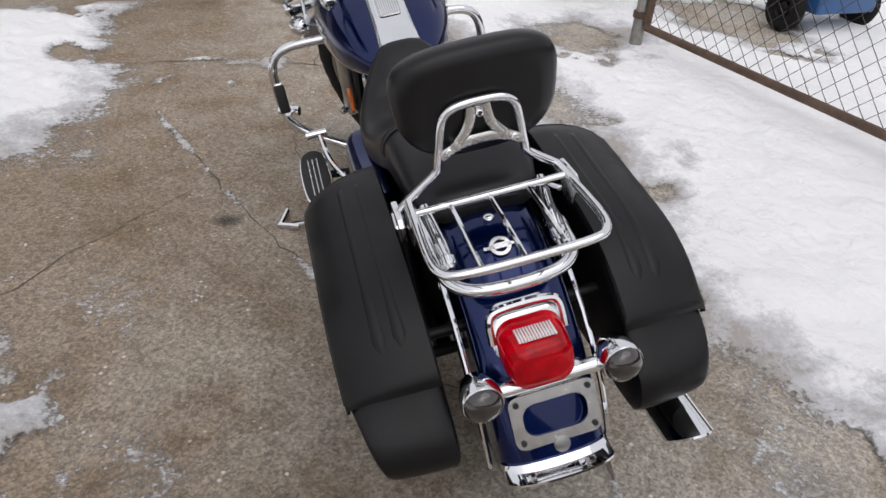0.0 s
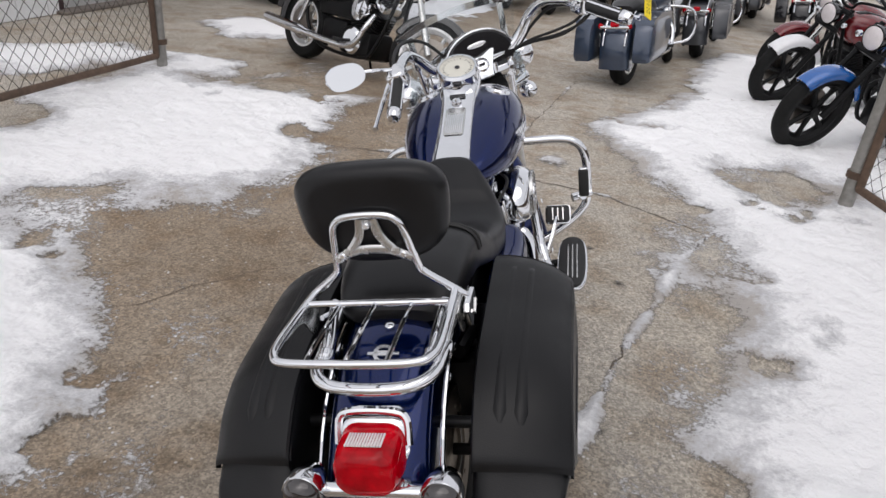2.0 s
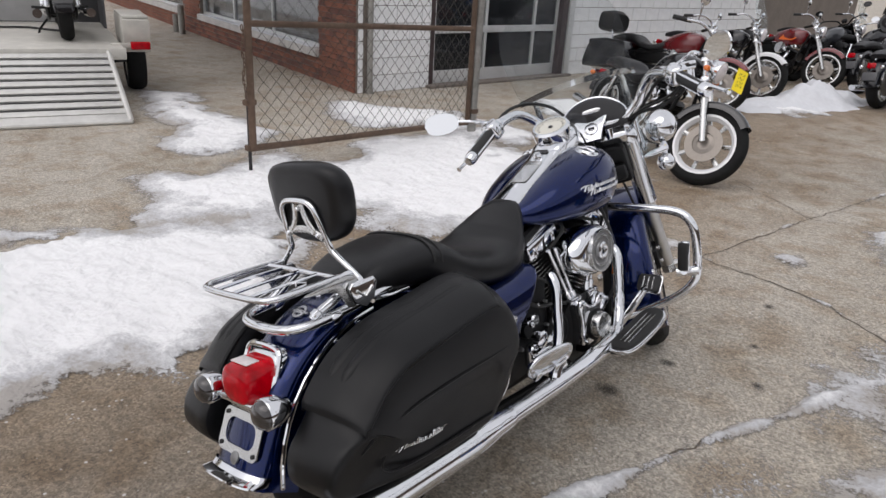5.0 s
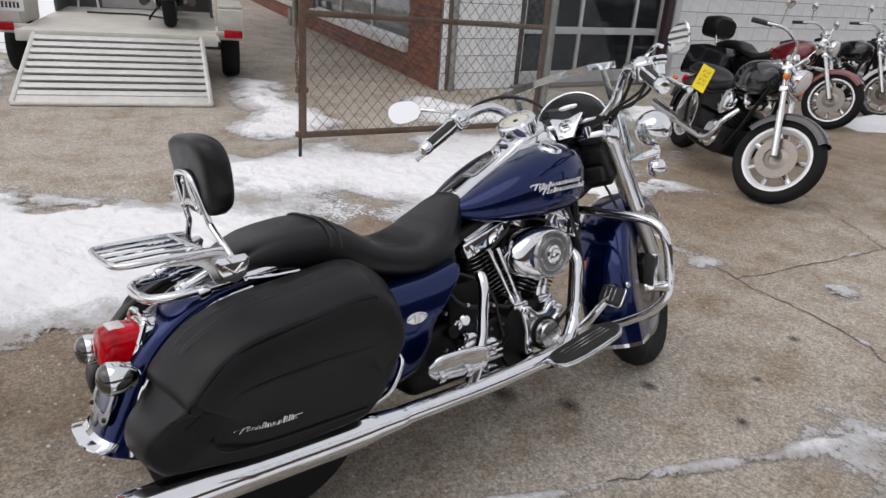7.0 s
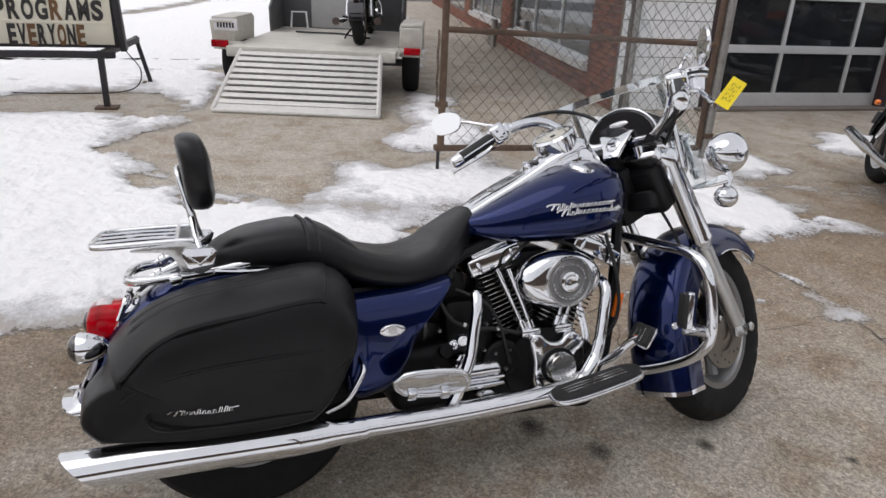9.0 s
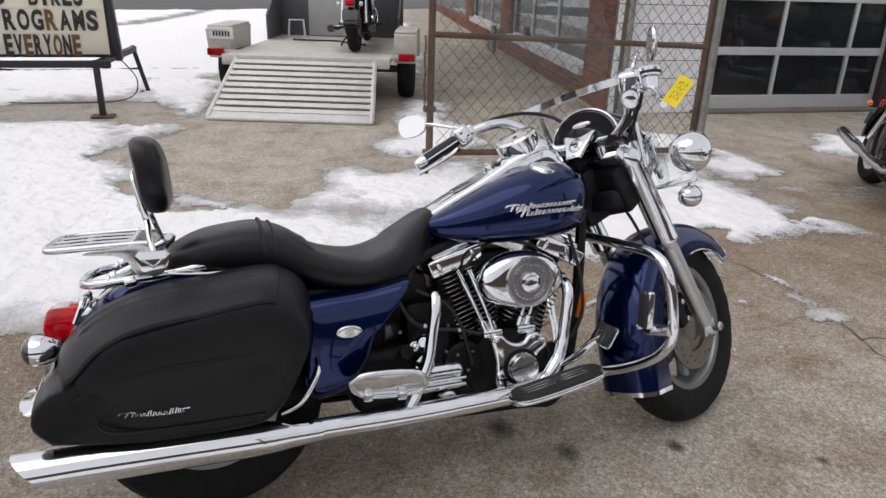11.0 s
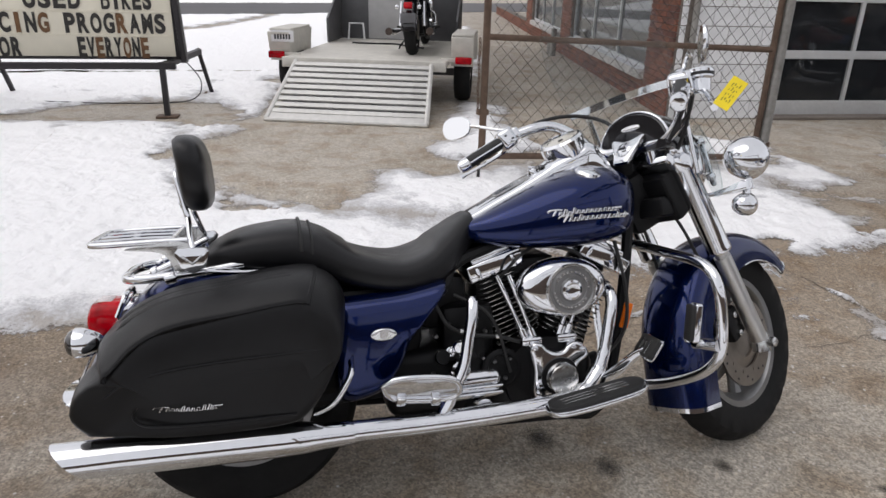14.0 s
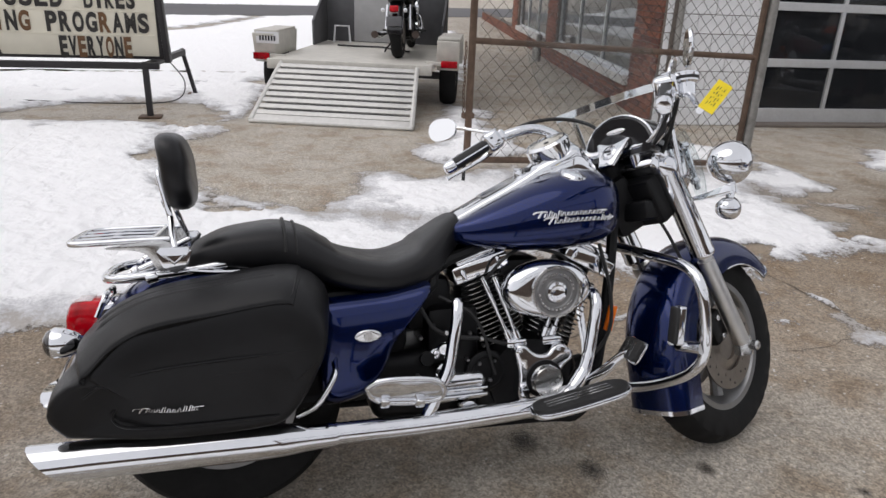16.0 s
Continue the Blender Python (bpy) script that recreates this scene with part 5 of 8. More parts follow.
# engine
engine = part("engine", join(box((0, 0.92, 0.29), (0.26, 0.34, 0.20), None, 0.05, 3), lathe([(0.12, -0.14), (0.13, -0.10), (0.13, 0.10), (0.12, 0.14)], (0, 0.92, 0.32), (1, 0, 0), 28), box((0.0, 0.62, 0.33), (0.25, 0.32, 0.20), None, 0.04, 3), box((0, 0.86, 0.60), (0.16, 0.26, 0.14), None, 0.03)), BLACK, bike, "black V-twin engine with chrome covers")
for base_y, top_y in ((0.868, 0.795), (0.995, 1.115)):
    a, b = Vector((0, base_y, 0.405)), Vector((0, top_y, 0.628))
    d = (b - a).normalized()
    rot = basis((0, 0, 0), (1, 0, 0), Vector((0, d.z, -d.y))).to_3x3()
    cyl = part("cylinder", lathe([(0.062, 0), (0.062, (b - a).length)], a, d, 22), BLACK, engine, "finned black cylinder")
    for k in range(15):
        c = a + d * (0.012 + k * 0.0148)
        sz = 0.158 + 0.012 * math.sin(k * 0.25)
        part("fin", moved(plate(rounded(0.185, sz, 0.045, 4), 0.0045, Matrix.Translation(c) @ rot.to_4x4()), I4), BLACK, cyl)
    part("fin_edges", join(*[moved(frame_plate(rounded(0.1865, 0.160 + 0.012 * math.sin(k * 0.25), 0.045, 4), rounded(0.180, 0.153 + 0.012 * math.sin(k * 0.25), 0.042, 4), 0.0016, Matrix.Translation(a + d * (0.0135 + k * 0.0148)) @ rot.to_4x4()), I4) for k in range(15)]), SATIN, cyl, "bright machined fin edges")
    rb = part("rocker_cover", join(moved(box((0, 0, 0), (0.215, 0.170, 0.052), None, 0.007, 3), Matrix.Translation(b + d * 0.027) @ rot.to_4x4()), moved(box((0, 0, 0), (0.190, 0.130, 0.024), None, 0.010, 3), Matrix.Translation(b + d * 0.060) @ rot.to_4x4())), CHROME, engine, "chrome rocker cover")
    for u in (-0.055, 0.055):
        for x in (0.103, -0.103):
            part("bolt", lathe([(0.009, -0.014), (0.009, 0.016), (0.006, 0.020)], b + d * 0.02 + rot @ Vector((x, u, 0)), d, 8), CHROME, rb)
    for off in (-0.028, 0.016):
        foot = Vector((0.145, (0.978 if top_y > 0.9 else 0.874) + off * 0.55, 0.445))
        head = Vector((0.125, (1.060 if top_y > 0.9 else 0.805) + off * 0.8, 0.628))
        part("pushrod_tube", tube([foot, foot.lerp(head, 0.14), foot.lerp(head, 0.16), foot.lerp(head, 0.55), foot.lerp(head, 0.57), head], [0.012, 0.012, 0.0062, 0.0062, 0.0082, 0.0082], 12), CHROME, engine, "chrome pushrod tube")
for y in (0.874, 0.982):
    part("tappet_block", box((0.140, y, 0.437), (0.05, 0.062, 0.026), None, 0.008), CHROME, engine)
CAM = [(0.860, 0.418), (0.872, 0.436), (0.894, 0.434), (0.912, 0.416), (0.935, 0.404), (0.962, 0.406), (0.980, 0.424), (1.006, 0.430), (1.036, 0.405), (1.038, 0.382), (1.015, 0.366), (1.002, 0.345), (0.995, 0.300), (0.965, 0.275), (0.890, 0.272), (0.870, 0.290), (0.874, 0.350)]
cam_cover = part("cam_cover", plate([(p.x, p.y) for p in smooth_path([(y, z, 0) for y, z in CAM + CAM[:1]], 3)[:-1]], 0.055, basis((0.130, 0, 0), (0, 1, 0), (0, 0, 1)), 0.009, 3), CHROME, engine, "chrome cam cover")
part("cover_ring", lathe([(0.056, 0.0), (0.056, 0.010), (0.050, 0.012)], (0.180, 0.948, 0.333), (1, 0, 0), 32), BLACK, cam_cover)
part("timer_cover", lathe([(0.046, 0.0), (0.046, 0.034), (0.042, 0.040), (0.030, 0.0415), (0.005, 0.042)], (0.180, 0.948, 0.333), (1, 0, 0), 32), SATIN, cam_cover, "round brushed points cover")
for k in range(5):
    a = 2 * math.pi * k / 5 + 0.4
    part("bolt", lathe([(0.004, 0), (0.004, 0.004), (0.003, 0.006)], (0.2195, 0.948 + 0.036 * math.cos(a), 0.333 + 0.036 * math.sin(a)), (1, 0, 0), 8), SATIN, cam_cover)
for y, z in ((0.874, 0.424), (1.020, 0.406), (0.882, 0.288), (0.990, 0.418)):
    part("bolt", lathe([(0.007, 0), (0.007, 0.008), (0.004, 0.010)], (0.184, y, z), (1, 0, 0), 10), CHROME, cam_cover)
# air cleaner
ac = Vector((0.135, 0.962, 0.590))
cleaner = part("air_cleaner", loft([[tuple(ac + Vector((x, k * 0.134 * math.cos(a), k2 * 0.086 * math.sin(a)))) for a in [2 * math.pi * i / 56 for i in range(56)]] for x, k, k2 in ((-0.05, 0.80, 0.80), (0.0, 0.95, 0.95), (0.022, 1.0, 1.0), (0.034, 0.995, 0.99), (0.050, 0.95, 0.94), (0.062, 0.86, 0.86), (0.068, 0.74, 0.78), (0.070, 0.60, 0.66))]), CHROME, bike, "oval chrome air cleaner cover")
part("cleaner_disc", lathe([(0.071, 0), (0.071, 0.006), (0.067, 0.008), (0.064, 0.005), (0.058, 0.005), (0.056, 0.007), (0.046, 0.007), (0.044, 0.005), (0.034, 0.005), (0.032, 0.008), (0.010, 0.009)], ac + Vector((0.068, 0.012, 0.0)), (1, 0, 0), 40), CASTRIM, cleaner, "brushed round insert")
part("insert_ring", ring_lathe([(0.073, 0.010), (0.073, 0.002), (0.067, 0.002), (0.067, 0.010)], ac + Vector((0.068, 0.012, 0)), (1, 0, 0), 40), SATIN, cleaner)
part("insert_badge", lathe([(0.030, 0.007), (0.029, 0.012), (0.022, 0.014), (0.018, 0.011), (0.006, 0.011)], ac + Vector((0.068, 0.012, 0)), (1, 0, 0), 28), CHROME, cleaner)
for k in range(26):
    a = math.pi * (k + 0.5) / 26 * 2
    if k % 13 < 11:
        part("lettering", box(ac + Vector((0.0755, 0.012 + 0.051 * math.cos(a), 0.051 * math.sin(a))), (0.002, 0.0065, 0.0045), Matrix.Rotation(a + math.pi / 2, 3, "X")), PEWTER, cleaner)
# primary cover and starter side
part("primary_cover", join(lathe([(0.13, 0), (0.13, 0.05), (0.11, 0.07)], (-0.13, 0.93, 0.31), (-1, 0, 0), 28), lathe([(0.12, 0), (0.12, 0.05), (0.10, 0.07)], (-0.13, 0.60, 0.32), (-1, 0, 0), 28), box((-0.16, 0.765, 0.315), (0.06, 0.33, 0.21), None, 0.02)), CHROME, engine, "chrome primary cover")
gearbox = part("gearbox_cover", join(box((0.135, 0.700, 0.320), (0.05, 0.17, 0.085), None, 0.022, 3), box((0.150, 0.700, 0.302), (0.05, 0.165, 0.012), None, 0.005), box((0.150, 0.700, 0.322), (0.05, 0.165, 0.010), None, 0.005), box((0.150, 0.695, 0.342), (0.05, 0.145, 0.010), None, 0.005), lathe([(0.028, 0), (0.028, 0.03), (0.02, 0.035)], (0.14, 0.66, 0.375), (1, 0, 0), 20)), CHROME, engine, "ribbed chrome gearbox cover")
part("oil_filler", lathe([(0.018, 0), (0.022, 0.02), (0.020, 0.03)], (0.12, 0.615, 0.405), (1, 0, 0.3), 18), BLACK, engine)
part("starter_cap", lathe([(0.020, 0), (0.020, 0.02), (0.015, 0.026)], (0.12, 0.665, 0.435), (1, 0, 0), 18), CHROME, engine)
part("inner_cover", join(box((0.02, 0.70, 0.46), (0.20, 0.16, 0.18), None, 0.03), box((0.0, 0.64, 0.55), (0.16, 0.14, 0.16), None, 0.03), lathe([(0.045, -0.05), (0.045, 0.05)], (0.08, 0.735, 0.42), (0, 0, 1), 20)), BLACK, engine, "black inner covers behind the cylinders")
part("oil_filter", lathe([(0.038, -0.05), (0.038, 0.05), (0.03, 0.058)], (0.02, 1.10, 0.29), (0, 1, 0.2), 24), BLACK, engine)
part("spark_cable", join(tube(smooth_path([(0.11, 0.80, 0.62), (0.145, 0.84, 0.68), (0.10, 0.90, 0.70)], 5), 0.005, 6), tube(smooth_path([(0.11, 1.06, 0.62), (0.145, 1.02, 0.68), (0.10, 0.95, 0.70)], 5), 0.005, 6), tube(smooth_path([(0.10, 1.16, 0.70), (0.14, 1.18, 0.55), (0.15, 1.16, 0.42), (0.12, 1.05, 0.30)], 5), 0.006, 6)), GRIP, engine)

for y, z, x, r in ((0.600, 0.470, 0.130, 0.010), (0.640, 0.500, 0.118, 0.008), (0.745, 0.470, 0.128, 0.008), (0.770, 0.380, 0.132, 0.009), (0.800, 0.330, 0.138, 0.009), (0.815, 0.385, 0.136, 0.007), (0.785, 0.430, 0.130, 0.007), (0.735, 0.395, 0.135, 0.008), (0.590, 0.360, 0.136, 0.010), (0.845, 0.470, 0.120, 0.007)):
    part("bolt", lathe([(r * 0.75, -0.012), (r * 0.75, 0.004), (r * 0.5, 0.007)], (x, y, z), (1, 0, 0), 6), CASTRIM, engine)
part("oil_line", tube(smooth_path([(0.130, 0.600, 0.560), (0.150, 0.635, 0.500), (0.148, 0.700, 0.470), (0.140, 0.780, 0.455), (0.135, 0.850, 0.430)], 6), 0.0062, 8), GRIP, engine, "black rubber oil hose")
part("oil_line", tube(smooth_path([(0.110, 0.660, 0.580), (0.146, 0.735, 0.540), (0.150, 0.775, 0.480), (0.142, 0.800, 0.400), (0.140, 0.815, 0.345)], 6), 0.0048, 8), GRIP, engine, "black rubber oil hose")
for c, d_ in (((0.149, 0.668, 0.484), (0, 1, -0.45)), ((0.141, 0.775, 0.456), (0, 1, -0.2))):
    part("clamp_ring", ring_lathe([(0.0085, 0.005), (0.0085, -0.005), (0.0060, -0.005), (0.0060, 0.005)], c, d_, 14), SATIN, engine)
part("breather_cap", lathe([(0.014, -0.02), (0.014, 0.012), (0.009, 0.014), (0.009, 0.024), (0.005, 0.027)], (0.125, 0.640, 0.420), (1, 0.1, 0.3), 16), CHROME, engine, "chrome breather cap")
part("drive_cover", lathe([(0.062, 0.0), (0.062, 0.010), (0.054, 0.016), (0.046, 0.016), (0.042, 0.010), (0.012, 0.010)], (0.126, 0.792, 0.355), (1, 0, 0), 28), BLACK, engine, "black round cover with a rim")

# exhausts
ex = part("exhaust_header", tube(smooth_path([(0.08, 1.105, 0.560), (0.150, 1.112, 0.566), (0.186, 1.108, 0.535), (0.198, 1.092, 0.460), (0.206, 1.076, 0.395), (0.214, 1.052, 0.345), (0.232, 1.004, 0.302), (0.245, 0.955, 0.281), (0.252, 0.84, 0.277), (0.262, 0.60, 0.276), (0.268, 0.29, 0.283)], 7), [0.0175] * 28 + [0.019] * 7 + [0.022] * 7 + [0.025] * 7 + [0.028] * 22, 18), CHROME, bike, "chrome exhaust pipe with heat shield")
part("heat_shield", tube(smooth_path([(0.190, 0.690, 0.586), (0.214, 0.682, 0.545), (0.226, 0.664, 0.462), (0.236, 0.648, 0.405), (0.245, 0.618, 0.352), (0.252, 0.580, 0.290)], 5), [0.012] + [0.0165] * 24 + [0.012], 12), CHROME, bike, "bent chrome rear pipe shield")


def muffler(s):
    x = s * 0.270
    bm, rings, n = bmesh.new(), [], 28
    stations = [(0.345, 0.0280, 0), (0.335, 0.0300, 0), (0.320, 0.0306, 0), (0.295, 0.0318, 0), (0.27, 0.0335, 0), (0.22, 0.0400, 0), (0.16, 0.0430, 0), (0.0, 0.0440, 0), (-0.20, 0.0450, 0), (-0.315, 0.0455, 0.040), (-0.318, 0.0420, 0.040), (-0.24, 0.0400, 0.0)]
    for y, r, cut in stations:
        ring = []
        for k in range(n):
            a = 2 * math.pi * k / n
            ring.append(bm.verts.new((x + r * math.cos(a), (y if s > 0 or y > 0.2 else 0.2 + (y - 0.2) * 0.76) - cut * math.sin(a), 0.282 - (y - 0.29) * 0.028 + r * math.sin(a))))
        rings.append(ring)
    for a, b in zip(rings, rings[1:]):
        for k in range(n):
            bm.faces.new((a[k], a[(k + 1) % n], b[(k + 1) % n], b[k]))
    bm.faces.new(rings[0][::-1])
    bm.faces.new(rings[-1])
    mf = part("muffler", bm, CHROME, bike, "long chrome slash-cut muffler")
    return mf


muffler(1)
muffler(-1)
part("exhaust_crossover", tube(smooth_path([(-0.268, 0.29, 0.283), (-0.26, 0.45, 0.27), (-0.20, 0.60, 0.25), (-0.05, 0.68, 0.22), (0.10, 0.70, 0.24), (0.2, 0.72, 0.27)], 5), 0.026, 12), CHROME, bike)

# footboards, pedals, guard, stand
for s in (1, -1):
    outline = [(p.x, p.y) for p in smooth_path([(x, y, 0) for x, y in [(-0.034, -0.122), (0.006, -0.130), (0.036, -0.110), (0.050, -0.05), (0.052, 0.07), (0.040, 0.140), (0.004, 0.166), (-0.034, 0.146), (-0.047, 0.08), (-0.047, -0.085), (-0.034, -0.122)]], 4)[:-1]]
    m = basis((s * 0.318, 0.985, 0.300), (1, 0, 0), (0, 0.985, 0.17)) @ Matrix.Diagonal((s, 1, 1, 1))
    fb = part("floorboard", plate(outline, 0.016, m, 0.004), CHROME, bike, "chrome floorboard with a black rubber pad")
    inner = [(x * 0.88, y * 0.94) for x, y in outline]
    part("pad", plate(inner, 0.014, m @ Matrix.Translation((0, 0, 0.012)), 0.003), GRIP, fb, "black rubber pad")
    part("pad_strip", join(*[moved(box((x, 0.01, 0.0268), (0.0036, 0.19, 0.002)), m) for x in (-0.012, 0.003, 0.018)]), SATIN, fb)
    part("board_bracket", rod((s * 0.12, 1.06, 0.27), (s * 0.31, 1.05, 0.295), 0.014), BLACK, fb)
    part("board_bracket", rod((s * 0.12, 0.90, 0.25), (s * 0.31, 0.90, 0.275), 0.014), BLACK, fb)
    pb = basis((s * 0.285, 0.524, 0.384), (0, 1, -0.10), (s * 0.46, 0.09, 0.88))
    tray = [(p.x, p.y) for p in smooth_path([(x, y, 0) for x, y in [(-0.104, 0.010), (-0.078, 0.033), (-0.020, 0.042), (0.050, 0.041), (0.086, 0.026), (0.102, -0.006), (0.088, -0.032), (0.030, -0.044), (-0.050, -0.042), (-0.088, -0.022), (-0.104, 0.010)]], 4)[:-1]]
    pboard = part("passenger_board", plate([(x * 0.94, y * 0.90) for x, y in tray], 0.008, pb, 0.003), CHROME, bike, "folded chrome passenger floorboard")
    part("rim", tube([pb @ Vector((x, y, 0.004)) for x, y in tray], 0.0075, 10, True), CHROME, pboard, "thick chrome rim")
    part("pad", plate([(x * 0.88, y * 0.84) for x, y in tray], 0.008, pb @ Matrix.Translation((0, 0, -0.008 if s > 0 else 0.008)), 0.002), GRIP, pboard, "black rubber pad")
    for x in (-0.052, 0.040):
        part("hinge", moved(box((x, -0.034, 0.010 if s > 0 else -0.002), (0.026, 0.030, 0.022), None, 0.006, 2), pb), CHROME, pboard, "chrome hinge lug")
    part("board_arm", join(tube([(s * 0.255, 0.618, 0.365), (s * 0.258, 0.600, 0.325), (s * 0.262, 0.566, 0.272)], [0.017, 0.018, 0.014], 8)), CHROME, pboard, "flat chrome arm")
    guard_pts = [(0, 1.262, 0.672), (s * 0.08, 1.278, 0.670), (s * 0.18, 1.297, 0.665), (s * 0.285, 1.313, 0.659), (s * 0.342, 1.320, 0.640), (s * 0.371, 1.326, 0.596), (s * 0.379, 1.333, 0.520), (s * 0.377, 1.337, 0.435), (s * 0.360, 1.328, 0.384), (s * 0.30, 1.308, 0.330), (s * 0.18, 1.262, 0.270), (s * 0.09, 1.19, 0.25)]
    gd = part("engine_guard", tube(smooth_path(guard_pts, 6), 0.0155, 16), CHROME, bike, "chrome engine guard bar")
    part("highway_peg", join(moved(box((0, 0, 0), (0.036, 0.014, 0.100), None, 0.006, 3), Matrix.Translation((s * 0.366, 1.246, 0.510)) @ Matrix.Rotation(radians(-4), 4, "X"))), GRIP, gd, "folded highway peg with black rubber")
    part("peg_frame", join(moved(box((0, 0, 0), (0.030, 0.022, 0.108), None, 0.006, 3), Matrix.Translation((s * 0.366, 1.262, 0.508)) @ Matrix.Rotation(radians(-4), 4, "X")), rod((s * 0.362, 1.262, 0.452), (s * 0.350, 1.300, 0.440), 0.012), rod((s * 0.322, 1.290, 0.437), (s * 0.390, 1.318, 0.445), 0.017)), CHROME, gd)
arm = [Vector(p) for p in ((0.205, 0.985, 0.272), (0.222, 1.035, 0.302), (0.246, 1.095, 0.352), (0.262, 1.145, 0.398), (0.268, 1.170, 0.412))]
brake = part("brake_pedal", loft([[tuple(p + Vector((dx, -0.64 * dn, 0.77 * dn))) for dx, dn in ((-0.004, -w), (0.004, -w), (0.006, -w * 0.7), (0.006, w * 0.7), (0.004, w), (-0.004, w))] for p, w in zip(smooth_path(arm, 4), [0.019 - 0.0004 * k for k in range(17)])]), CHROME, bike, "chrome brake pedal with a rubber pad")
bp_m = basis((0.272, 1.180, 0.420), (1, 0, 0), (0, 0.55, 0.83))
part("pad", plate(rounded(0.082, 0.062, 0.012), 0.014, bp_m, 0.004), GRIP, brake, "black rubber pad")
part("pad_strip", join(*[moved(box((x, 0, 0.0145), (0.004, 0.044, 0.003)), bp_m) for x in (-0.018, 0, 0.018)]), SATIN, brake)
part("pad_back", plate(rounded(0.090, 0.070, 0.014), 0.006, bp_m @ Matrix.Translation((0, 0, -0.006)), 0.002), CHROME, brake)
part("shift_lever", join(tube(smooth_path([(-0.215, 0.95, 0.30), (-0.26, 1.05, 0.34), (-0.275, 1.15, 0.40)], 5), 0.010, 8), rod((-0.25, 1.15, 0.40), (-0.32, 1.15, 0.40), 0.014)), CHROME, bike)
part("side_stand", join(tube([(-0.13, 0.90, 0.20), (-0.30, 1.00, 0.150), (-0.450, 1.085, 0.112)], [0.016, 0.014, 0.011], 10), tube([(-0.428, 1.060, 0.113), (-0.492, 1.086, 0.122), (-0.462, 1.180, 0.118)], [0.010, 0.012, 0.010], 8)), CHROME, bike, "chrome side stand swung out")

# front end, all turned with the bars
AX = Vector((0, -math.sin(RAKE), math.cos(RAKE)))
fork = part("front_fork", join(*[moved(rod((s * 0.126, 1.636, 0.312), Vector((s * 0.126, 1.636, 0.312)) + AX * 0.33, 0.0262, 18), I4) for s in (1, -1)], *[rod(Vector((s * 0.126, 1.636, 0.312)) + AX * 0.30, Vector((s * 0.126, 1.636, 0.312)) + AX * 0.42, 0.0215, 16) for s in (1, -1)]), FORKGREY, bike, "grey front fork legs")
moved_bm = bmesh.new()
moved_bm.from_mesh(fork.data)
moved(moved_bm, ST)
moved_bm.to_mesh(fork.data)
moved_bm.free()
for s in (1, -1):
    base = Vector((s * 0.126, 1.636, 0.312))
    part("fork_cover", moved(lathe([(0.036, 0.350), (0.0385, 0.355), (0.0385, 0.362), (0.037, 0.372), (0.037, 0.64), (0.039, 0.645), (0.039, 0.675), (0.030, 0.69)], base, AX, 22), ST), CHROME, fork, "chrome upper fork cover")
    part("axle_nut", moved(join(lathe([(0.028, -0.03), (0.030, 0.0), (0.024, 0.03)], base, (0, 0, 1), 16), lathe([(0.016, 0.0), (0.016, 0.030), (0.010, 0.036)], base + Vector((s * 0.018, 0, 0)), (s, 0, 0), 8)), ST), SATIN, fork)
    part("brake_caliper", moved(box((s * 0.088, 1.535, 0.385), (0.045, 0.075, 0.105), Matrix.Rotation(radians(28), 3, "X"), 0.012), ST), BLACK, fork, "black brake caliper")
    for e, g in ((-0.01, 0.03), (0.012, -0.03)):
        part("caliper_bolt", moved(lathe([(0.010, 0), (0.010, 0.008), (0.006, 0.011)], (s * 0.110, 1.535 + e, 0.385 + g), (s, 0, 0), 10), ST), SATIN, fork)
    part("brake_hose", moved(tube(smooth_path([(s * 0.09, 1.52, 0.43), (s * 0.085, 1.45, 0.55), (s * 0.07, 1.38, 0.70), (s * 0.05, 1.30, 0.82)], 6), 0.005, 6), ST), GRIP, fork)
FF = FRONT + Vector((0, 0.008, 0.004))
ff = part("front_fender", moved(arc_shell(FF, 0.362, 42, 205.5, 0.100, 0.078, 0.006, 44, nose=0.5), ST), BLUE, bike, "deep dark blue front fender")
part("fender_tip", moved(arc_shell(FF, 0.3645, 204.2, 206.4, 0.1025, 0.080, 0.008, 2), ST), CHROME, ff, "chrome trim strip")
part("fender_tip", moved(arc_shell(FF, 0.3645, 41.0, 43.0, 0.1025, 0.080, 0.008, 2, nose=0.5), ST), CHROME, ff, "chrome trim strip")
for s in (1, -1):
    edge = []
    for q in range(43, 93, 6):
        deep = 0.5 + 0.5 * max(0.0, min(1.0, (q - 45) / 55))
        edge.append(FF + Vector((s * 0.101, 0, 0)) + (0.362 - (0.05 + 0.078 * deep) * (0.5 + 0.5 * deep)) * Vector((0, math.cos(radians(q)), math.sin(radians(q)))))
    part("fender_trim", moved(tube(edge, 0.0028, 8), ST), CHROME, ff, "thin chrome edge trim")
part("fender_badge", moved(lathe([(0.012, 0), (0.010, 0.005)], (0.100, 1.285, 0.375), (1, -0.2, 0), 18), ST), PEWTER, ff)
script_bars("fender_script", ff, ST @ basis((0.103, 1.785, 0.540), (0.0, 1, -0.55), (0, 0.55, 1)), 0.080, 0.016, PEWTER, 12, 1, 0.003, 1.2)
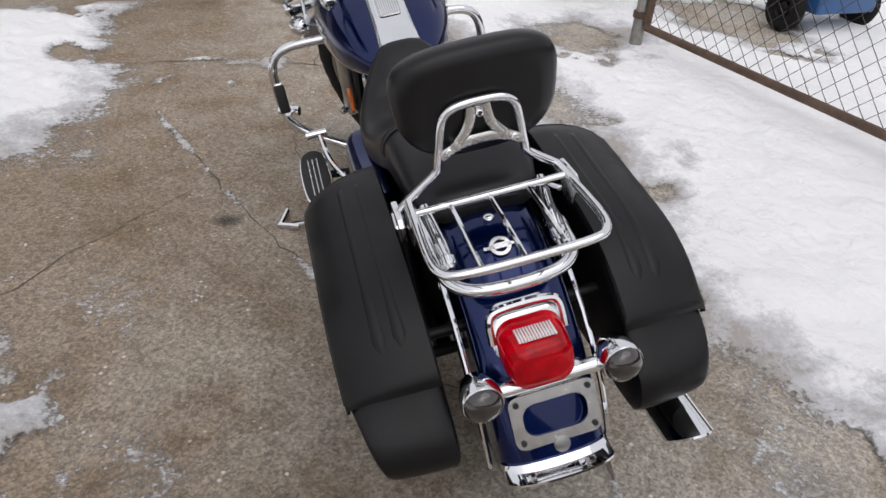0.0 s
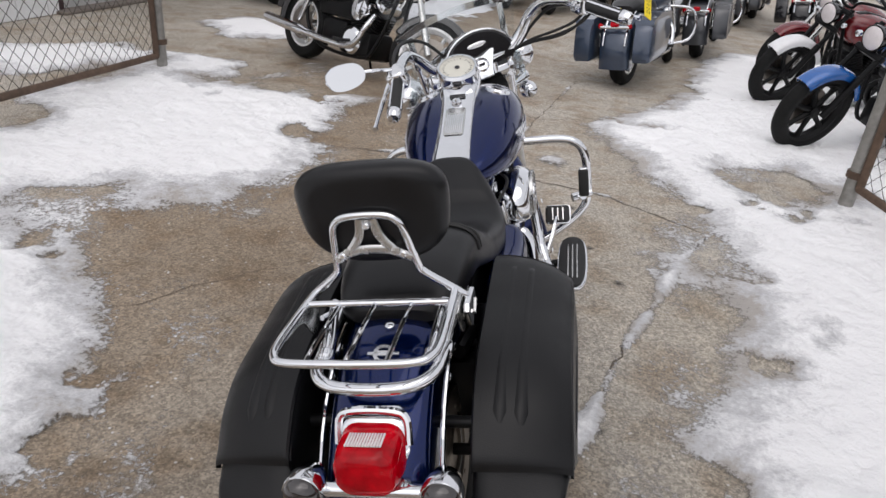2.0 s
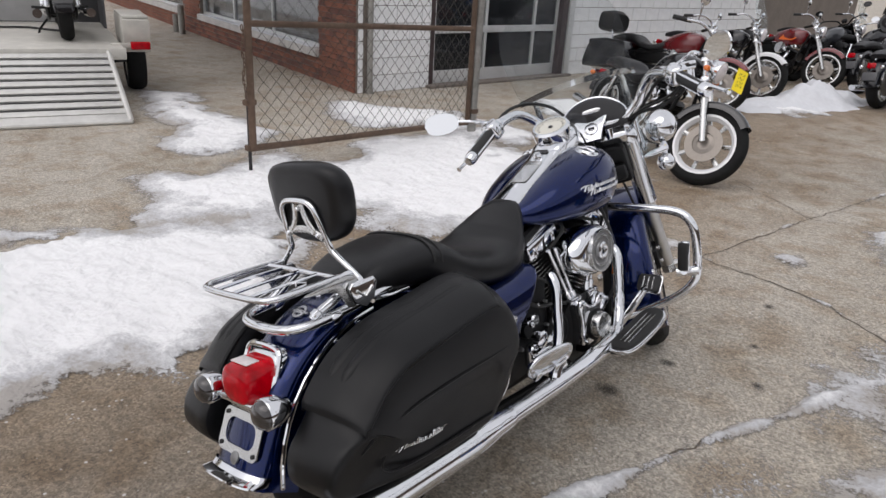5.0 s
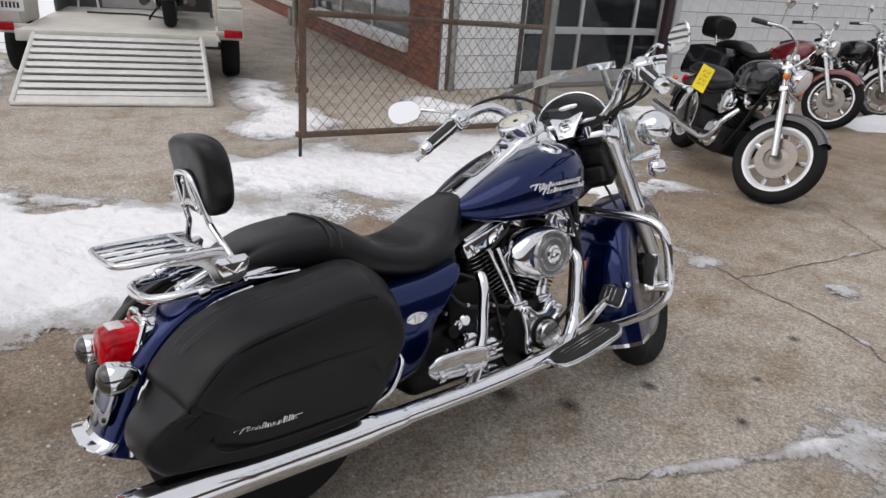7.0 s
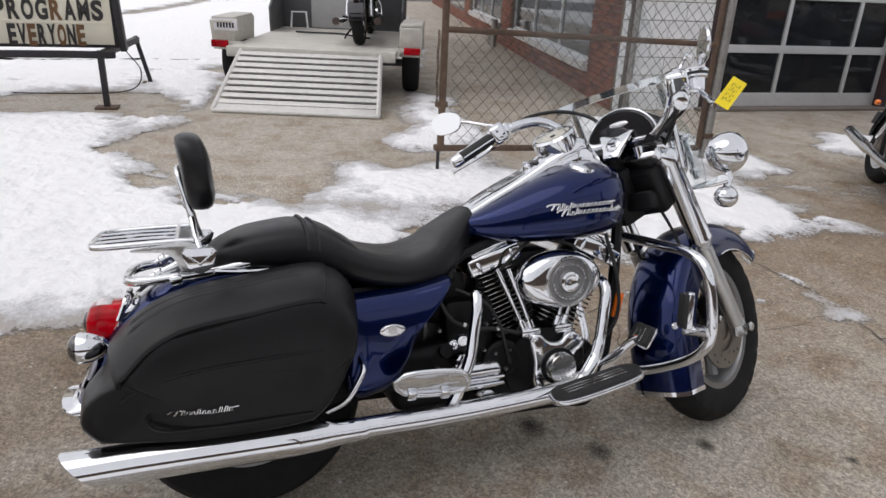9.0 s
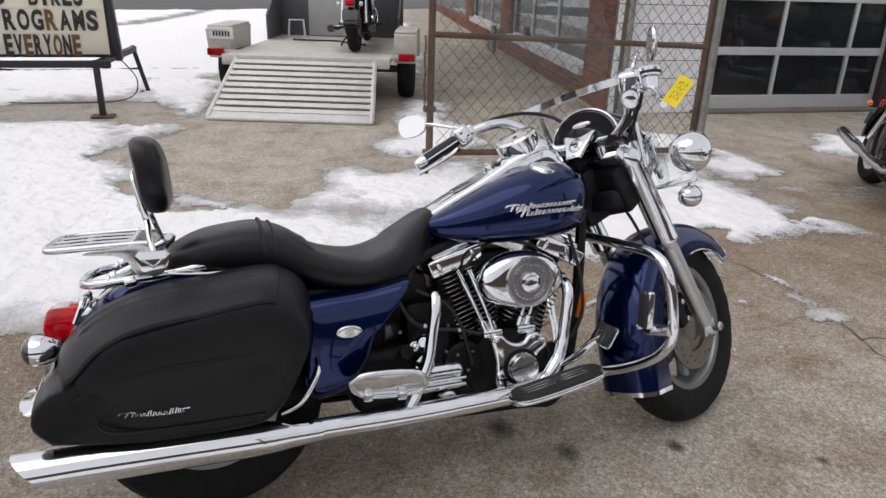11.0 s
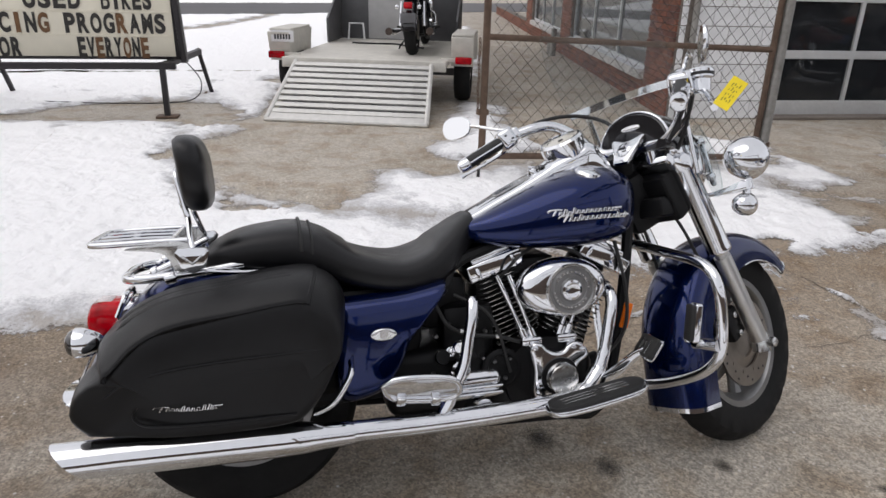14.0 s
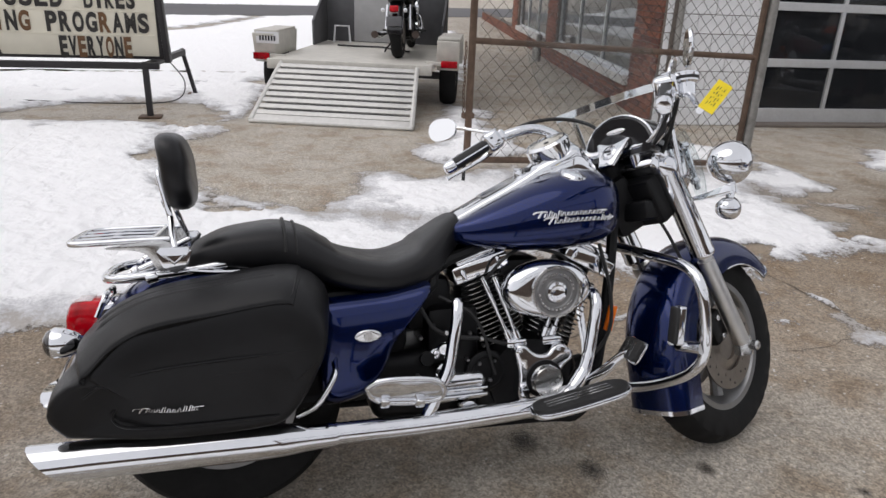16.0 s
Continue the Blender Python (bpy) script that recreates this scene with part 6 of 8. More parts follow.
# nacelle, headlamp, visor dome and switch panel
nac = part("headlamp_nacelle", moved(join(loft([[(x * k, y, 0.905 + z * k) for x, z in rounded(0.25, 0.20, 0.07)] for y, k in ((1.30, 0.75), (1.34, 0.90), (1.40, 1.0), (1.46, 0.98), (1.49, 0.86))])), ST), CHROME, bike, "chrome headlamp nacelle")
part("headlamp_ring", moved(ring_lathe([(0.098, 0.03), (0.098, 0), (0.086, 0), (0.086, 0.034)], (0, 1.475, 0.915), (0, 1, -0.05), 40), ST), CHROME, nac)
part("headlamp_lens", moved(lathe([(0.088, 0.0), (0.086, 0.022), (0.05, 0.034), (0.01, 0.036)], (0, 1.475, 0.915), (0, 1, -0.05), 36), ST), WHITELENS, nac, "clear headlamp lens")
dome = part("nacelle_dome", moved(loft([[(0.036 + k * 0.126 * math.cos(a), y, 0.965 + k * 0.100 * max(math.sin(a), -0.25)) for a in [2 * math.pi * i / 36 for i in range(36)]] for y, k in ((1.232, 0.93), (1.240, 1.0), (1.27, 1.0), (1.34, 0.93), (1.40, 0.78), (1.44, 0.5))]), ST), GLOSSBLACK, nac, "gloss black dome behind the headlamp")
part("dome_mark", moved(lathe([(0.034, 0.0), (0.034, 0.0015), (0.024, 0.0035), (0.006, 0.004)], (0, 0, 0), (0, 0, 1), 30, 1.0, 0.26), ST @ basis((0.036, 1.2315, 1.020), (1, 0, 0), (0, 0.12, 1))), PEWTER, dome, "pale oval mark")
part("dome_edge", moved(tube([(0.036 + 0.127 * math.cos(a), 1.237, 0.965 + 0.101 * math.sin(a)) for a in [math.pi * i / 24 for i in range(25)]], 0.0035, 8), ST), CHROME, dome)
sw = part("switch_panel", moved(plate([(-0.062, 0.030), (-0.05, 0.035), (-0.012, 0.020), (0.012, 0.020), (0.05, 0.035), (0.062, 0.030), (0.036, -0.025), (0.026, -0.060), (-0.026, -0.060), (-0.036, -0.025)], 0.014, basis((0.026, 1.218, 0.960), (1, 0, 0), (0, 0.55, 0.83)), 0.004), ST), CHROME, nac, "chrome switch panel")
part("fork_lock", moved(lathe([(0.026, 0), (0.026, 0.012), (0.020, 0.016), (0.018, 0.010), (0.004, 0.010)], (0.026, 1.208, 0.952), (0, -0.83, 0.55), 24), ST), CHROME, sw)
part("lock_face", moved(box((0.026, 1.194, 0.961), (0.022, 0.004, 0.006), Matrix.Rotation(radians(33), 3, "X")), ST), INK, sw)
part("steering_cover", moved(join(box((0, 1.30, 0.90), (0.27, 0.10, 0.045), Matrix.Rotation(-RAKE, 3, "X"), 0.012), box((0, 1.340, 0.935), (0.30, 0.13, 0.055), Matrix.Rotation(-0.2, 3, "X"), 0.014)), ST), CHROME, nac, "chrome fork cover panel")
# neck and clamp; the extra black boxes stand in for the cavity's shade
part("neck_dark_fill", join(box((0, 1.27, 0.80), (0.12, 0.10, 0.18), Matrix.Rotation(RAKE, 3, "X"), 0.02), moved(box((0, 1.375, 0.815), (0.20, 0.10, 0.10), Matrix.Rotation(RAKE, 3, "X"), 0.02), ST), moved(box((0, 1.345, 0.822), (0.225, 0.135, 0.150), Matrix.Rotation(RAKE, 3, "X"), 0.015), ST), moved(box((0, 1.300, 0.775), (0.200, 0.100, 0.060), None, 0.012), ST)), BLACK, bike, "black neck and lower fork clamp, with boxes for the cavity's shade")
# passing lamps and front signals
for s in (1, -1):
    lx = 0.235 if s > 0 else 0.212
    pl = part("passing_lamp", moved(lathe([(0.006, -0.075), (0.030, -0.066), (0.052, -0.042), (0.063, -0.010), (0.066, 0.014), (0.062, 0.022)], (s * lx, 1.500, 0.891), (0, 1, 0), 32), ST), CHROME, bike, "round chrome passing lamp")
    part("lens", moved(lathe([(0.060, 0.020), (0.050, 0.030), (0.02, 0.036), (0.002, 0.037)], (s * lx, 1.500, 0.891), (0, 1, 0), 32), ST), WHITELENS, pl, "clear lens")
    part("lamp_bracket", moved(join(loft([[(s * x, y + b, z + c) for b, c in ((-0.020, -0.006), (0.020, -0.006), (0.022, 0), (0.018, h), (-0.018, h), (-0.022, 0))] for x, y, z, h in ((0.120, 1.462, 0.795, 0.006), (0.150, 1.463, 0.795, 0.008), (0.190, 1.468, 0.796, 0.014), (0.232, 1.478, 0.800, 0.022), (0.246, 1.482, 0.802, 0.016))]), rod((s * 0.231, 1.482, 0.78), (s * 0.235, 1.498, 0.832), 0.012), lathe([(0.016, -0.014), (0.018, 0), (0.014, 0.014)], (s * 0.233, 1.484, 0.81), (0, 0, 1), 14)), ST), CHROME, pl)
    fs = part("turn_signal", moved(lathe([(0.008, -0.050), (0.024, -0.040), (0.033, -0.016), (0.035, 0.006), (0.032, 0.011)], (s * 0.229, 1.476, 0.752), (0, 1, 0), 24), ST), CHROME, pl, "chrome bullet turn signal")
    part("lens", moved(lathe([(0.031, 0.010), (0.024, 0.019), (0.004, 0.023)], (s * 0.229, 1.476, 0.752), (0, 1, 0), 24), ST), SMOKELENS, fs)
    part("fork_reflector", box((s * 0.140, 1.180, 0.480), (0.014, 0.024, 0.078), Matrix.Rotation(radians(-14), 3, "X"), 0.003), AMBER, bike, "amber side reflector")
# handlebar
BT = ST @ Matrix.Translation((0.030, 0.020, 0.004)) @ Matrix.Translation((0, 1.22, 0)) @ Matrix.Rotation(radians(2.3), 4, "Z") @ Matrix.Translation((0, -1.22, 0))
BAR = [(0, 1.225, 0.958), (0.06, 1.225, 0.958), (0.115, 1.224, 0.964), (0.165, 1.214, 0.996), (0.205, 1.188, 1.048), (0.248, 1.128, 1.080), (0.300, 1.036, 1.062), (0.345, 0.950, 1.018), (0.375, 0.895, 0.992)]
bars = part("handlebar", moved(tube(smooth_path(BAR, 6)[::-1] + smooth_path([(-x, y, z) for x, y, z in BAR], 6)[1:], 0.0172, 14), BT), CHROME, bike, "pulled-back chrome handlebar")
part("riser", moved(join(*[lathe([(0.018, -0.06), (0.020, 0.0), (0.020, 0.016)], (x, 1.232, 0.962), (0, -0.2, 1), 16) for x in (-0.045, 0.045)]), BT), CHROME, bars)
for s in (1, -1):
    a, b = Vector((s * 0.322, 0.985, 1.040)), Vector((s * 0.391, 0.852, 0.967))
    d = (b - a).normalized()
    gr = part("grip", moved(join(lathe([(0.019, 0.0), (0.0195, 0.01), (0.0195, 0.125), (0.018, 0.150)], a, d, 20)), BT), GRIP, bars, "black rubber grip with chrome bands")
    part("grip_end", moved(lathe([(0.0205, 0.128), (0.0215, 0.135), (0.0205, 0.150), (0.016, 0.160), (0.006, 0.163)], a, d, 20), BT), CHROME, gr)
    part("grip_band", moved(join(*[tube([a + d * 0.004 + 0.0195 * (math.cos(q) * d.orthogonal().normalized() + math.sin(q) * d.cross(d.orthogonal().normalized())), a + d * 0.126 + 0.0195 * (math.cos(q) * d.orthogonal().normalized() + math.sin(q) * d.cross(d.orthogonal().normalized()))], 0.0042, 6) for q in (0.2, 2.3, 4.4)]), BT), CHROME, gr)
    box_c = a - d * 0.020
    rot = Matrix((d, Vector((0, 0, 1)).cross(d).normalized(), d.cross(Vector((0, 0, 1)).cross(d)).normalized())).transposed()
    swb = part("switch_box", moved(join(box(box_c, (0.056, 0.060, 0.064), rot, 0.015, 3), box(box_c + Vector((0, 0, 0.026)) - d * 0.005, (0.030, 0.022, 0.020), rot, 0.006, 2), box(box_c - d * 0.035, (0.026, 0.045, 0.042), rot, 0.010, 2)), BT), CHROME, bars, "chrome switch housing")
    part("switches", moved(join(box(box_c + rot @ Vector((0.006, -s * 0.027, 0.010)), (0.012, 0.006, 0.010), rot, 0.002), box(box_c + rot @ Vector((-0.010, -s * 0.027, -0.008)), (0.012, 0.006, 0.010), rot, 0.002)), BT), GRIP, swb)
    part("lever", moved(tube(smooth_path([a - d * 0.04 + Vector((s * 0.01, 0.035, -0.004)), a + d * 0.03 + Vector((s * 0.03, 0.06, -0.012)), a + d * 0.10 + Vector((s * 0.045, 0.06, -0.016)), a + d * 0.165 + Vector((s * 0.055, 0.055, -0.016))], 6), [0.009] * 6 + [0.007] * 6 + [0.006] * 6 + [0.009], 8), BT), CHROME, bars, "chrome hand lever")
    mc = Vector((0.442, 0.892, 1.092)) if s > 0 else Vector((-0.466, 0.929, 1.118))
    part("mirror_stem", moved(tube(smooth_path([a - d * 0.035 + Vector((0, 0.01, 0.02)), (s * 0.335, 0.99, 1.085), (s * 0.37, 0.955, 1.100), tuple(mc + Vector((-s * 0.050, 0.012 if s < 0 else 0.036, -0.004)))], 6), 0.0055, 8), BT), CHROME, bars)
    out = [(0.070, 0.0), (0.062, 0.026), (0.035, 0.040), (0.0, 0.042), (-0.040, 0.036), (-0.064, 0.018), (-0.070, -0.004), (-0.058, -0.026), (-0.025, -0.038), (0.020, -0.040), (0.055, -0.028)]
    ol = [(p.x * s * 0.86, p.y * 0.90) for p in smooth_path([(x, y, 0) for x, y in out + out[:1]], 3)[:-1]]
    mm = BT @ basis(mc, (math.cos(radians(-52 if s > 0 else 9)), math.sin(radians(-52 if s > 0 else 9)), 0.10 * s), (0, 0.05 if s < 0 else 0.16, 1))
    mr = part("mirror", loft([[tuple(mm @ Vector((x * k, y * k, z))) for x, y in ol] for z, k in ((0.0, 1.0), (-0.003, 1.02), (-0.008, 0.92), (-0.011, 0.7), (-0.013, 0.3))]), CHROME, bars, "teardrop chrome mirror")
    part("mirror_glass", plate([(x * 0.97, y * 0.97) for x, y in ol], 0.002, mm), MIRROR, mr, "mirror glass")
part("cable", moved(tube(smooth_path([(-0.318, 1.035, 1.048), (-0.285, 1.115, 1.098), (-0.225, 1.215, 1.112), (-0.150, 1.290, 1.080), (-0.095, 1.320, 1.010), (-0.05, 1.33, 0.92)], 6), 0.006, 8), BT), GRIP, bars, "black clutch cable looped above the bar")
for s in (1, -1):
    part("cable", moved(tube(smooth_path([(s * 0.315, 1.03, 1.050), (s * 0.27, 1.13, 1.072), (s * 0.212, 1.215, 1.045), (s * 0.15, 1.26, 0.985), (s * 0.05, 1.31, 0.90)], 6), 0.005, 8), BT), GRIP, bars, "black control cable")
part("cable", moved(tube(smooth_path([(0.318, 1.030, 1.040), (0.262, 1.125, 1.052), (0.208, 1.200, 1.010), (0.165, 1.232, 0.965), (0.09, 1.29, 0.91)], 6), 0.0055, 8), BT), GRIP, bars, "black hose below the bar")
res = part("reservoir", moved(lathe([(0.022, -0.034), (0.024, -0.006), (0.031, -0.002), (0.031, 0.004)], (0.347, 1.041, 1.058), (0.05, 0.05, 1), 24), BT), CHROME, bars, "chrome brake fluid reservoir")
part("band", moved(lathe([(0.0325, 0.003), (0.0325, 0.010)], (0.347, 1.041, 1.058), (0.05, 0.05, 1), 24), BT), GRIP, res, "black band")
part("lid", moved(lathe([(0.033, 0.010), (0.034, 0.016), (0.030, 0.021), (0.010, 0.022)], (0.347, 1.041, 1.058), (0.05, 0.05, 1), 24), BT), CHROME, res)
for k, (dx, dz) in enumerate(((0.0, 0.0), (0.014, -0.014), (-0.012, -0.020))):
    part("cable", moved(tube(smooth_path([(0.330 + dx, 1.000, 1.026 + dz), (0.290 + dx, 1.040, 0.996 + dz), (0.240, 1.095, 0.982 + dz), (0.180, 1.165, 0.972 + dz / 2), (0.110, 1.235, 0.945), (0.06, 1.30, 0.90)], 6), 0.0048 - 0.0004 * k, 8), BT), GRIP, bars, "black hose below the grip")

# windshield
shield_rows = []
for i in range(11):
    v = i / 10
    z = 1.00 + 0.45 * v
    half = 0.185 + 0.034 * math.sin(min(1, v * 1.5) * math.pi / 2) - 0.09 * max(0, v - 0.6) ** 2 / 0.16
    row = []
    for k in range(17):
        u = -1 + 2 * k / 16
        row.append((half * u, 1.355 - 0.19 * v - 0.055 * u * u - 0.01, z - 0.05 * u * u * (v > 0.8) * (v - 0.8) * 5))
    shield_rows.append(row)
bm = bmesh.new()
vs = [[bm.verts.new(p) for p in row] for row in shield_rows]
for a, b in zip(vs, vs[1:]):
    for k in range(16):
        bm.faces.new((a[k], a[k + 1], b[k + 1], b[k]))
bmesh.ops.solidify(bm, geom=bm.faces[:], thickness=0.004)
screen = part("windshield", moved(bm, ST), SHIELD, bike, "clear detachable windshield with chrome braces")
rim_line = [row[0] for row in shield_rows] + shield_rows[-1][1:-1] + [row[-1] for row in shield_rows[::-1]]
part("shield_edge", moved(tube(rim_line, 0.0012, 6), ST), SHIELD, screen, "pale polished edge")
BR = smooth_path([(-0.215, 1.255, 1.118), (-0.12, 1.300, 1.135), (0, 1.318, 1.142), (0.12, 1.300, 1.135), (0.215, 1.255, 1.118)], 6)
part("brace", moved(loft([[tuple(p + Vector((0, b, c))) for b, c in ((0, -0.011), (0.004, -0.011), (0.0, 0.011), (-0.004, 0.011))] for p in BR]), ST), CHROME, screen, "flat bowed chrome brace")
for s in (1, -1):
    part("shield_arm", moved(plate([(-0.012, 0), (0.012, 0), (0.010, 0.125), (-0.010, 0.125)], 0.005, basis((s * 0.165, 1.325, 1.000), (1, 0, 0), (0, -0.38, 1)), 0.001), ST), SATIN, screen)
    part("shield_arm", moved(rod((s * 0.165, 1.345, 0.86), (s * 0.165, 1.322, 1.02), 0.009), ST), CHROME, screen)

for s in (1, -1):
    low_m = ST @ basis((s * 0.165, 1.395, 0.90), (math.copysign(0.92, s), -0.38, 0), (0, -0.22, 1))
    part("shield_lower", plate([(p.x, p.y) for p in smooth_path([(x, y, 0) for x, y in [(-0.030, 0.10), (0.022, 0.105), (0.050, 0.03), (0.052, -0.05), (0.036, -0.105), (-0.010, -0.10), (-0.030, 0.10)]], 4)[:-1]], 0.004, low_m, 0.001), SHIELD, screen, "clear lower corner of the windshield")
    part("lower_edge", tube([low_m @ p for p in smooth_path([(0.022, 0.105, 0.002), (0.050, 0.03, 0.002), (0.052, -0.05, 0.002), (0.036, -0.105, 0.002)], 5)], 0.0014, 6), SHIELD, screen)
    for z in (0.055, -0.055):
        part("bolt", lathe([(0.0105, -0.010), (0.0105, 0.008), (0.007, 0.012)], low_m @ Vector((0.004, z, 0)), (low_m.to_3x3() @ Vector((0, 0, -1))), 14), CHROME, screen)
    part("shield_clamp", moved(plate(rounded(0.022, 0.150, 0.009, 4), 0.007, low_m @ Matrix.Translation((-0.006, -0.01, -0.012)), 0.002), I4), CHROME, screen, "chrome clamp plate beside the fork")

# price tag on the lever
tag = thing("price_tag", "yellow card tag hung on the brake lever", "tag")
tc = bike.matrix_basis @ (ST @ Vector((0.523, 0.957, 0.977)))
tm2 = basis(tc, (0.65, 0.58, -0.40), (-0.09, 0.63, 0.77))
part("card", plate(rounded(0.036, 0.076, 0.002), 0.002, tm2, 0.0), YELLOW, tag, smooth=False)
part("writing", join(*[moved(box((-0.008 + 0.0055 * k, -0.020 + 0.013 * q + 0.003 * (k % 2), 0.0024), (0.0014, 0.009 - 0.003 * ((k + q) % 3), 0.0006)), tm2) for k in range(4) for q in range(4)]), INK, tag, "lines of small dark writing")
part("string", tube([tm2 @ Vector((0, -0.030, 0.001)), bike.matrix_basis @ (BT @ Vector((0.44, 0.90, 0.965)))], 0.0012, 5), WHITEP, tag)

# ---- the shop building ----
CORNER = Vector((-5.15, 4.6, 0))
DA, DB = Vector((0.105, 0.995, 0)).normalized(), Vector((-0.968, 0.25, 0)).normalized()
NA, NB = Vector((DA.y, -DA.x, 0)), Vector((-DB.y, DB.x, 0))
if NB.y > 0:
    NB = -NB


def slab(d, nrm, s0, s1, z0, z1, t0, t1, bevel=0.0):
    """A block on a wall line: s along it, z up, t in front of it (less than nothing: behind)."""
    c = CORNER + d * (s0 + s1) / 2 + nrm * (t0 + t1) / 2 + Vector((0, 0, (z0 + z1) / 2))
    return box(c, (s1 - s0, abs(t1 - t0), z1 - z0), Matrix((d, nrm, Vector((0, 0, 1)))).transposed(), bevel, 1)


def wall(name, bms, material, label):
    return tagged(obj(name, join(*bms), material), label, "wall", kind="structure")


wall_door = wall("wall_east", [slab(DA, NA, 0.02, 1.16, 0, 3.4, -0.20, -0.012), slab(DA, NA, 1.16, 3.86, 2.5, 3.4, -0.20, 0.0), slab(DA, NA, 3.86, 16, 0, 3.4, -0.20, -0.012)], MORTAR, "white painted block wall of the shop")
wall_window = wall("wall_south", [slab(DB, NB, 0.012, 1.02, 0, 3.4, -0.20, -0.008), slab(DB, NB, 1.02, 24, 0, 0.30, -0.20, -0.008), slab(DB, NB, 1.02, 24, 1.9, 3.4, -0.20, 0.0), slab(DB, NB, 6.2, 7.4, 0.30, 1.9, -0.20, -0.008), slab(DB, NB, 12.0, 13.4, 0.30, 1.9, -0.20, -0.008)], MORTAR, "red brick wall with shop windows")
# unseen walls, added so that the chrome mirrors a dark horizon
tagged(obj("reflection_wall", join(box((15.0, -6, 1.9), (0.3, 50, 3.8)), box((-5, -31.0, 1.6), (40.3, 0.3, 3.2))), mat("dark_reflection_wall", (0.085, 0.062, 0.050), 0.85, 0, 0, 0.3, 6)), "unseen dark wall added to give the chrome a dark band", "wall", kind="structure")
tagged(obj("wall_back", join(slab(DA, NA, 2.6, 16, 0, 3.4, -6.2, -6.0), slab(DB, NB, 6, 24, 0, 3.4, -4.2, -4.0)), DARKGREY), "plain grey inner wall", "wall", kind="structure")
tagged(obj("ceiling", join(slab(DA, NA, -2, 16, 3.4, 3.6, -8, 0.15), slab(DB, NB, 0, 24, 3.62, 3.8, -6, 0.15)), DARKGREY), "flat grey shop roof", "roof", kind="structure")
sill = tagged(obj("window_sill", join(*[slab(DB, NB, a, b - 0.006, 0.30, 0.405, -0.20, 0.07, 0.008) for a, b in [(1.0 + 1.30 * k, 2.30 + 1.30 * k) for k in range(4)] + [(7.4 + 1.5 * k, 8.9 + 1.5 * k) for k in range(3)]]), STONE), "pale stone window sill with snow", "window sill", kind="structure")
tagged(obj("snow", slab(DB, NB, 1.2, 6.1, 0.402, 0.412, -0.10, 0.06, 0.004), SNOWCAP), "thin snow lying on the sill", "snow", kind="stuff")


def window(name, s0, s1, panes):
    w = thing(name, "dark shop window in a metal frame", "window", kind="structure")
    part("window_frame", join(slab(DB, NB, s0, s1, 0.405, 0.45, -0.12, -0.06), slab(DB, NB, s0, s1, 1.86, 1.90, -0.12, -0.06), *[slab(DB, NB, s - 0.022, s + 0.022, 0.45, 1.86, -0.12, -0.06) for s in [s0 + 0.022 + (s1 - s0 - 0.044) * k / panes for k in range(panes + 1)]]), ALUFRAME, w)
    for k in range(panes):
        a, b = s0 + 0.044 + (s1 - s0 - 0.044) * k / panes, s0 + (s1 - s0 - 0.044) * (k + 1) / panes
        part("pane", slab(DB, NB, a, b, 0.45, 1.86, -0.094, -0.088), SHOPPANE, w)
    return w


window("window_1", 1.02, 6.2, 3)
window("window_2", 7.4, 12.0, 3)
# added white block imitates the snow mirrored in the panes
part("reflection_block", slab(DB, NB, 1.9, 5.8, 0.0, 1.02, -0.9, -0.35, 0.02), WHITEP, thing("pane_reflection", "white block behind the shop window, in place of reflected snow", "counter"))

door = thing("door_1", "glazed aluminium garage door, closed", "garage door", kind="structure")
part("door_frame", join(slab(DA, NA, 1.16, 1.24, 0, 2.5, -0.16, -0.02), slab(DA, NA, 3.74, 3.86, 0, 2.5, -0.16, 0.03)), DARKWOOD, door, "dark brown door jamb")
zs, ss = [0.03, 0.66, 1.28, 1.90, 2.50], [1.24, 2.22, 3.20, 3.74]
for a, b in ((0.02, 0.19), (0.66, 0.75), (1.27, 1.36), (1.88, 1.97), (2.43, 2.5)):
    part("rail", slab(DA, NA, 1.24, 3.74, a, b, -0.12, -0.06, 0.004), ALUFRAME, door)
for s in (1.24, 2.19, 3.19, 3.70):
    part("stile", slab(DA, NA, s, s + 0.05, 0.19, 2.43, -0.118, -0.062, 0.003), ALUFRAME, door)
for a, b in ((0.19, 0.66), (0.75, 1.27), (1.36, 1.88), (1.97, 2.43)):
    for c, d in ((1.29, 2.19), (2.24, 3.19), (3.24, 3.70)):
        part("pane", slab(DA, NA, c, d, a, b, -0.094, -0.088), PANE, door)
part("sill", slab(DA, NA, 1.10, 4.0, 0.0, 0.035, -0.18, 0.12, 0.008), MORTAR, door, "worn concrete threshold")
tagged(obj("trim", slab(DA, NA, 3.87, 4.0, 0.0, 2.6, 0.0, 0.05, 0.008), ALUFRAME), "grey metal trim beside the garage door", "trim", kind="structure")
pipe = thing("drain_pipe", "grey metal pipe standing at the wall corner", "pipe")
part("pipe", rod(CORNER + NA * 0.06 + DA * 0.16, CORNER + NA * 0.06 + DA * 0.16 + Vector((0, 0, 3.3)), 0.035, 14), GALV, pipe)
part("shoe", rod(CORNER + NA * 0.06 + DA * 0.16, CORNER + NA * 0.06 + DA * 0.16 + Vector((0, 0, 0.06)), 0.045, 14), GALV, pipe)
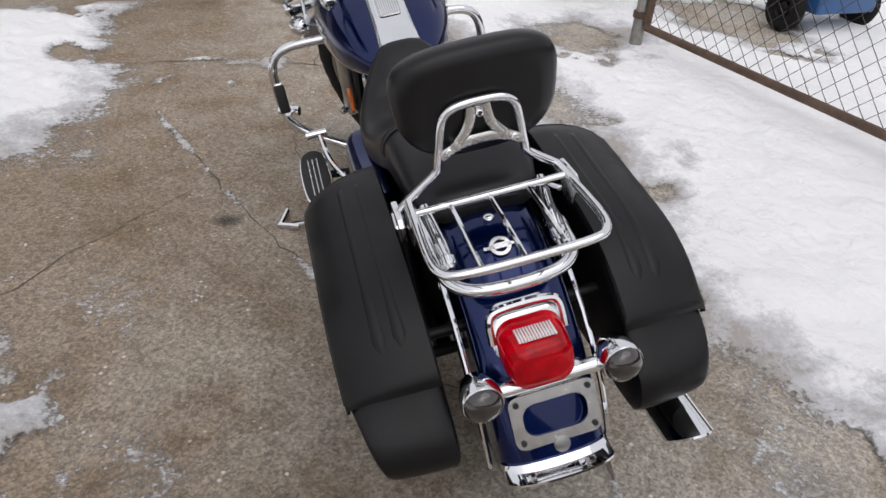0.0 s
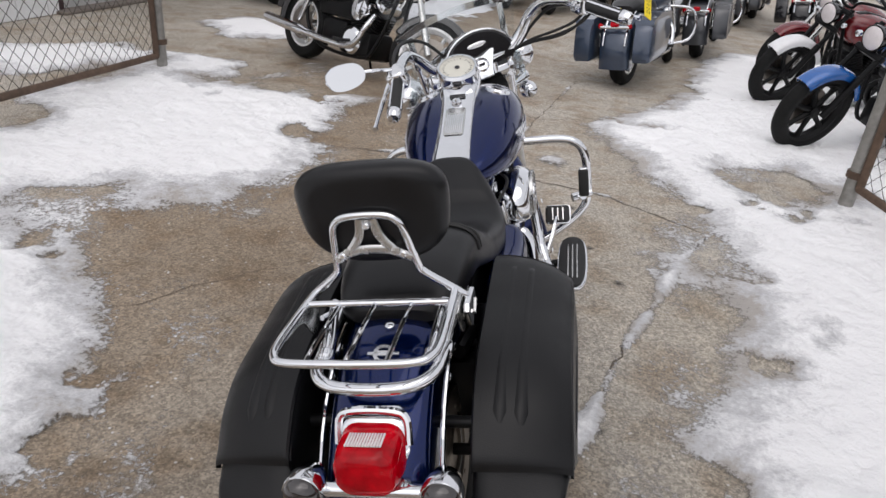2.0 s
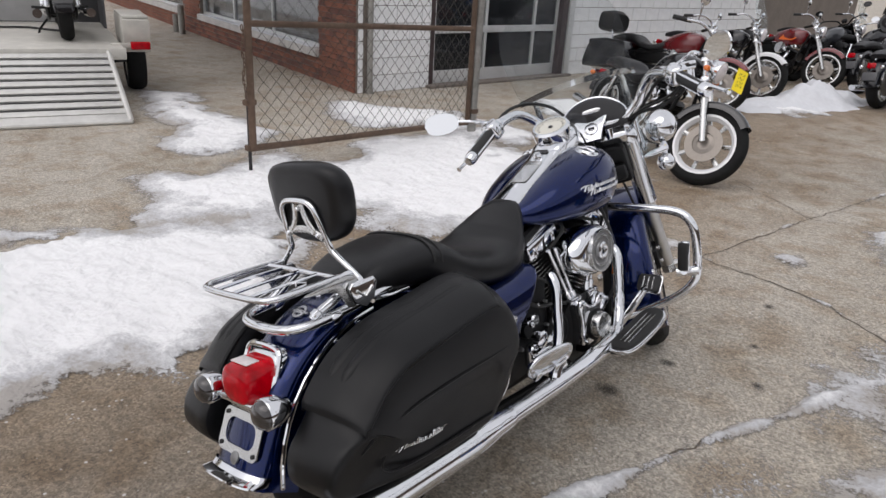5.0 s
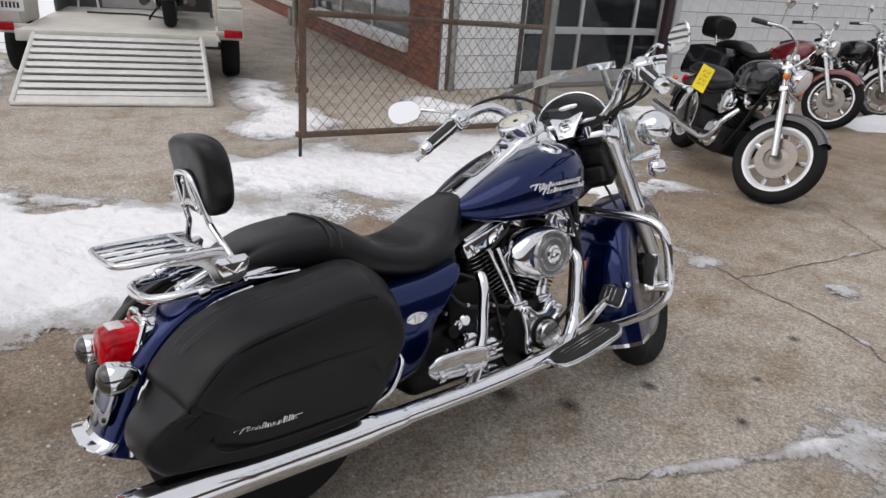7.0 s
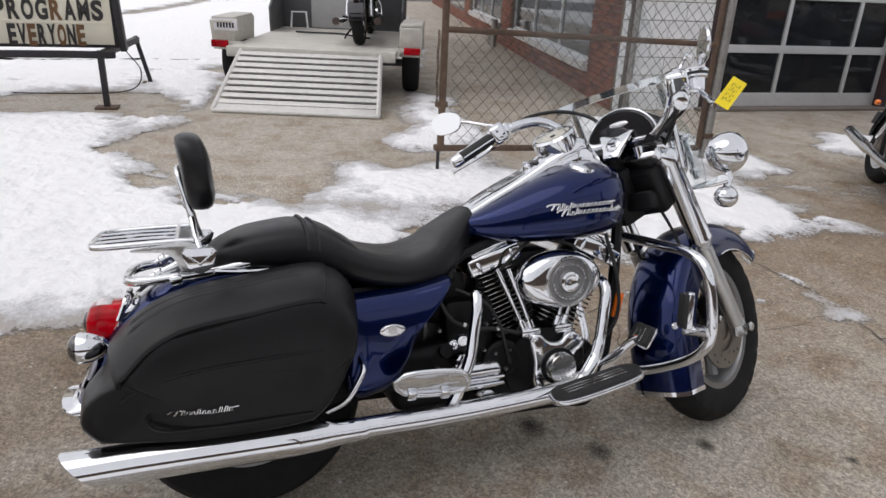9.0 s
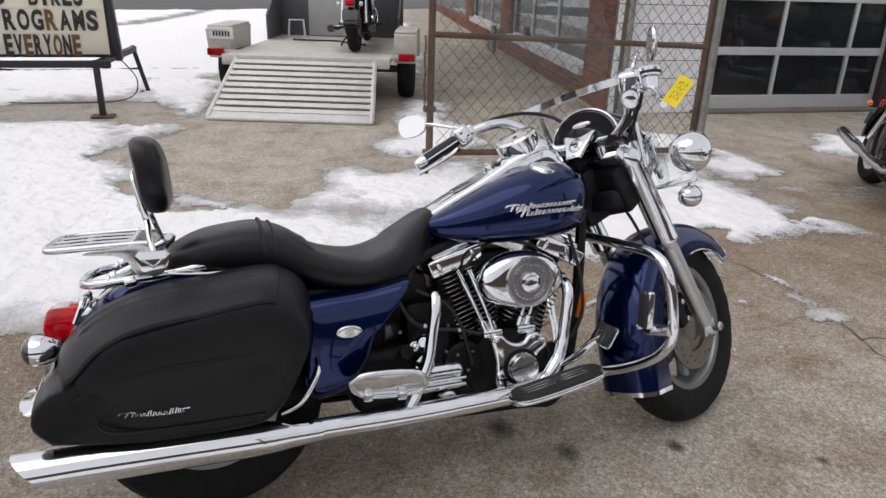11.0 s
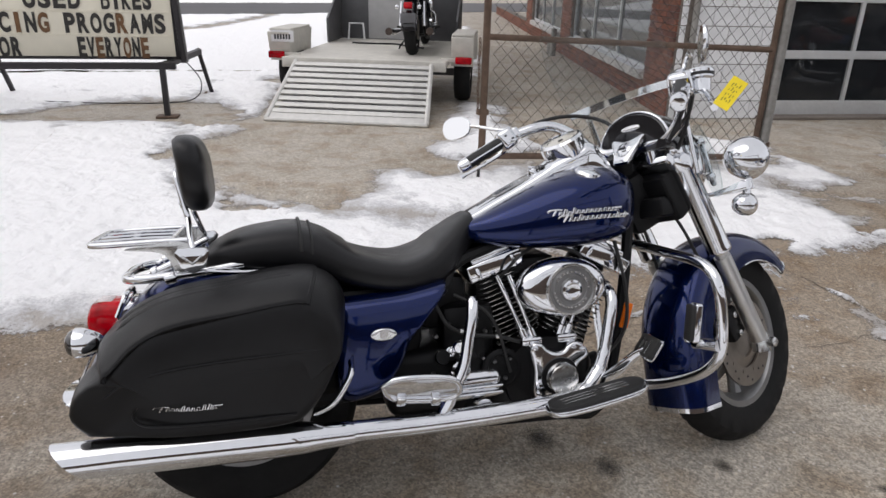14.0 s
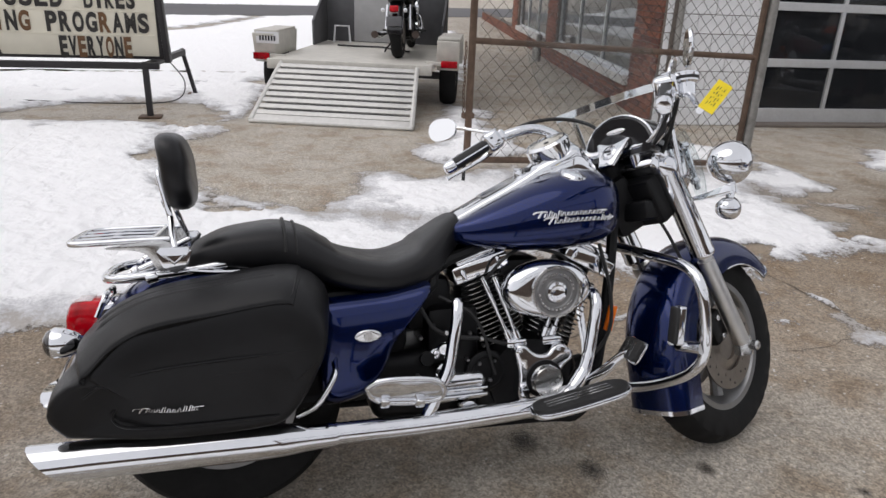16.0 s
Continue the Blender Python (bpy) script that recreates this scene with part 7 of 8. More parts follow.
for k in range(2):
    pot = thing("pipe_bollard", "short grey pipe beside the brick wall", "bollard")
    part("body", rod(CORNER + DB * (6.6 + k * 0.4) + NB * 0.25, CORNER + DB * (6.6 + k * 0.4) + NB * 0.25 + Vector((0, 0, 0.5 - 0.2 * k)), 0.06, 14), GALV, pot)
    part("cap", lathe([(0.06, 0), (0.065, 0.01), (0.04, 0.03)], CORNER + DB * (6.6 + k * 0.4) + NB * 0.25 + Vector((0, 0, 0.5 - 0.2 * k)), (0, 0, 1), 14), GALV, pot)

# ---- gates of wire mesh ----


def gate(name, p0, p1, label, flip):
    """An open gate leaf of rusty pipe and chain link, from its hinge post p0 to its free end p1."""
    p0, p1 = Vector((*p0, 0)), Vector((*p1, 0))
    d = (p1 - p0).normalized()
    L = (p1 - p0).length
    nrm = Vector((-d.y, d.x, 0))
    g = thing(name, label, "gate", group="gate leaves")
    low, mid, top = 0.20 if flip > 0 else 0.155, 1.045, 1.88
    sag = 0.085 if flip > 0 else 0.0
    p0z = Vector((0, 0, -sag))
    part("post", tube([p1 + Vector((0, 0, low - 0.02)), p1 + Vector((0, 0, top))], 0.026, 12), BROWNRUST, g, "rusty brown pipe")
    part("post", tube([p0 + d * 0.07 + p0z + Vector((0, 0, low)), p0 + d * 0.07 + p0z + Vector((0, 0, top))], 0.024, 12), BROWNRUST, g)
    for z, r in ((low, 0.024), (mid, 0.022), (top, 0.024)):
        part("rail", rod(p0 + d * 0.07 + p0z + Vector((0, 0, z)), p1 + Vector((0, 0, z)), r, 12), BROWNRUST, g, "rusty brown rail")
    part("drop_rod", tube([p1 + d * 0.005 - nrm * 0.04 + Vector((0, 0, 0.01)), p1 - nrm * 0.04 + Vector((0, 0, 0.62))], 0.013, 10), SIGNSTEEL, g, "dark drop bolt standing on the ground")
    for zz in (0.20, 0.52):
        part("rod_clip", box(p1 - nrm * 0.02 + Vector((0, 0, zz)), (0.055, 0.085, 0.04), None, 0.006), BROWNRUST, g)
    # woven wires
    pitch, bm = 0.052, bmesh.new()
    n = int((L - 0.1) / pitch)
    rise = pitch * 1.05
    for i in range(n):
        pts, z, k = [], low + 0.02, 0
        while z < top:
            s = 0.09 + i * pitch + (pitch / 2) * (1 if (k + i) % 2 else -1) + pitch / 2
            pts.append(p0 + d * s + p0z * (1 - s / L) + Vector((0, 0, z)) + nrm * (0.0025 if (k + i) % 2 else -0.0025))
            z += rise
            k += 1
        add_tube(bm, pts, 0.0023, 4, caps=False)
    tagged(part("wire_mesh", bm, WIRE, g, "woven chain-link wire", smooth=False), kind="stuff")
    # hinge post beside it
    hp = thing("gate_post", "grey weathered steel post standing in the snow", "post", group="gate posts")
    part("post", tube([p0, p0 + Vector((0, 0, 2.15))], 0.042, 16), GALV, hp)
    part("cap", lathe([(0.044, 0), (0.046, 0.02), (0.02, 0.05)], p0 + Vector((0, 0, 2.15)), (0, 0, 1), 16), GALV, hp)
    for z in (0.22, 1.85):
        part("hinge", join(ring_lathe([(0.054, 0.02), (0.054, -0.02), (0.043, -0.02), (0.043, 0.02)], p0 + Vector((0, 0, z)), (0, 0, 1), 16), box(p0 + d * 0.055 + Vector((0, 0, z)), (0.05, 0.05, 0.035), Matrix((d, nrm, Vector((0, 0, 1)))).transposed(), 0.006)), BROWNRUST, hp, "rusty hinge clamp")
    return g, d, nrm


gate("chain_link_gate", (-2.985, 4.135), (-3.05, 1.755), "open rusty brown chain-link gate leaf standing over the snow", 1)
gate("chain_link_gate", (1.955, 3.0), (2.42, 0.55), "open chain-link gate leaf with a rusty bottom rail", -1)
chain = thing("lock_chain", "rusty chain hanging on the gate's end post", "chain")
for k in range(16):
    z = 1.02 - 0.030 * k
    c = Vector((-3.05 + 0.012 * math.sin(k), 1.755 - 0.045, z))
    part("link", moved(tube([(0.008 * math.cos(a), 0, 0.020 * math.sin(a)) for a in [2 * math.pi * i / 10 for i in range(10)]], 0.0035, 6, True), Matrix.Translation(c) @ Matrix.Rotation(math.pi / 2 * (k % 2) + 0.4, 4, "Z")), BROWNRUST, chain)

# ---- trailer with its ramp ----
TO, TT, TW = Vector((-5.33, 1.045, 0)), Vector((-0.938, 0.347, 0)).normalized(), Vector((0.347, 0.938, 0)).normalized()
TM = Matrix((TW, -TT, Vector((0, 0, 1)))).transposed().to_4x4()
TM.translation = TO
# own axes: x to its right seen from behind, y back, z up; the ramp's foot at the origin
trailer = thing("utility_trailer", "weathered white flatbed trailer with its ramp let down", "trailer", TM)
DZ = 0.54
part("deck", join(box((0, -2.36, DZ - 0.045), (1.84, 2.80, 0.08), None, 0.01), box((0, -0.955, DZ - 0.05), (1.86, 0.05, 0.11), None, 0.01)), TRAILERWHITE, trailer, "grey-white deck plate")
part("chassis", join(box((0.6, -2.6, DZ - 0.14), (0.08, 3.2, 0.10)), box((-0.6, -2.6, DZ - 0.14), (0.08, 3.2, 0.10)), box((0, -1.80, DZ - 0.20), (2.2, 0.08, 0.08)), box((0, -4.6, DZ - 0.14), (0.10, 1.6, 0.10))), DARKGREY, trailer)
ramp = part("ramp", join(*[rod((s * 0.83, 0.0, 0.025), (s * 0.765, -0.97, DZ - 0.02), 0.026, 8) for s in (1, -1)], rod((-0.84, 0.0, 0.022), (0.84, 0.0, 0.022), 0.022, 8)), RAMPALU, trailer, "slatted aluminium loading ramp")
sl = math.atan2(DZ - 0.03, 0.97)
part("slat", box((0, -0.052, 0.045), (1.66, 0.10, 0.022), Matrix.Rotation(-sl, 3, "X"), 0.005), RAMPALU, ramp)
for k in range(9):
    t = 0.135 + 0.096 * k
    part("slat", box((0, -t * 0.97, 0.02 + t * (DZ - 0.03)), (1.65 - 0.11 * t, 0.066, 0.024), Matrix.Rotation(-sl, 3, "X"), 0.005), RAMPALU, ramp)
# thin dark sheet close below the slats, seen through their gaps
part("slat_gap_sheet", box((0, -0.50, 0.225), (1.54, 1.06, 0.006), Matrix.Rotation(-sl, 3, "X")), DARKGREY, ramp)
for s in (1, -1):
    w = wheel(trailer, Vector((s * 1.07, -1.80, 0.31)), 0.31, 0.10, 0.19, I4, 5, TRAILERWHITE, disc=())
    fd = part("fender", join(*[moved(b, I4) for b in (box((s * 1.08, -1.36, 0.62), (0.26, 0.035, 0.34), Matrix.Rotation(-0.25, 3, "X"), 0.01), box((s * 1.08, -1.80, 0.80), (0.26, 0.84, 0.035), None, 0.012), box((s * 1.08, -2.24, 0.62), (0.26, 0.035, 0.34), Matrix.Rotation(0.25, 3, "X"), 0.01), box((s * 0.955, -1.80, 0.66), (0.02, 0.86, 0.26), None, 0.01))]), TRAILERWHITE, trailer, "boxy white wheel fender")
    part("tail_lamp", box((s * 1.10, -1.28, 0.530), (0.19, 0.05, 0.080), None, 0.012), REDLENS, trailer, "red rectangular tail lamp")
    part("lamp_bracket", box((s * 1.0, -1.31, 0.530), (0.36, 0.03, 0.05), None, 0.006), TRAILERWHITE, trailer)
pl = part("number_plate", box((-1.03, -1.315, 0.735), (0.27, 0.012, 0.13), None, 0.004), WHITEP, trailer, "white number plate")
for k in range(6):
    part("mark", box((-1.115 + 0.034 * k, -1.306, 0.730), (0.020, 0.004, 0.055)), INK, pl)
head = part("headboard", join(box((0, -3.70, 0.97), (1.80, 0.04, 0.86), None, 0.01), plate([(-3.69, 0.542), (-2.90, 0.542), (-2.88, 0.86), (-3.69, 1.30)], 0.03, basis((-0.905, 0, 0), (0, 1, 0), (0, 0, 1)), 0.004), plate([(-3.69, 0.542), (-2.90, 0.542), (-2.88, 0.86), (-3.69, 1.30)], 0.03, basis((0.875, 0, 0), (0, 1, 0), (0, 0, 1)), 0.004)), DARKGREY, trailer, "dark grey front boards")
part("panel", box((-0.05, -3.67, 0.92), (0.84, 0.03, 0.74), None, 0.006), LIGHTGREY, head, "lighter grey panel")
part("stop_hoop", tube([(-0.73, -3.45, DZ), (-0.71, -3.45, 0.77), (-0.51, -3.45, 0.77), (-0.49, -3.45, DZ)], 0.016, 8), WHITEP, trailer)
part("strap", tube(smooth_path([(-0.55, -2.9, DZ + 0.01), (-0.25, -2.8, DZ + 0.015), (0.05, -2.85, DZ + 0.012), (0.25, -2.6, DZ + 0.015), (0.5, -2.4, DZ + 0.012)], 5), 0.012, 6), GRIP, trailer)

# ---- changeable letter sign ----
SO, SD = Vector((-6.15, -0.66, 0)), Vector((0.08, 1, 0)).normalized()
SM = Matrix((SD, Vector((-SD.y, SD.x, 0)), Vector((0, 0, 1)))).transposed().to_4x4()
SM = Matrix.Translation(SO) @ SM @ Matrix.Scale(1.07, 4)
# own axes: x along the board towards its right end, y back, z up
sign = thing("marquee_sign", "white roadside letter board on a dark steel frame", "sign", SM)
part("board", box((-1.30, 0.06, 0.93), (2.82, 0.10, 0.82), None, 0.01), SIGNSTEEL, sign, "dark sign box")
part("face", box((-1.30, 0.005, 0.93), (2.74, 0.014, 0.76), None, 0.003), SIGNWHITE, sign, "yellowed white sign face")
for z in (0.742, 0.955, 1.17):
    part("letter_rail", box((-1.30, -0.004, z), (2.72, 0.008, 0.010)), SIGNWHITE, sign)
part("edge", box((0.115, 0.05, 0.98), (0.05, 0.14, 0.98), Matrix.Rotation(radians(-3), 3, "Y"), 0.006), SIGNSTEEL, sign)
for x in (-0.05, -2.15):
    part("leg", tube([(x + 0.02, -0.20, 0.0), (x + 0.02, -0.20, 0.52)], 0.036, 4), SIGNSTEEL, sign, "square steel leg")
    part("leg", tube([(x + 0.26, 1.22, 0.0), (x + 0.16, 1.12, 0.52)], 0.028, 4), SIGNSTEEL, sign, "square steel leg")
    part("foot", box((x + 0.02, -0.20, 0.012), (0.20, 0.16, 0.02), None, 0.006), BROWNRUST, sign)
    part("foot", box((x + 0.26, 1.22, 0.012), (0.18, 0.16, 0.02), None, 0.006), BROWNRUST, sign)
    part("side_beam", tube([(x + 0.02, -0.22, 0.485), (x + 0.17, 1.14, 0.485)], 0.040, 4), SIGNSTEEL, sign)
part("front_beam", box((-1.33, -0.20, 0.485), (2.85, 0.06, 0.06), None, 0.006), SIGNSTEEL, sign)
part("cable", tube(smooth_path([(0.1, 0.25, 0.5), (0.22, 0.4, 0.25), (0.05, 0.6, 0.03), (-0.6, 0.5, 0.02), (-1.6, 0.7, 0.02)], 6), 0.006, 6), GRIP, sign, "thin dark cable")


def letter(ch, x, z, size, width, material):
    cu = bpy.data.curves.new("letter", "FONT")
    cu.body, cu.size, cu.extrude, cu.align_x, cu.offset = ch, 1.0, 0.002, "CENTER", 0.016 if ch == "B" else 0.042
    tmp = bpy.data.objects.new("letter", cu)
    scene.collection.objects.link(tmp)
    bpy.context.view_layer.update()
    me = bpy.data.meshes.new_from_object(tmp.evaluated_get(bpy.context.evaluated_depsgraph_get()))
    bpy.data.objects.remove(tmp)
    xs = [v.co.x for v in me.vertices]
    ys = [v.co.y for v in me.vertices]
    wx, wy = max(xs) - min(xs), max(ys) - min(ys)
    m = basis((x, -0.009, z), (1, 0, 0), (0, 0, 1)) @ Matrix.Diagonal((width / wx, size / wy, 1, 1)) @ Matrix.Translation((-(max(xs) + min(xs)) / 2, -min(ys), 0))
    me.transform(m)
    me.materials.append(material)
    ob = new("letter", me)
    ob.parent = sign
    return ob


def word(text, x0, x1, z, size, rusty=()):
    step = (x1 - x0) / len(text)
    for k, ch in enumerate(text):
        letter(ch, x0 + step * (k + 0.5), z, size, step * (0.36 if ch == "I" else 0.84), SIGNRUST if k in rusty else SIGNBLACK)


word("EVERYONE", -0.800, -0.160, 0.535, 0.190, (2, 5, 7))
word("FOR", -1.585, -1.275, 0.535, 0.185, (0,))
word("PROGRAMS", -0.890, 0.015, 0.760, 0.180, (4,))
word("FINANCING", -1.995, -1.005, 0.760, 0.180, (4, 6, 8))
word("USED", -1.215, -0.705, 0.975, 0.180)
word("BIKES", -0.545, -0.090, 0.975, 0.180)

# ---- hand cart beyond the open gate ----
cart = thing("hand_cart", "blue panelled hand cart on black tyres in the snow", "cart", pose(3.74, 3.42, 0, 0, 0, 8))
CARTBLUE = mat("blue_cart_panel", (0.016, 0.085, 0.24), 0.45, 0, 0.2, 0.2, 25, 0.1, 60, rvar=0.1)
part("tub", join(box((0, 0, 0.36), (0.60, 0.44, 0.40), None, 0.025, 3), box((0, 0, 0.555), (0.64, 0.48, 0.03), None, 0.012, 2)), CARTBLUE, cart, "blue moulded tub")
part("axle", rod((-0.40, -0.02, 0.17), (0.36, -0.02, 0.17), 0.014), BLACK, cart)
for x in (-0.40, 0.38):
    wheel(cart, Vector((x, -0.02, 0.17)), 0.17, 0.045, 0.085, I4, 5, BLACK, disc=())
part("handle", tube(smooth_path([(0.20, 0.20, 0.50), (0.20, 0.46, 0.74), (0.16, 0.56, 0.82), (-0.16, 0.56, 0.82), (-0.20, 0.46, 0.74), (-0.20, 0.20, 0.50)], 4), 0.013, 8), BLACK, cart, "black tube handle")

# ---- the other motorcycles ----


def parked_motorcycle(label, rear, front, paint, steer=25, lean=9, bags=None, screen=False, fairing=False, case=False, white=False, dark=False, tall=0.0, fender_paint=None, turn_lamp=False, z=0.0, name="parked_motorcycle", cast=True, flare=None):
    """A road motorcycle between the ground points of its wheels. Own axes as for the touring one."""
    rear, front = Vector((*rear, z)), Vector((*front, z))
    d = (front - rear).normalized()
    wb = 1.56
    m = Matrix((Vector((d.y, -d.x, 0)), d, Vector((0, 0, 1)))).transposed().to_4x4()
    mid = (rear + front) / 2
    m.translation = mid - d * wb / 2
    b = thing(name, label, "motorcycle", m @ Matrix.Rotation(radians(-lean), 4, "Y"), group="parked motorcycles")
    metal = BLACK if dark else CHROME
    piv = Vector((0, wb - 0.34, 0.85))
    ax = Vector((0, -math.sin(RAKE), math.cos(RAKE)))
    st = Matrix.Translation(piv) @ Matrix.Rotation(radians(steer), 4, ax) @ Matrix.Translation(-piv)
    wheel(b, Vector((0, 0, 0.31)), 0.312, 0.068, 0.205, I4, 7 if cast else 16, SATIN if not dark else BLACK, white, (1,))
    wheel(b, Vector((0, wb, 0.31)), 0.318, 0.052, 0.232, st, 7 if cast else 16, SATIN if not dark else BLACK, white, (1,))
    fp = fender_paint or paint
    part("front_fender", moved(arc_shell((0, wb, 0.31), 0.345, 45, 160, 0.070, 0.03, 0.005, 20, crown=0.035), st), fp, b)
    part("rear_fender", arc_shell((0, 0, 0.31), 0.36, 60, 200 if bags else 182, 0.140 if bags else 0.092, 0.10 if bags else 0.06, 0.005, 22), paint, b)
    rows = [(0.60, 0.62, 0.72, 0.05), (0.70, 0.60, 0.80, 0.10), (0.85, 0.595, 0.86, 0.145), (1.0, 0.60, 0.88, 0.15), (1.12, 0.64, 0.86, 0.11), (1.17, 0.70, 0.82, 0.05)]
    part("fuel_tank", loft([oval(0, y, lo + tall, hi + tall, hw, 24, 0.8, 0.3) for y, lo, hi, hw in interp(rows, 3)]), paint, b, "glossy fuel tank")
    part("tank_console", loft([oval(0, y, zz + tall - 0.03, zz + tall + 0.005, 0.035, 14, 0.6) for y, zz in ((0.72, 0.80), (0.85, 0.862), (1.0, 0.885), (1.08, 0.87))]), metal, b)
    rows = [(-0.18, 0.66, 0.72, 0.10), (0.0, 0.66, 0.77, 0.14), (0.20, 0.64, 0.765, 0.145), (0.32, 0.60, 0.69, 0.15), (0.48, 0.58, 0.67, 0.15), (0.62, 0.62, 0.72, 0.10), (0.68, 0.66, 0.70, 0.05)]
    part("seat", loft([oval(0, y, lo, hi, hw, 24, 0.7, 0.3) for y, lo, hi, hw in interp(rows, 3)]), VINYL, b, "black vinyl seat")
    eng = part("engine", join(box((0, 0.82, 0.28), (0.30, 0.40, 0.24), None, 0.06, 2), box((0, 0.52, 0.32), (0.26, 0.34, 0.22), None, 0.05, 2), box((0, 0.5, 0.52), (0.22, 0.5, 0.16), None, 0.03)), BLACK, b, "dark engine block")
    for ty, by in ((0.70, 0.78), (1.0, 0.90)):
        a, c = Vector((0, by, 0.36)), Vector((0, ty, 0.58))
        dd = (c - a).normalized()
        rt = basis((0, 0, 0), (1, 0, 0), Vector((0, dd.z, -dd.y)))
        stack = []
        for k in range(9):
            for g, q in ((0.000, 0.7), (0.001, 1.0), (0.011, 1.0), (0.012, 0.7)):
                stack.append([tuple(a + dd * (0.024 * k + g) + (rt @ Vector((x * q, y * q, 0)))) for x, y in rounded(0.20, 0.16, 0.04, 3)])
        part("cylinder", loft(stack), BLACK, eng)
        part("head_cover", moved(box((0, 0, 0), (0.20, 0.14, 0.07), None, 0.02, 2), Matrix.Translation(c + dd * 0.03) @ rt), metal, eng)
    for s in (1, -1):
        part("side_case", lathe([(0.11, 0), (0.11, 0.03), (0.09, 0.05)], (s * 0.14, 0.83, 0.29), (s, 0, 0), 24), metal, eng, "round engine side case")
    part("air_cleaner", lathe([(0.09, 0), (0.10, 0.03), (0.09, 0.06), (0.05, 0.07)], (0.12, 0.86, 0.55), (1, 0, 0), 24), metal, eng)
    part("exhaust", tube(smooth_path([(0.10, 0.98, 0.52), (0.19, 0.99, 0.42), (0.21, 0.88, 0.26), (0.22, 0.6, 0.24), (0.23, 0.2, 0.26), (0.24, -0.30, 0.29)], 5), [0.024] * 12 + [0.03] * 8 + [0.044] * 6, 12), metal, b, "chrome exhaust pipe" if not dark else "black exhaust pipe")
    part("exhaust", tube([(-0.22, 0.5, 0.25), (-0.235, 0.1, 0.265), (-0.24, -0.28, 0.29)], [0.03, 0.044, 0.044], 12), metal, b)
    part("frame", join(*[tube(smooth_path([(s * 0.05, wb - 0.36, 0.78), (s * 0.12, wb - 0.48, 0.30), (s * 0.13, 0.9, 0.17), (s * 0.13, 0.3, 0.20), (s * 0.12, 0.12, 0.5), (s * 0.11, 0.5, 0.58), (s * 0.06, 1.0, 0.66)], 4), 0.016, 8) for s in (1, -1)]), BLACK, b)
    base = Vector((0, wb, 0.31))
    for s in (1, -1):
        q = base + Vector((s * 0.095, 0, 0))
        part("fork_leg", moved(tube([q, q + ax * 0.34, q + ax * 0.345, q + ax * 0.70], [0.027, 0.027, 0.020, 0.022], 12), st), SATIN if not dark else BLACK, b, "fork leg")
        part("shock_absorber", tube([(s * 0.14, 0.05, 0.33), (s * 0.13, 0.16, 0.60)], 0.025, 10), metal, b)
        part("foot_peg", rod((s * 0.15, 0.72, 0.27), (s * 0.28, 0.72, 0.28), 0.014, 8), GRIP, b)
        part("front_signal", moved(lathe([(0.010, -0.03), (0.022, -0.015), (0.024, 0.01), (0.012, 0.018)], (s * 0.16, wb - 0.24, 0.82), (0, 1, 0), 14), st), AMBER if turn_lamp else CHROME, b)
        part("rear_signal", lathe([(0.010, -0.03), (0.022, -0.015), (0.024, 0.01), (0.012, 0.018)], (s * 0.13, -0.33, 0.56), (0, -1, 0), 14), REDLENS if bags else AMBER if turn_lamp else CHROME, b)
        gx = Vector((s * 0.36, wb - 0.52, 1.0 + tall))
        part("grip", moved(rod(gx + Vector((-s * 0.03, 0.05, 0.012)), gx + Vector((s * 0.03, -0.08, -0.02)), 0.018, 10), st), GRIP, b)
        part("mirror", moved(join(tube([(s * 0.30, wb - 0.44, 1.03 + tall), (s * 0.36, wb - 0.44, 1.15 + tall)], 0.005, 6), lathe([(0.062, 0), (0.066, 0.008), (0.045, 0.022), (0.01, 0.026)], (s * 0.375, wb - 0.44, 1.18 + tall), (0, 1, 0), 18, 1.0, 0.68)), st), GLOSSBLACK if dark else CHROME, b)
    part("fork_clamp", moved(join(box(base + ax * 0.50, (0.24, 0.06, 0.045), Matrix.Rotation(RAKE, 3, "X"), 0.01), box(base + ax * 0.66, (0.24, 0.07, 0.04), Matrix.Rotation(RAKE, 3, "X"), 0.01)), st), metal, b)
    part("handlebar", moved(tube(smooth_path([(-0.36, wb - 0.50, 1.0 + tall), (-0.28, wb - 0.40, 1.03 + tall), (-0.12, wb - 0.34, 1.0 + tall), (-0.05, wb - 0.35, 0.93 + tall / 2), (0.05, wb - 0.35, 0.93 + tall / 2), (0.12, wb - 0.34, 1.0 + tall), (0.28, wb - 0.40, 1.03 + tall), (0.36, wb - 0.50, 1.0 + tall)], 5), 0.012, 10), st), metal, b)
    lamp_ = part("headlamp", moved(lathe([(0.03, -0.11), (0.075, -0.07), (0.088, -0.01), (0.088, 0.015)], (0, wb - 0.20, 0.86), (0, 1, -0.05), 24), st), GLOSSBLACK if dark else CHROME, b)
    part("lens", moved(lathe([(0.083, 0.012), (0.06, 0.028), (0.01, 0.034)], (0, wb - 0.20, 0.86), (0, 1, -0.05), 24), st), WHITELENS, lamp_)
    part("gauge", moved(lathe([(0.045, -0.03), (0.047, 0.01), (0.04, 0.014)], (0, wb - 0.37, 0.99), (0, -0.6, 0.8), 18), st), metal, b)
    tl = part("tail_lamp", box((0, -0.345, 0.575), (0.075 if bags else 0.10, 0.05, 0.045 if bags else 0.07), Matrix.Rotation(-0.4, 3, "X"), 0.014), REDLENS, b, "red tail lamp")
    if not bags:
        part("plate_bracket", box((0, -0.375, 0.44), (0.18, 0.012, 0.11), Matrix.Rotation(-0.3, 3, "X"), 0.004), DARKGREY, b)
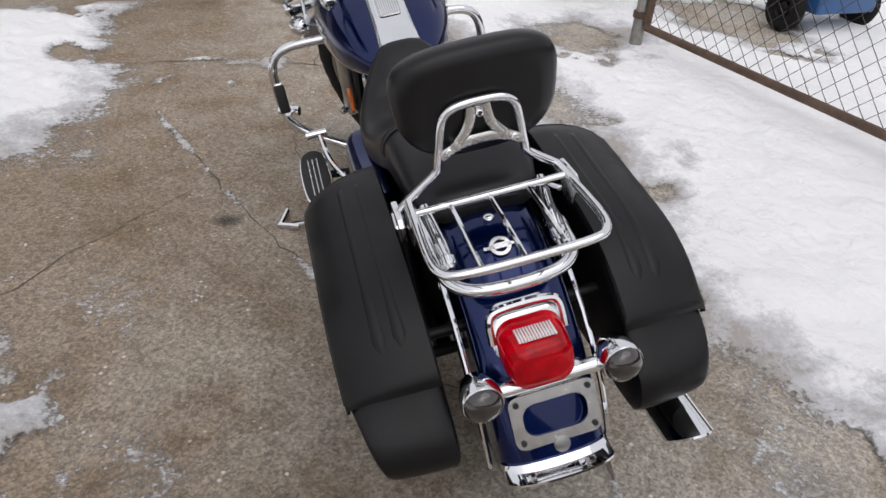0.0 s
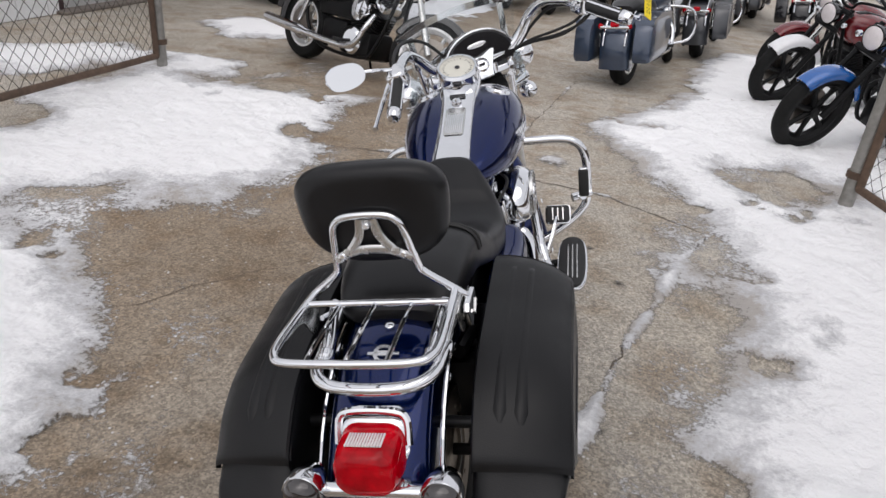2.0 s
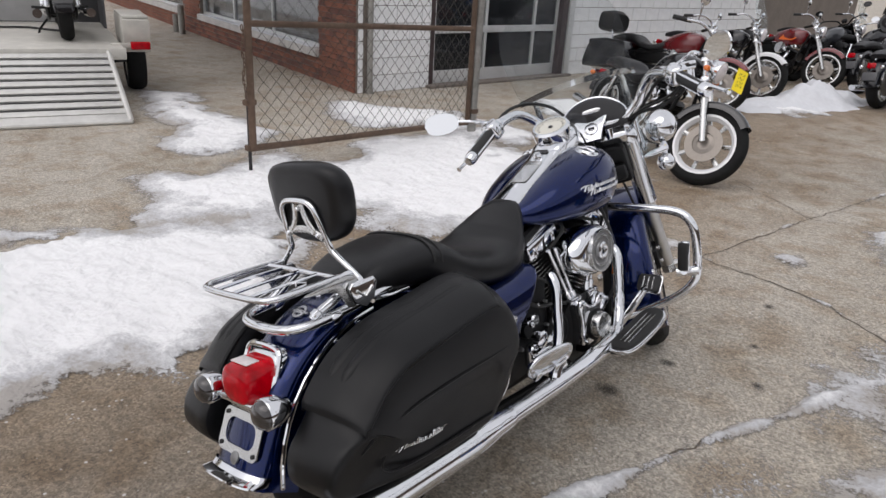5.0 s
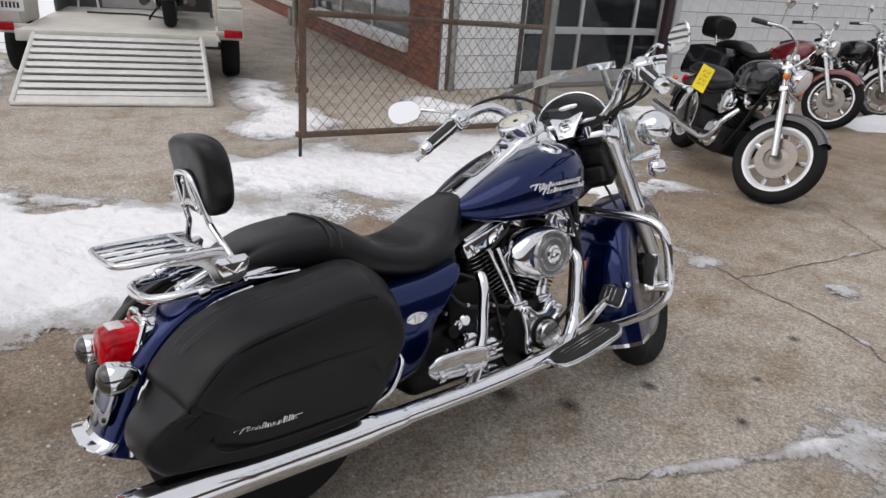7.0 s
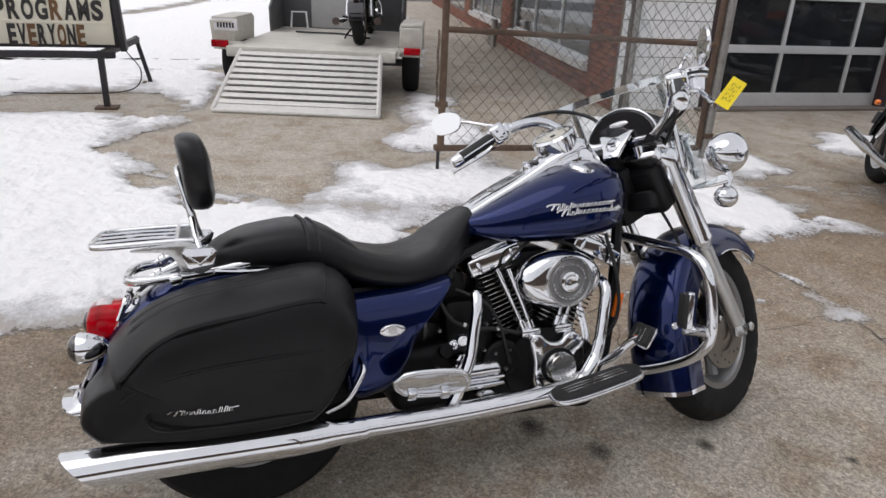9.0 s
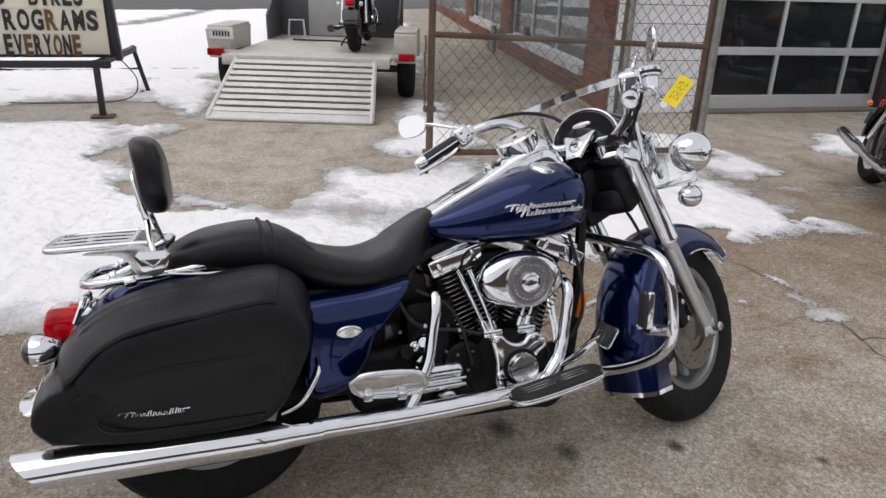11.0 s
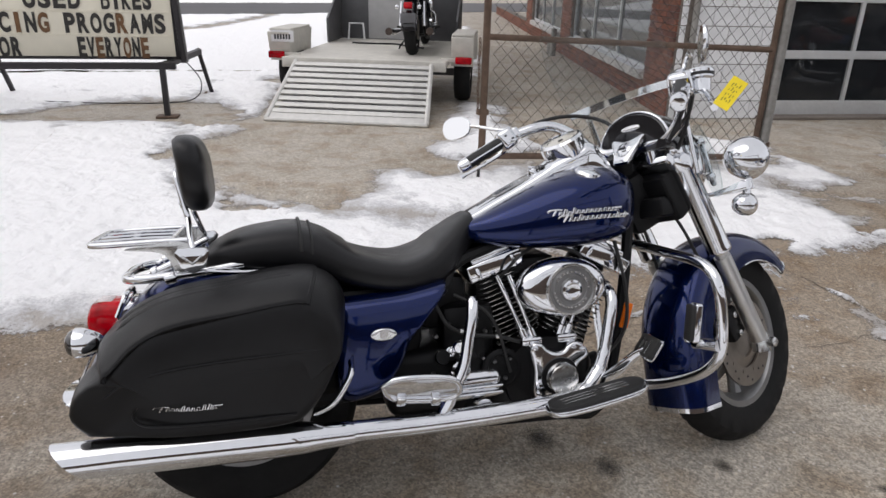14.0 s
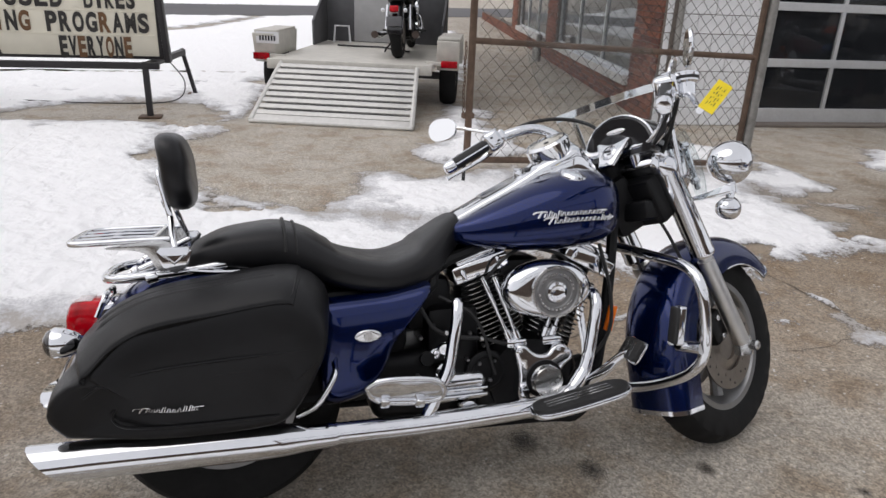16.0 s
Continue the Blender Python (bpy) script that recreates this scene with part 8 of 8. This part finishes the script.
    if bags:
        part("signal_bar", rod((-0.13, -0.335, 0.55), (0.13, -0.335, 0.55), 0.016, 10), metal, b)
        for s in (1, -1):
            outline = [(-0.42, 0.26), (-0.44, 0.34), (-0.36, 0.60), (-0.10, 0.64), (0.22, 0.63), (0.27, 0.50), (0.20, 0.32), (0.02, 0.28)]
            pts = [(p.y, p.z) for p in smooth_path([(0, *q) for q in outline + outline[:1]], 3)[:-1]]
            cy, cz = -0.08, 0.46
            bag = part("saddlebag", loft([[(s * x, cy + (y - cy) * k, cz + (zz - cz) * k) for y, zz in pts] for x, k in ((0.19, 0.95), (0.20, 1.0), (0.32, 1.0), (0.345, 0.95), (0.355, 0.80))]), bags, b, "hard saddlebag")
            part("lid", loft([[(s * x, y, zz) for y, zz in ((-0.375, 0.575), (-0.36, 0.618), (-0.10, 0.662), (0.22, 0.652), (0.262, 0.575))] for x in (0.186, 0.192, 0.340, 0.352)]), bags, bag)
        part("fender_trim", join(*[tube([(s * 0.10, 0.31 * 0 + 0.365 * math.cos(a), 0.31 + 0.365 * math.sin(a)) for a in [radians(q) for q in range(95, 170, 9)]], 0.011, 8) for s in (1, -1)]), CHROME, b)
        gdp = [(0, wb - 0.40, 0.62), (0.16, wb - 0.37, 0.62), (0.32, wb - 0.30, 0.58), (0.36, wb - 0.28, 0.42), (0.30, wb - 0.34, 0.28), (0.1, wb - 0.45, 0.24)]
        for s in (1, -1):
            part("engine_guard", tube(smooth_path([(s * x, y, zz) for x, y, zz in gdp], 5), 0.015, 10), CHROME, b)
    if fairing:
        rings = []
        for y, k in ((wb - 0.44, 0.90), (wb - 0.40, 1.0), (wb - 0.30, 0.98), (wb - 0.20, 0.86), (wb - 0.12, 0.66), (wb - 0.07, 0.36)):
            ring = []
            for a in [2 * math.pi * i / 40 for i in range(40)]:
                c, s = math.cos(a), math.sin(a)
                up = 0.22 * (1 - 0.35 * abs(c) ** 2.5) if s > 0 else 0.20 * (0.55 + 0.45 * abs(c) ** 0.7)
                ring.append((k * 0.36 * math.copysign(abs(c) ** 0.75, c), y, 1.08 + tall + k * up * math.copysign(abs(s) ** 0.85, s)))
            rings.append(ring)
        fr = part("fairing", moved(loft(rings), st), paint if fairing is True else fairing, b, "wide handlebar fairing")
        part("dash", moved(loft([[(k * 0.30 * math.copysign(abs(math.cos(a)) ** 0.7, math.cos(a)), y, 1.10 + tall + k * 0.12 * math.sin(a)) for a in [2 * math.pi * i / 28 for i in range(28)]] for y, k in ((wb - 0.42, 1.0), (wb - 0.455, 0.97), (wb - 0.462, 0.85))]), st), GRIP, fr, "matt black dash")
        for x in (-0.16, -0.055, 0.055, 0.16):
            gg = part("gauge", moved(ring_lathe([(0.034, 0.012), (0.034, 0), (0.028, 0), (0.028, 0.012)], (x, wb - 0.462, 1.12 + tall), (0, -1, 0.25), 20), st), CHROME, fr)
            part("dial", moved(lathe([(0.029, 0.002), (0.029, 0.006), (0.004, 0.007)], (x, wb - 0.462, 1.12 + tall), (0, -1, 0.25), 18), st), INK, gg)
        part("screen", moved(plate([(-0.30, 0), (0.30, 0), (0.24, 0.12), (0, 0.15), (-0.24, 0.12)], 0.006, basis((0, wb - 0.28, 1.25 + tall), (1, 0, 0), (0, -0.45, 0.9))), st), PANE, fr, "smoked low screen")
    if screen:
        ws = part("windshield", moved(plate([(-0.22, 0), (0.22, 0), (0.26, 0.22), (0.18, 0.42), (0, 0.46), (-0.18, 0.42), (-0.26, 0.22)], 0.005, basis((0, wb - 0.24, 0.95), (1, 0, 0), (0, -0.4, 0.92))), st), SHIELD, b, "clear windshield")
        part("brace", moved(rod((-0.24, wb - 0.30, 1.08), (0.24, wb - 0.30, 1.08), 0.008, 8), st), CHROME, ws)
    if case:
        part("sissy_bar", tube(smooth_path([(-0.13, -0.12, 0.55), (-0.12, -0.22, 0.85), (-0.06, -0.25, 0.98), (0.06, -0.25, 0.98), (0.12, -0.22, 0.85), (0.13, -0.12, 0.55)], 4), 0.009, 8), CHROME, b)
        part("luggage_bag", loft([oval(0, y, lo, hi, hw, 20, 0.6) for y, lo, hi, hw in ((-0.46, 0.80, 0.96, 0.13), (-0.42, 0.76, 1.02, 0.18), (-0.25, 0.75, 1.04, 0.19), (-0.18, 0.78, 1.0, 0.17))]), LEATHER, b, "black travel bag")
    part("side_stand", tube([(-0.12, 0.75, 0.18), (-0.24, 0.68, 0.05), (-0.27, 0.66, -0.03)], 0.012, 8), BLACK, b)
    if flare:
        for s in (1, -1):
            part("tank_panel", moved(plate([(0, -0.03), (0.22, -0.02), (0.28, 0.03), (0.05, 0.06)], 0.005, basis((s * 0.146, 0.78, 0.70 + tall), (0, 1, 0), (-s * 0.25, 0, 1)) @ Matrix.Diagonal((1, 1, s, 1))), I4), flare, b)
    return b


parked_motorcycle("black street motorcycle with white-edged cast wheels on the drive", (-2.13, 5.14), (-0.89, 4.28), GLOSSBLACK, 38, 11, white=True, tall=0.05, turn_lamp=True)
parked_motorcycle("slate blue touring motorcycle with hard bags and black fairing", (0.827, 5.68), (1.387, 7.14), SLATE, 20, 8, bags=SLATE, fairing=GLOSSBLACK)
parked_motorcycle("charcoal touring motorcycle with hard bags beside another", (1.82, 7.66), (2.26, 9.16), CHARCOAL, 20, 8, bags=CHARCOAL, fairing=CHARCOAL)
parked_motorcycle("orange motorcycle parked at the end of the row", (2.36, 10.6), (2.81, 12.1), ORANGE, 20, 8, bags=CHARCOAL)
parked_motorcycle("black cruiser motorcycle with a red tail lamp", (-0.68, 10.05), (-0.35, 11.6), GLOSSBLACK, 20, 8, flare=LIGHTGREY)
parked_motorcycle("red cruiser motorcycle with black hard bags and travel bag", (-3.55, 7.95), (-1.92, 7.62), RED, 16, 8, bags=GLOSSBLACK, case=True)
parked_motorcycle("white and black cruiser motorcycle beside a snow heap", (-3.45, 9.45), (-1.95, 9.00), GLOSSBLACK, 16, 8, screen=True, fender_paint=WHITEP)
parked_motorcycle("dark red motorcycle with a grey tank panel by the wall", (-3.2, 11.4), (-1.70, 11.0), RED, 16, 8, flare=ORANGE)
parked_motorcycle("bright blue motorcycle with a black front tyre on snow", (3.46, 4.75), (2.01, 4.22), SKYBLUE, 10, 10, dark=True)
parked_motorcycle("red motorcycle with a white front fender and black wheels", (3.65, 6.10), (2.15, 5.62), RED, 10, 10, fender_paint=WHITEP, dark=True)
parked_motorcycle("dark red motorcycle standing in the row on snow", (3.95, 7.1), (2.5, 6.7), RED, 10, 10)
parked_motorcycle("black touring motorcycle with a fairing in the row", (0.05, 12.4), (0.5, 13.9), GLOSSBLACK, 20, 8, bags=GLOSSBLACK, fairing=GLOSSBLACK)
parked_motorcycle("blue motorcycle in the far row", (0.0, 9.9), (0.45, 11.4), SKYBLUE, 20, 8, screen=True)
parked_motorcycle("red motorcycle with chrome parts in the far row", (1.2, 11.2), (1.7, 12.7), RED, 20, 8, bags=GLOSSBLACK, fairing=GLOSSBLACK)
parked_motorcycle("pale green motorcycle with a white windshield in the far row", (1.75, 13.2), (2.25, 14.7), PALEGREEN, 20, 8, screen=True)
parked_motorcycle("chrome and black cruiser in the far row", (-1.9, 12.8), (-1.2, 14.2), GLOSSBLACK, 20, 8)
parked_motorcycle("black cruiser motorcycle in the far row by the wall", (-3.0, 13.4), (-1.6, 12.9), CHARCOAL, 16, 8, screen=True)
parked_motorcycle("black touring motorcycle with a fairing in the far row", (0.85, 10.3), (1.30, 11.8), GLOSSBLACK, 20, 8, fairing=GLOSSBLACK)
parked_motorcycle("charcoal motorcycle with hard bags in the far row", (3.0, 11.2), (3.45, 12.7), CHARCOAL, 20, 8, bags=CHARCOAL)
parked_motorcycle("black cruiser motorcycle at the far end of the row", (3.5, 12.3), (3.95, 13.8), GLOSSBLACK, 20, 8, screen=True)
parked_motorcycle("dark red cruiser motorcycle at the back of the yard", (-0.95, 13.0), (-0.45, 14.5), RED, 20, 8, dark=True)
parked_motorcycle("black touring motorcycle with a fairing at the row's end", (3.75, 10.4), (4.2, 11.9), GLOSSBLACK, 20, 8, bags=GLOSSBLACK, fairing=GLOSSBLACK)
parked_motorcycle("black touring motorcycle with a fairing behind the snow heap", (-1.2, 11.4), (-0.8, 12.9), GLOSSBLACK, 20, 8, fairing=GLOSSBLACK)
parked_motorcycle("charcoal cruiser motorcycle close to the back wall", (-2.3, 11.9), (-1.75, 13.3), CHARCOAL, 20, 8, dark=True)
tp = TM @ Vector((0.45, -1.74, 0))
tq = TM @ Vector((0.42, -3.28, 0))
parked_motorcycle("dark motorcycle with a red tail lamp tied on the trailer", (tp.x, tp.y), (tq.x, tq.y), GLOSSBLACK, 0, 2, z=DZ - 0.005, fender_paint=GLOSSBLACK)

# ---- bricks and blocks ----
rnd = random.Random(7)
blocks = [bpy.data.meshes.new("block") for _ in range(3)]
for k, me in enumerate(blocks):
    bm = box((0, 0, 0), (0.392, 0.016 + 0.002 * k, 0.192), None, 0.004, 1)
    bm.to_mesh(me)
    bm.free()
    me.materials.append(WHITEPAINT)
brick_mats = [mat("red_brick_%s" % w, c, 0.85, 0, 0, 0.30, 18, 0.5, 120, dist=0.004) for w, c in (("warm", (0.190, 0.078, 0.050)), ("dark", (0.125, 0.053, 0.040)), ("plain", (0.20, 0.075, 0.046)))]
bricks = [bpy.data.meshes.new("brick") for _ in range(3)]
for k, me in enumerate(bricks):
    bm = box((0, 0, 0), (0.196, 0.018 + 0.003 * k, 0.058), None, 0.004, 1)
    bm.to_mesh(me)
    bm.free()
    me.materials.append(brick_mats[k])


def piece(name, me, parent, d, nrm, s, z, t, sx=1.0):
    ob = new(name, me)
    ob.parent = parent
    m = Matrix((d, nrm, Vector((0, 0, 1)))).transposed().to_4x4()
    m.translation = CORNER + d * s + nrm * t + Vector((0, 0, z))
    ob.matrix_basis = m @ Matrix.Diagonal((sx, 1, 1, 1)) @ Matrix.Rotation(rnd.uniform(-0.003, 0.003), 4, "Z")
    return ob


for row in range(14):
    off = 0.2 if row % 2 else 0.0
    z = 0.1 + 0.2 * row
    for k in range(4):
        s0, s1 = max(0.03, -0.2 + off + 0.4 * k), min(1.15, 0.2 + off + 0.4 * k)
        if s1 - s0 > 0.05:
            piece("block", blocks[rnd.randrange(3)], wall_door, DA, NA, (s0 + s1) / 2, z, -0.006, (s1 - s0) / 0.4)
    for k in range(16):
        s0 = 4.02 + 0.4 * k - off
        s0c, s1 = max(4.02, s0), s0 + 0.4
        if s1 - s0c > 0.05:
            piece("block", blocks[rnd.randrange(3)], wall_door, DA, NA, (s0c + s1) / 2, z, -0.006, (s1 - s0c) / 0.4)
far_wall = []
for row in range(26):
    off = 0.1 if row % 2 else 0.0
    z = 0.033 + 0.0665 * row
    for k in range(-1, 6):
        s0, s1 = max(0.02, 0.2 * k + off), min(1.02, 0.2 * k + off + 0.2)
        if s1 - s0 > 0.04 and row < 25:
            piece("brick", bricks[rnd.randrange(3)], wall_window, DB, NB, (s0 + s1) / 2, z, 0.0, (s1 - s0) / 0.2)
for row in range(4):
    off = 0.1 if row % 2 else 0.0
    z = 0.036 + 0.0725 * row
    for k in range(115):
        s0 = 1.02 + 0.2 * k - off
        s0c, s1 = max(1.02, s0), s0 + 0.2
        if k < 34:
            piece("brick", bricks[rnd.randrange(3)], wall_window, DB, NB, (s0c + s1) / 2, z, 0.0, (s1 - s0c) / 0.2)
        else:
            far_wall.append((s0c, s1, z))
rest = bmesh.new()
for s0, s1, z in far_wall + [(a + 0.2 * k + (0.1 if r % 2 else 0), a + 0.2 * k + 0.2 + (0.1 if r % 2 else 0), 0.335 + 0.0665 * r) for a in (6.2, 12.1) for k in range(5) for r in range(23)]:
    c = CORNER + DB * (s0 + s1) / 2 + Vector((0, 0, z))
    ngon_box(rest, c, (s1 - s0 - 0.008, 0.02, 0.058), Matrix((DB, NB, Vector((0, 0, 1)))).transposed())
tagged(part("far_bricks", rest, BRICK, wall_window, "far courses of red brick", smooth=False), kind="stuff")
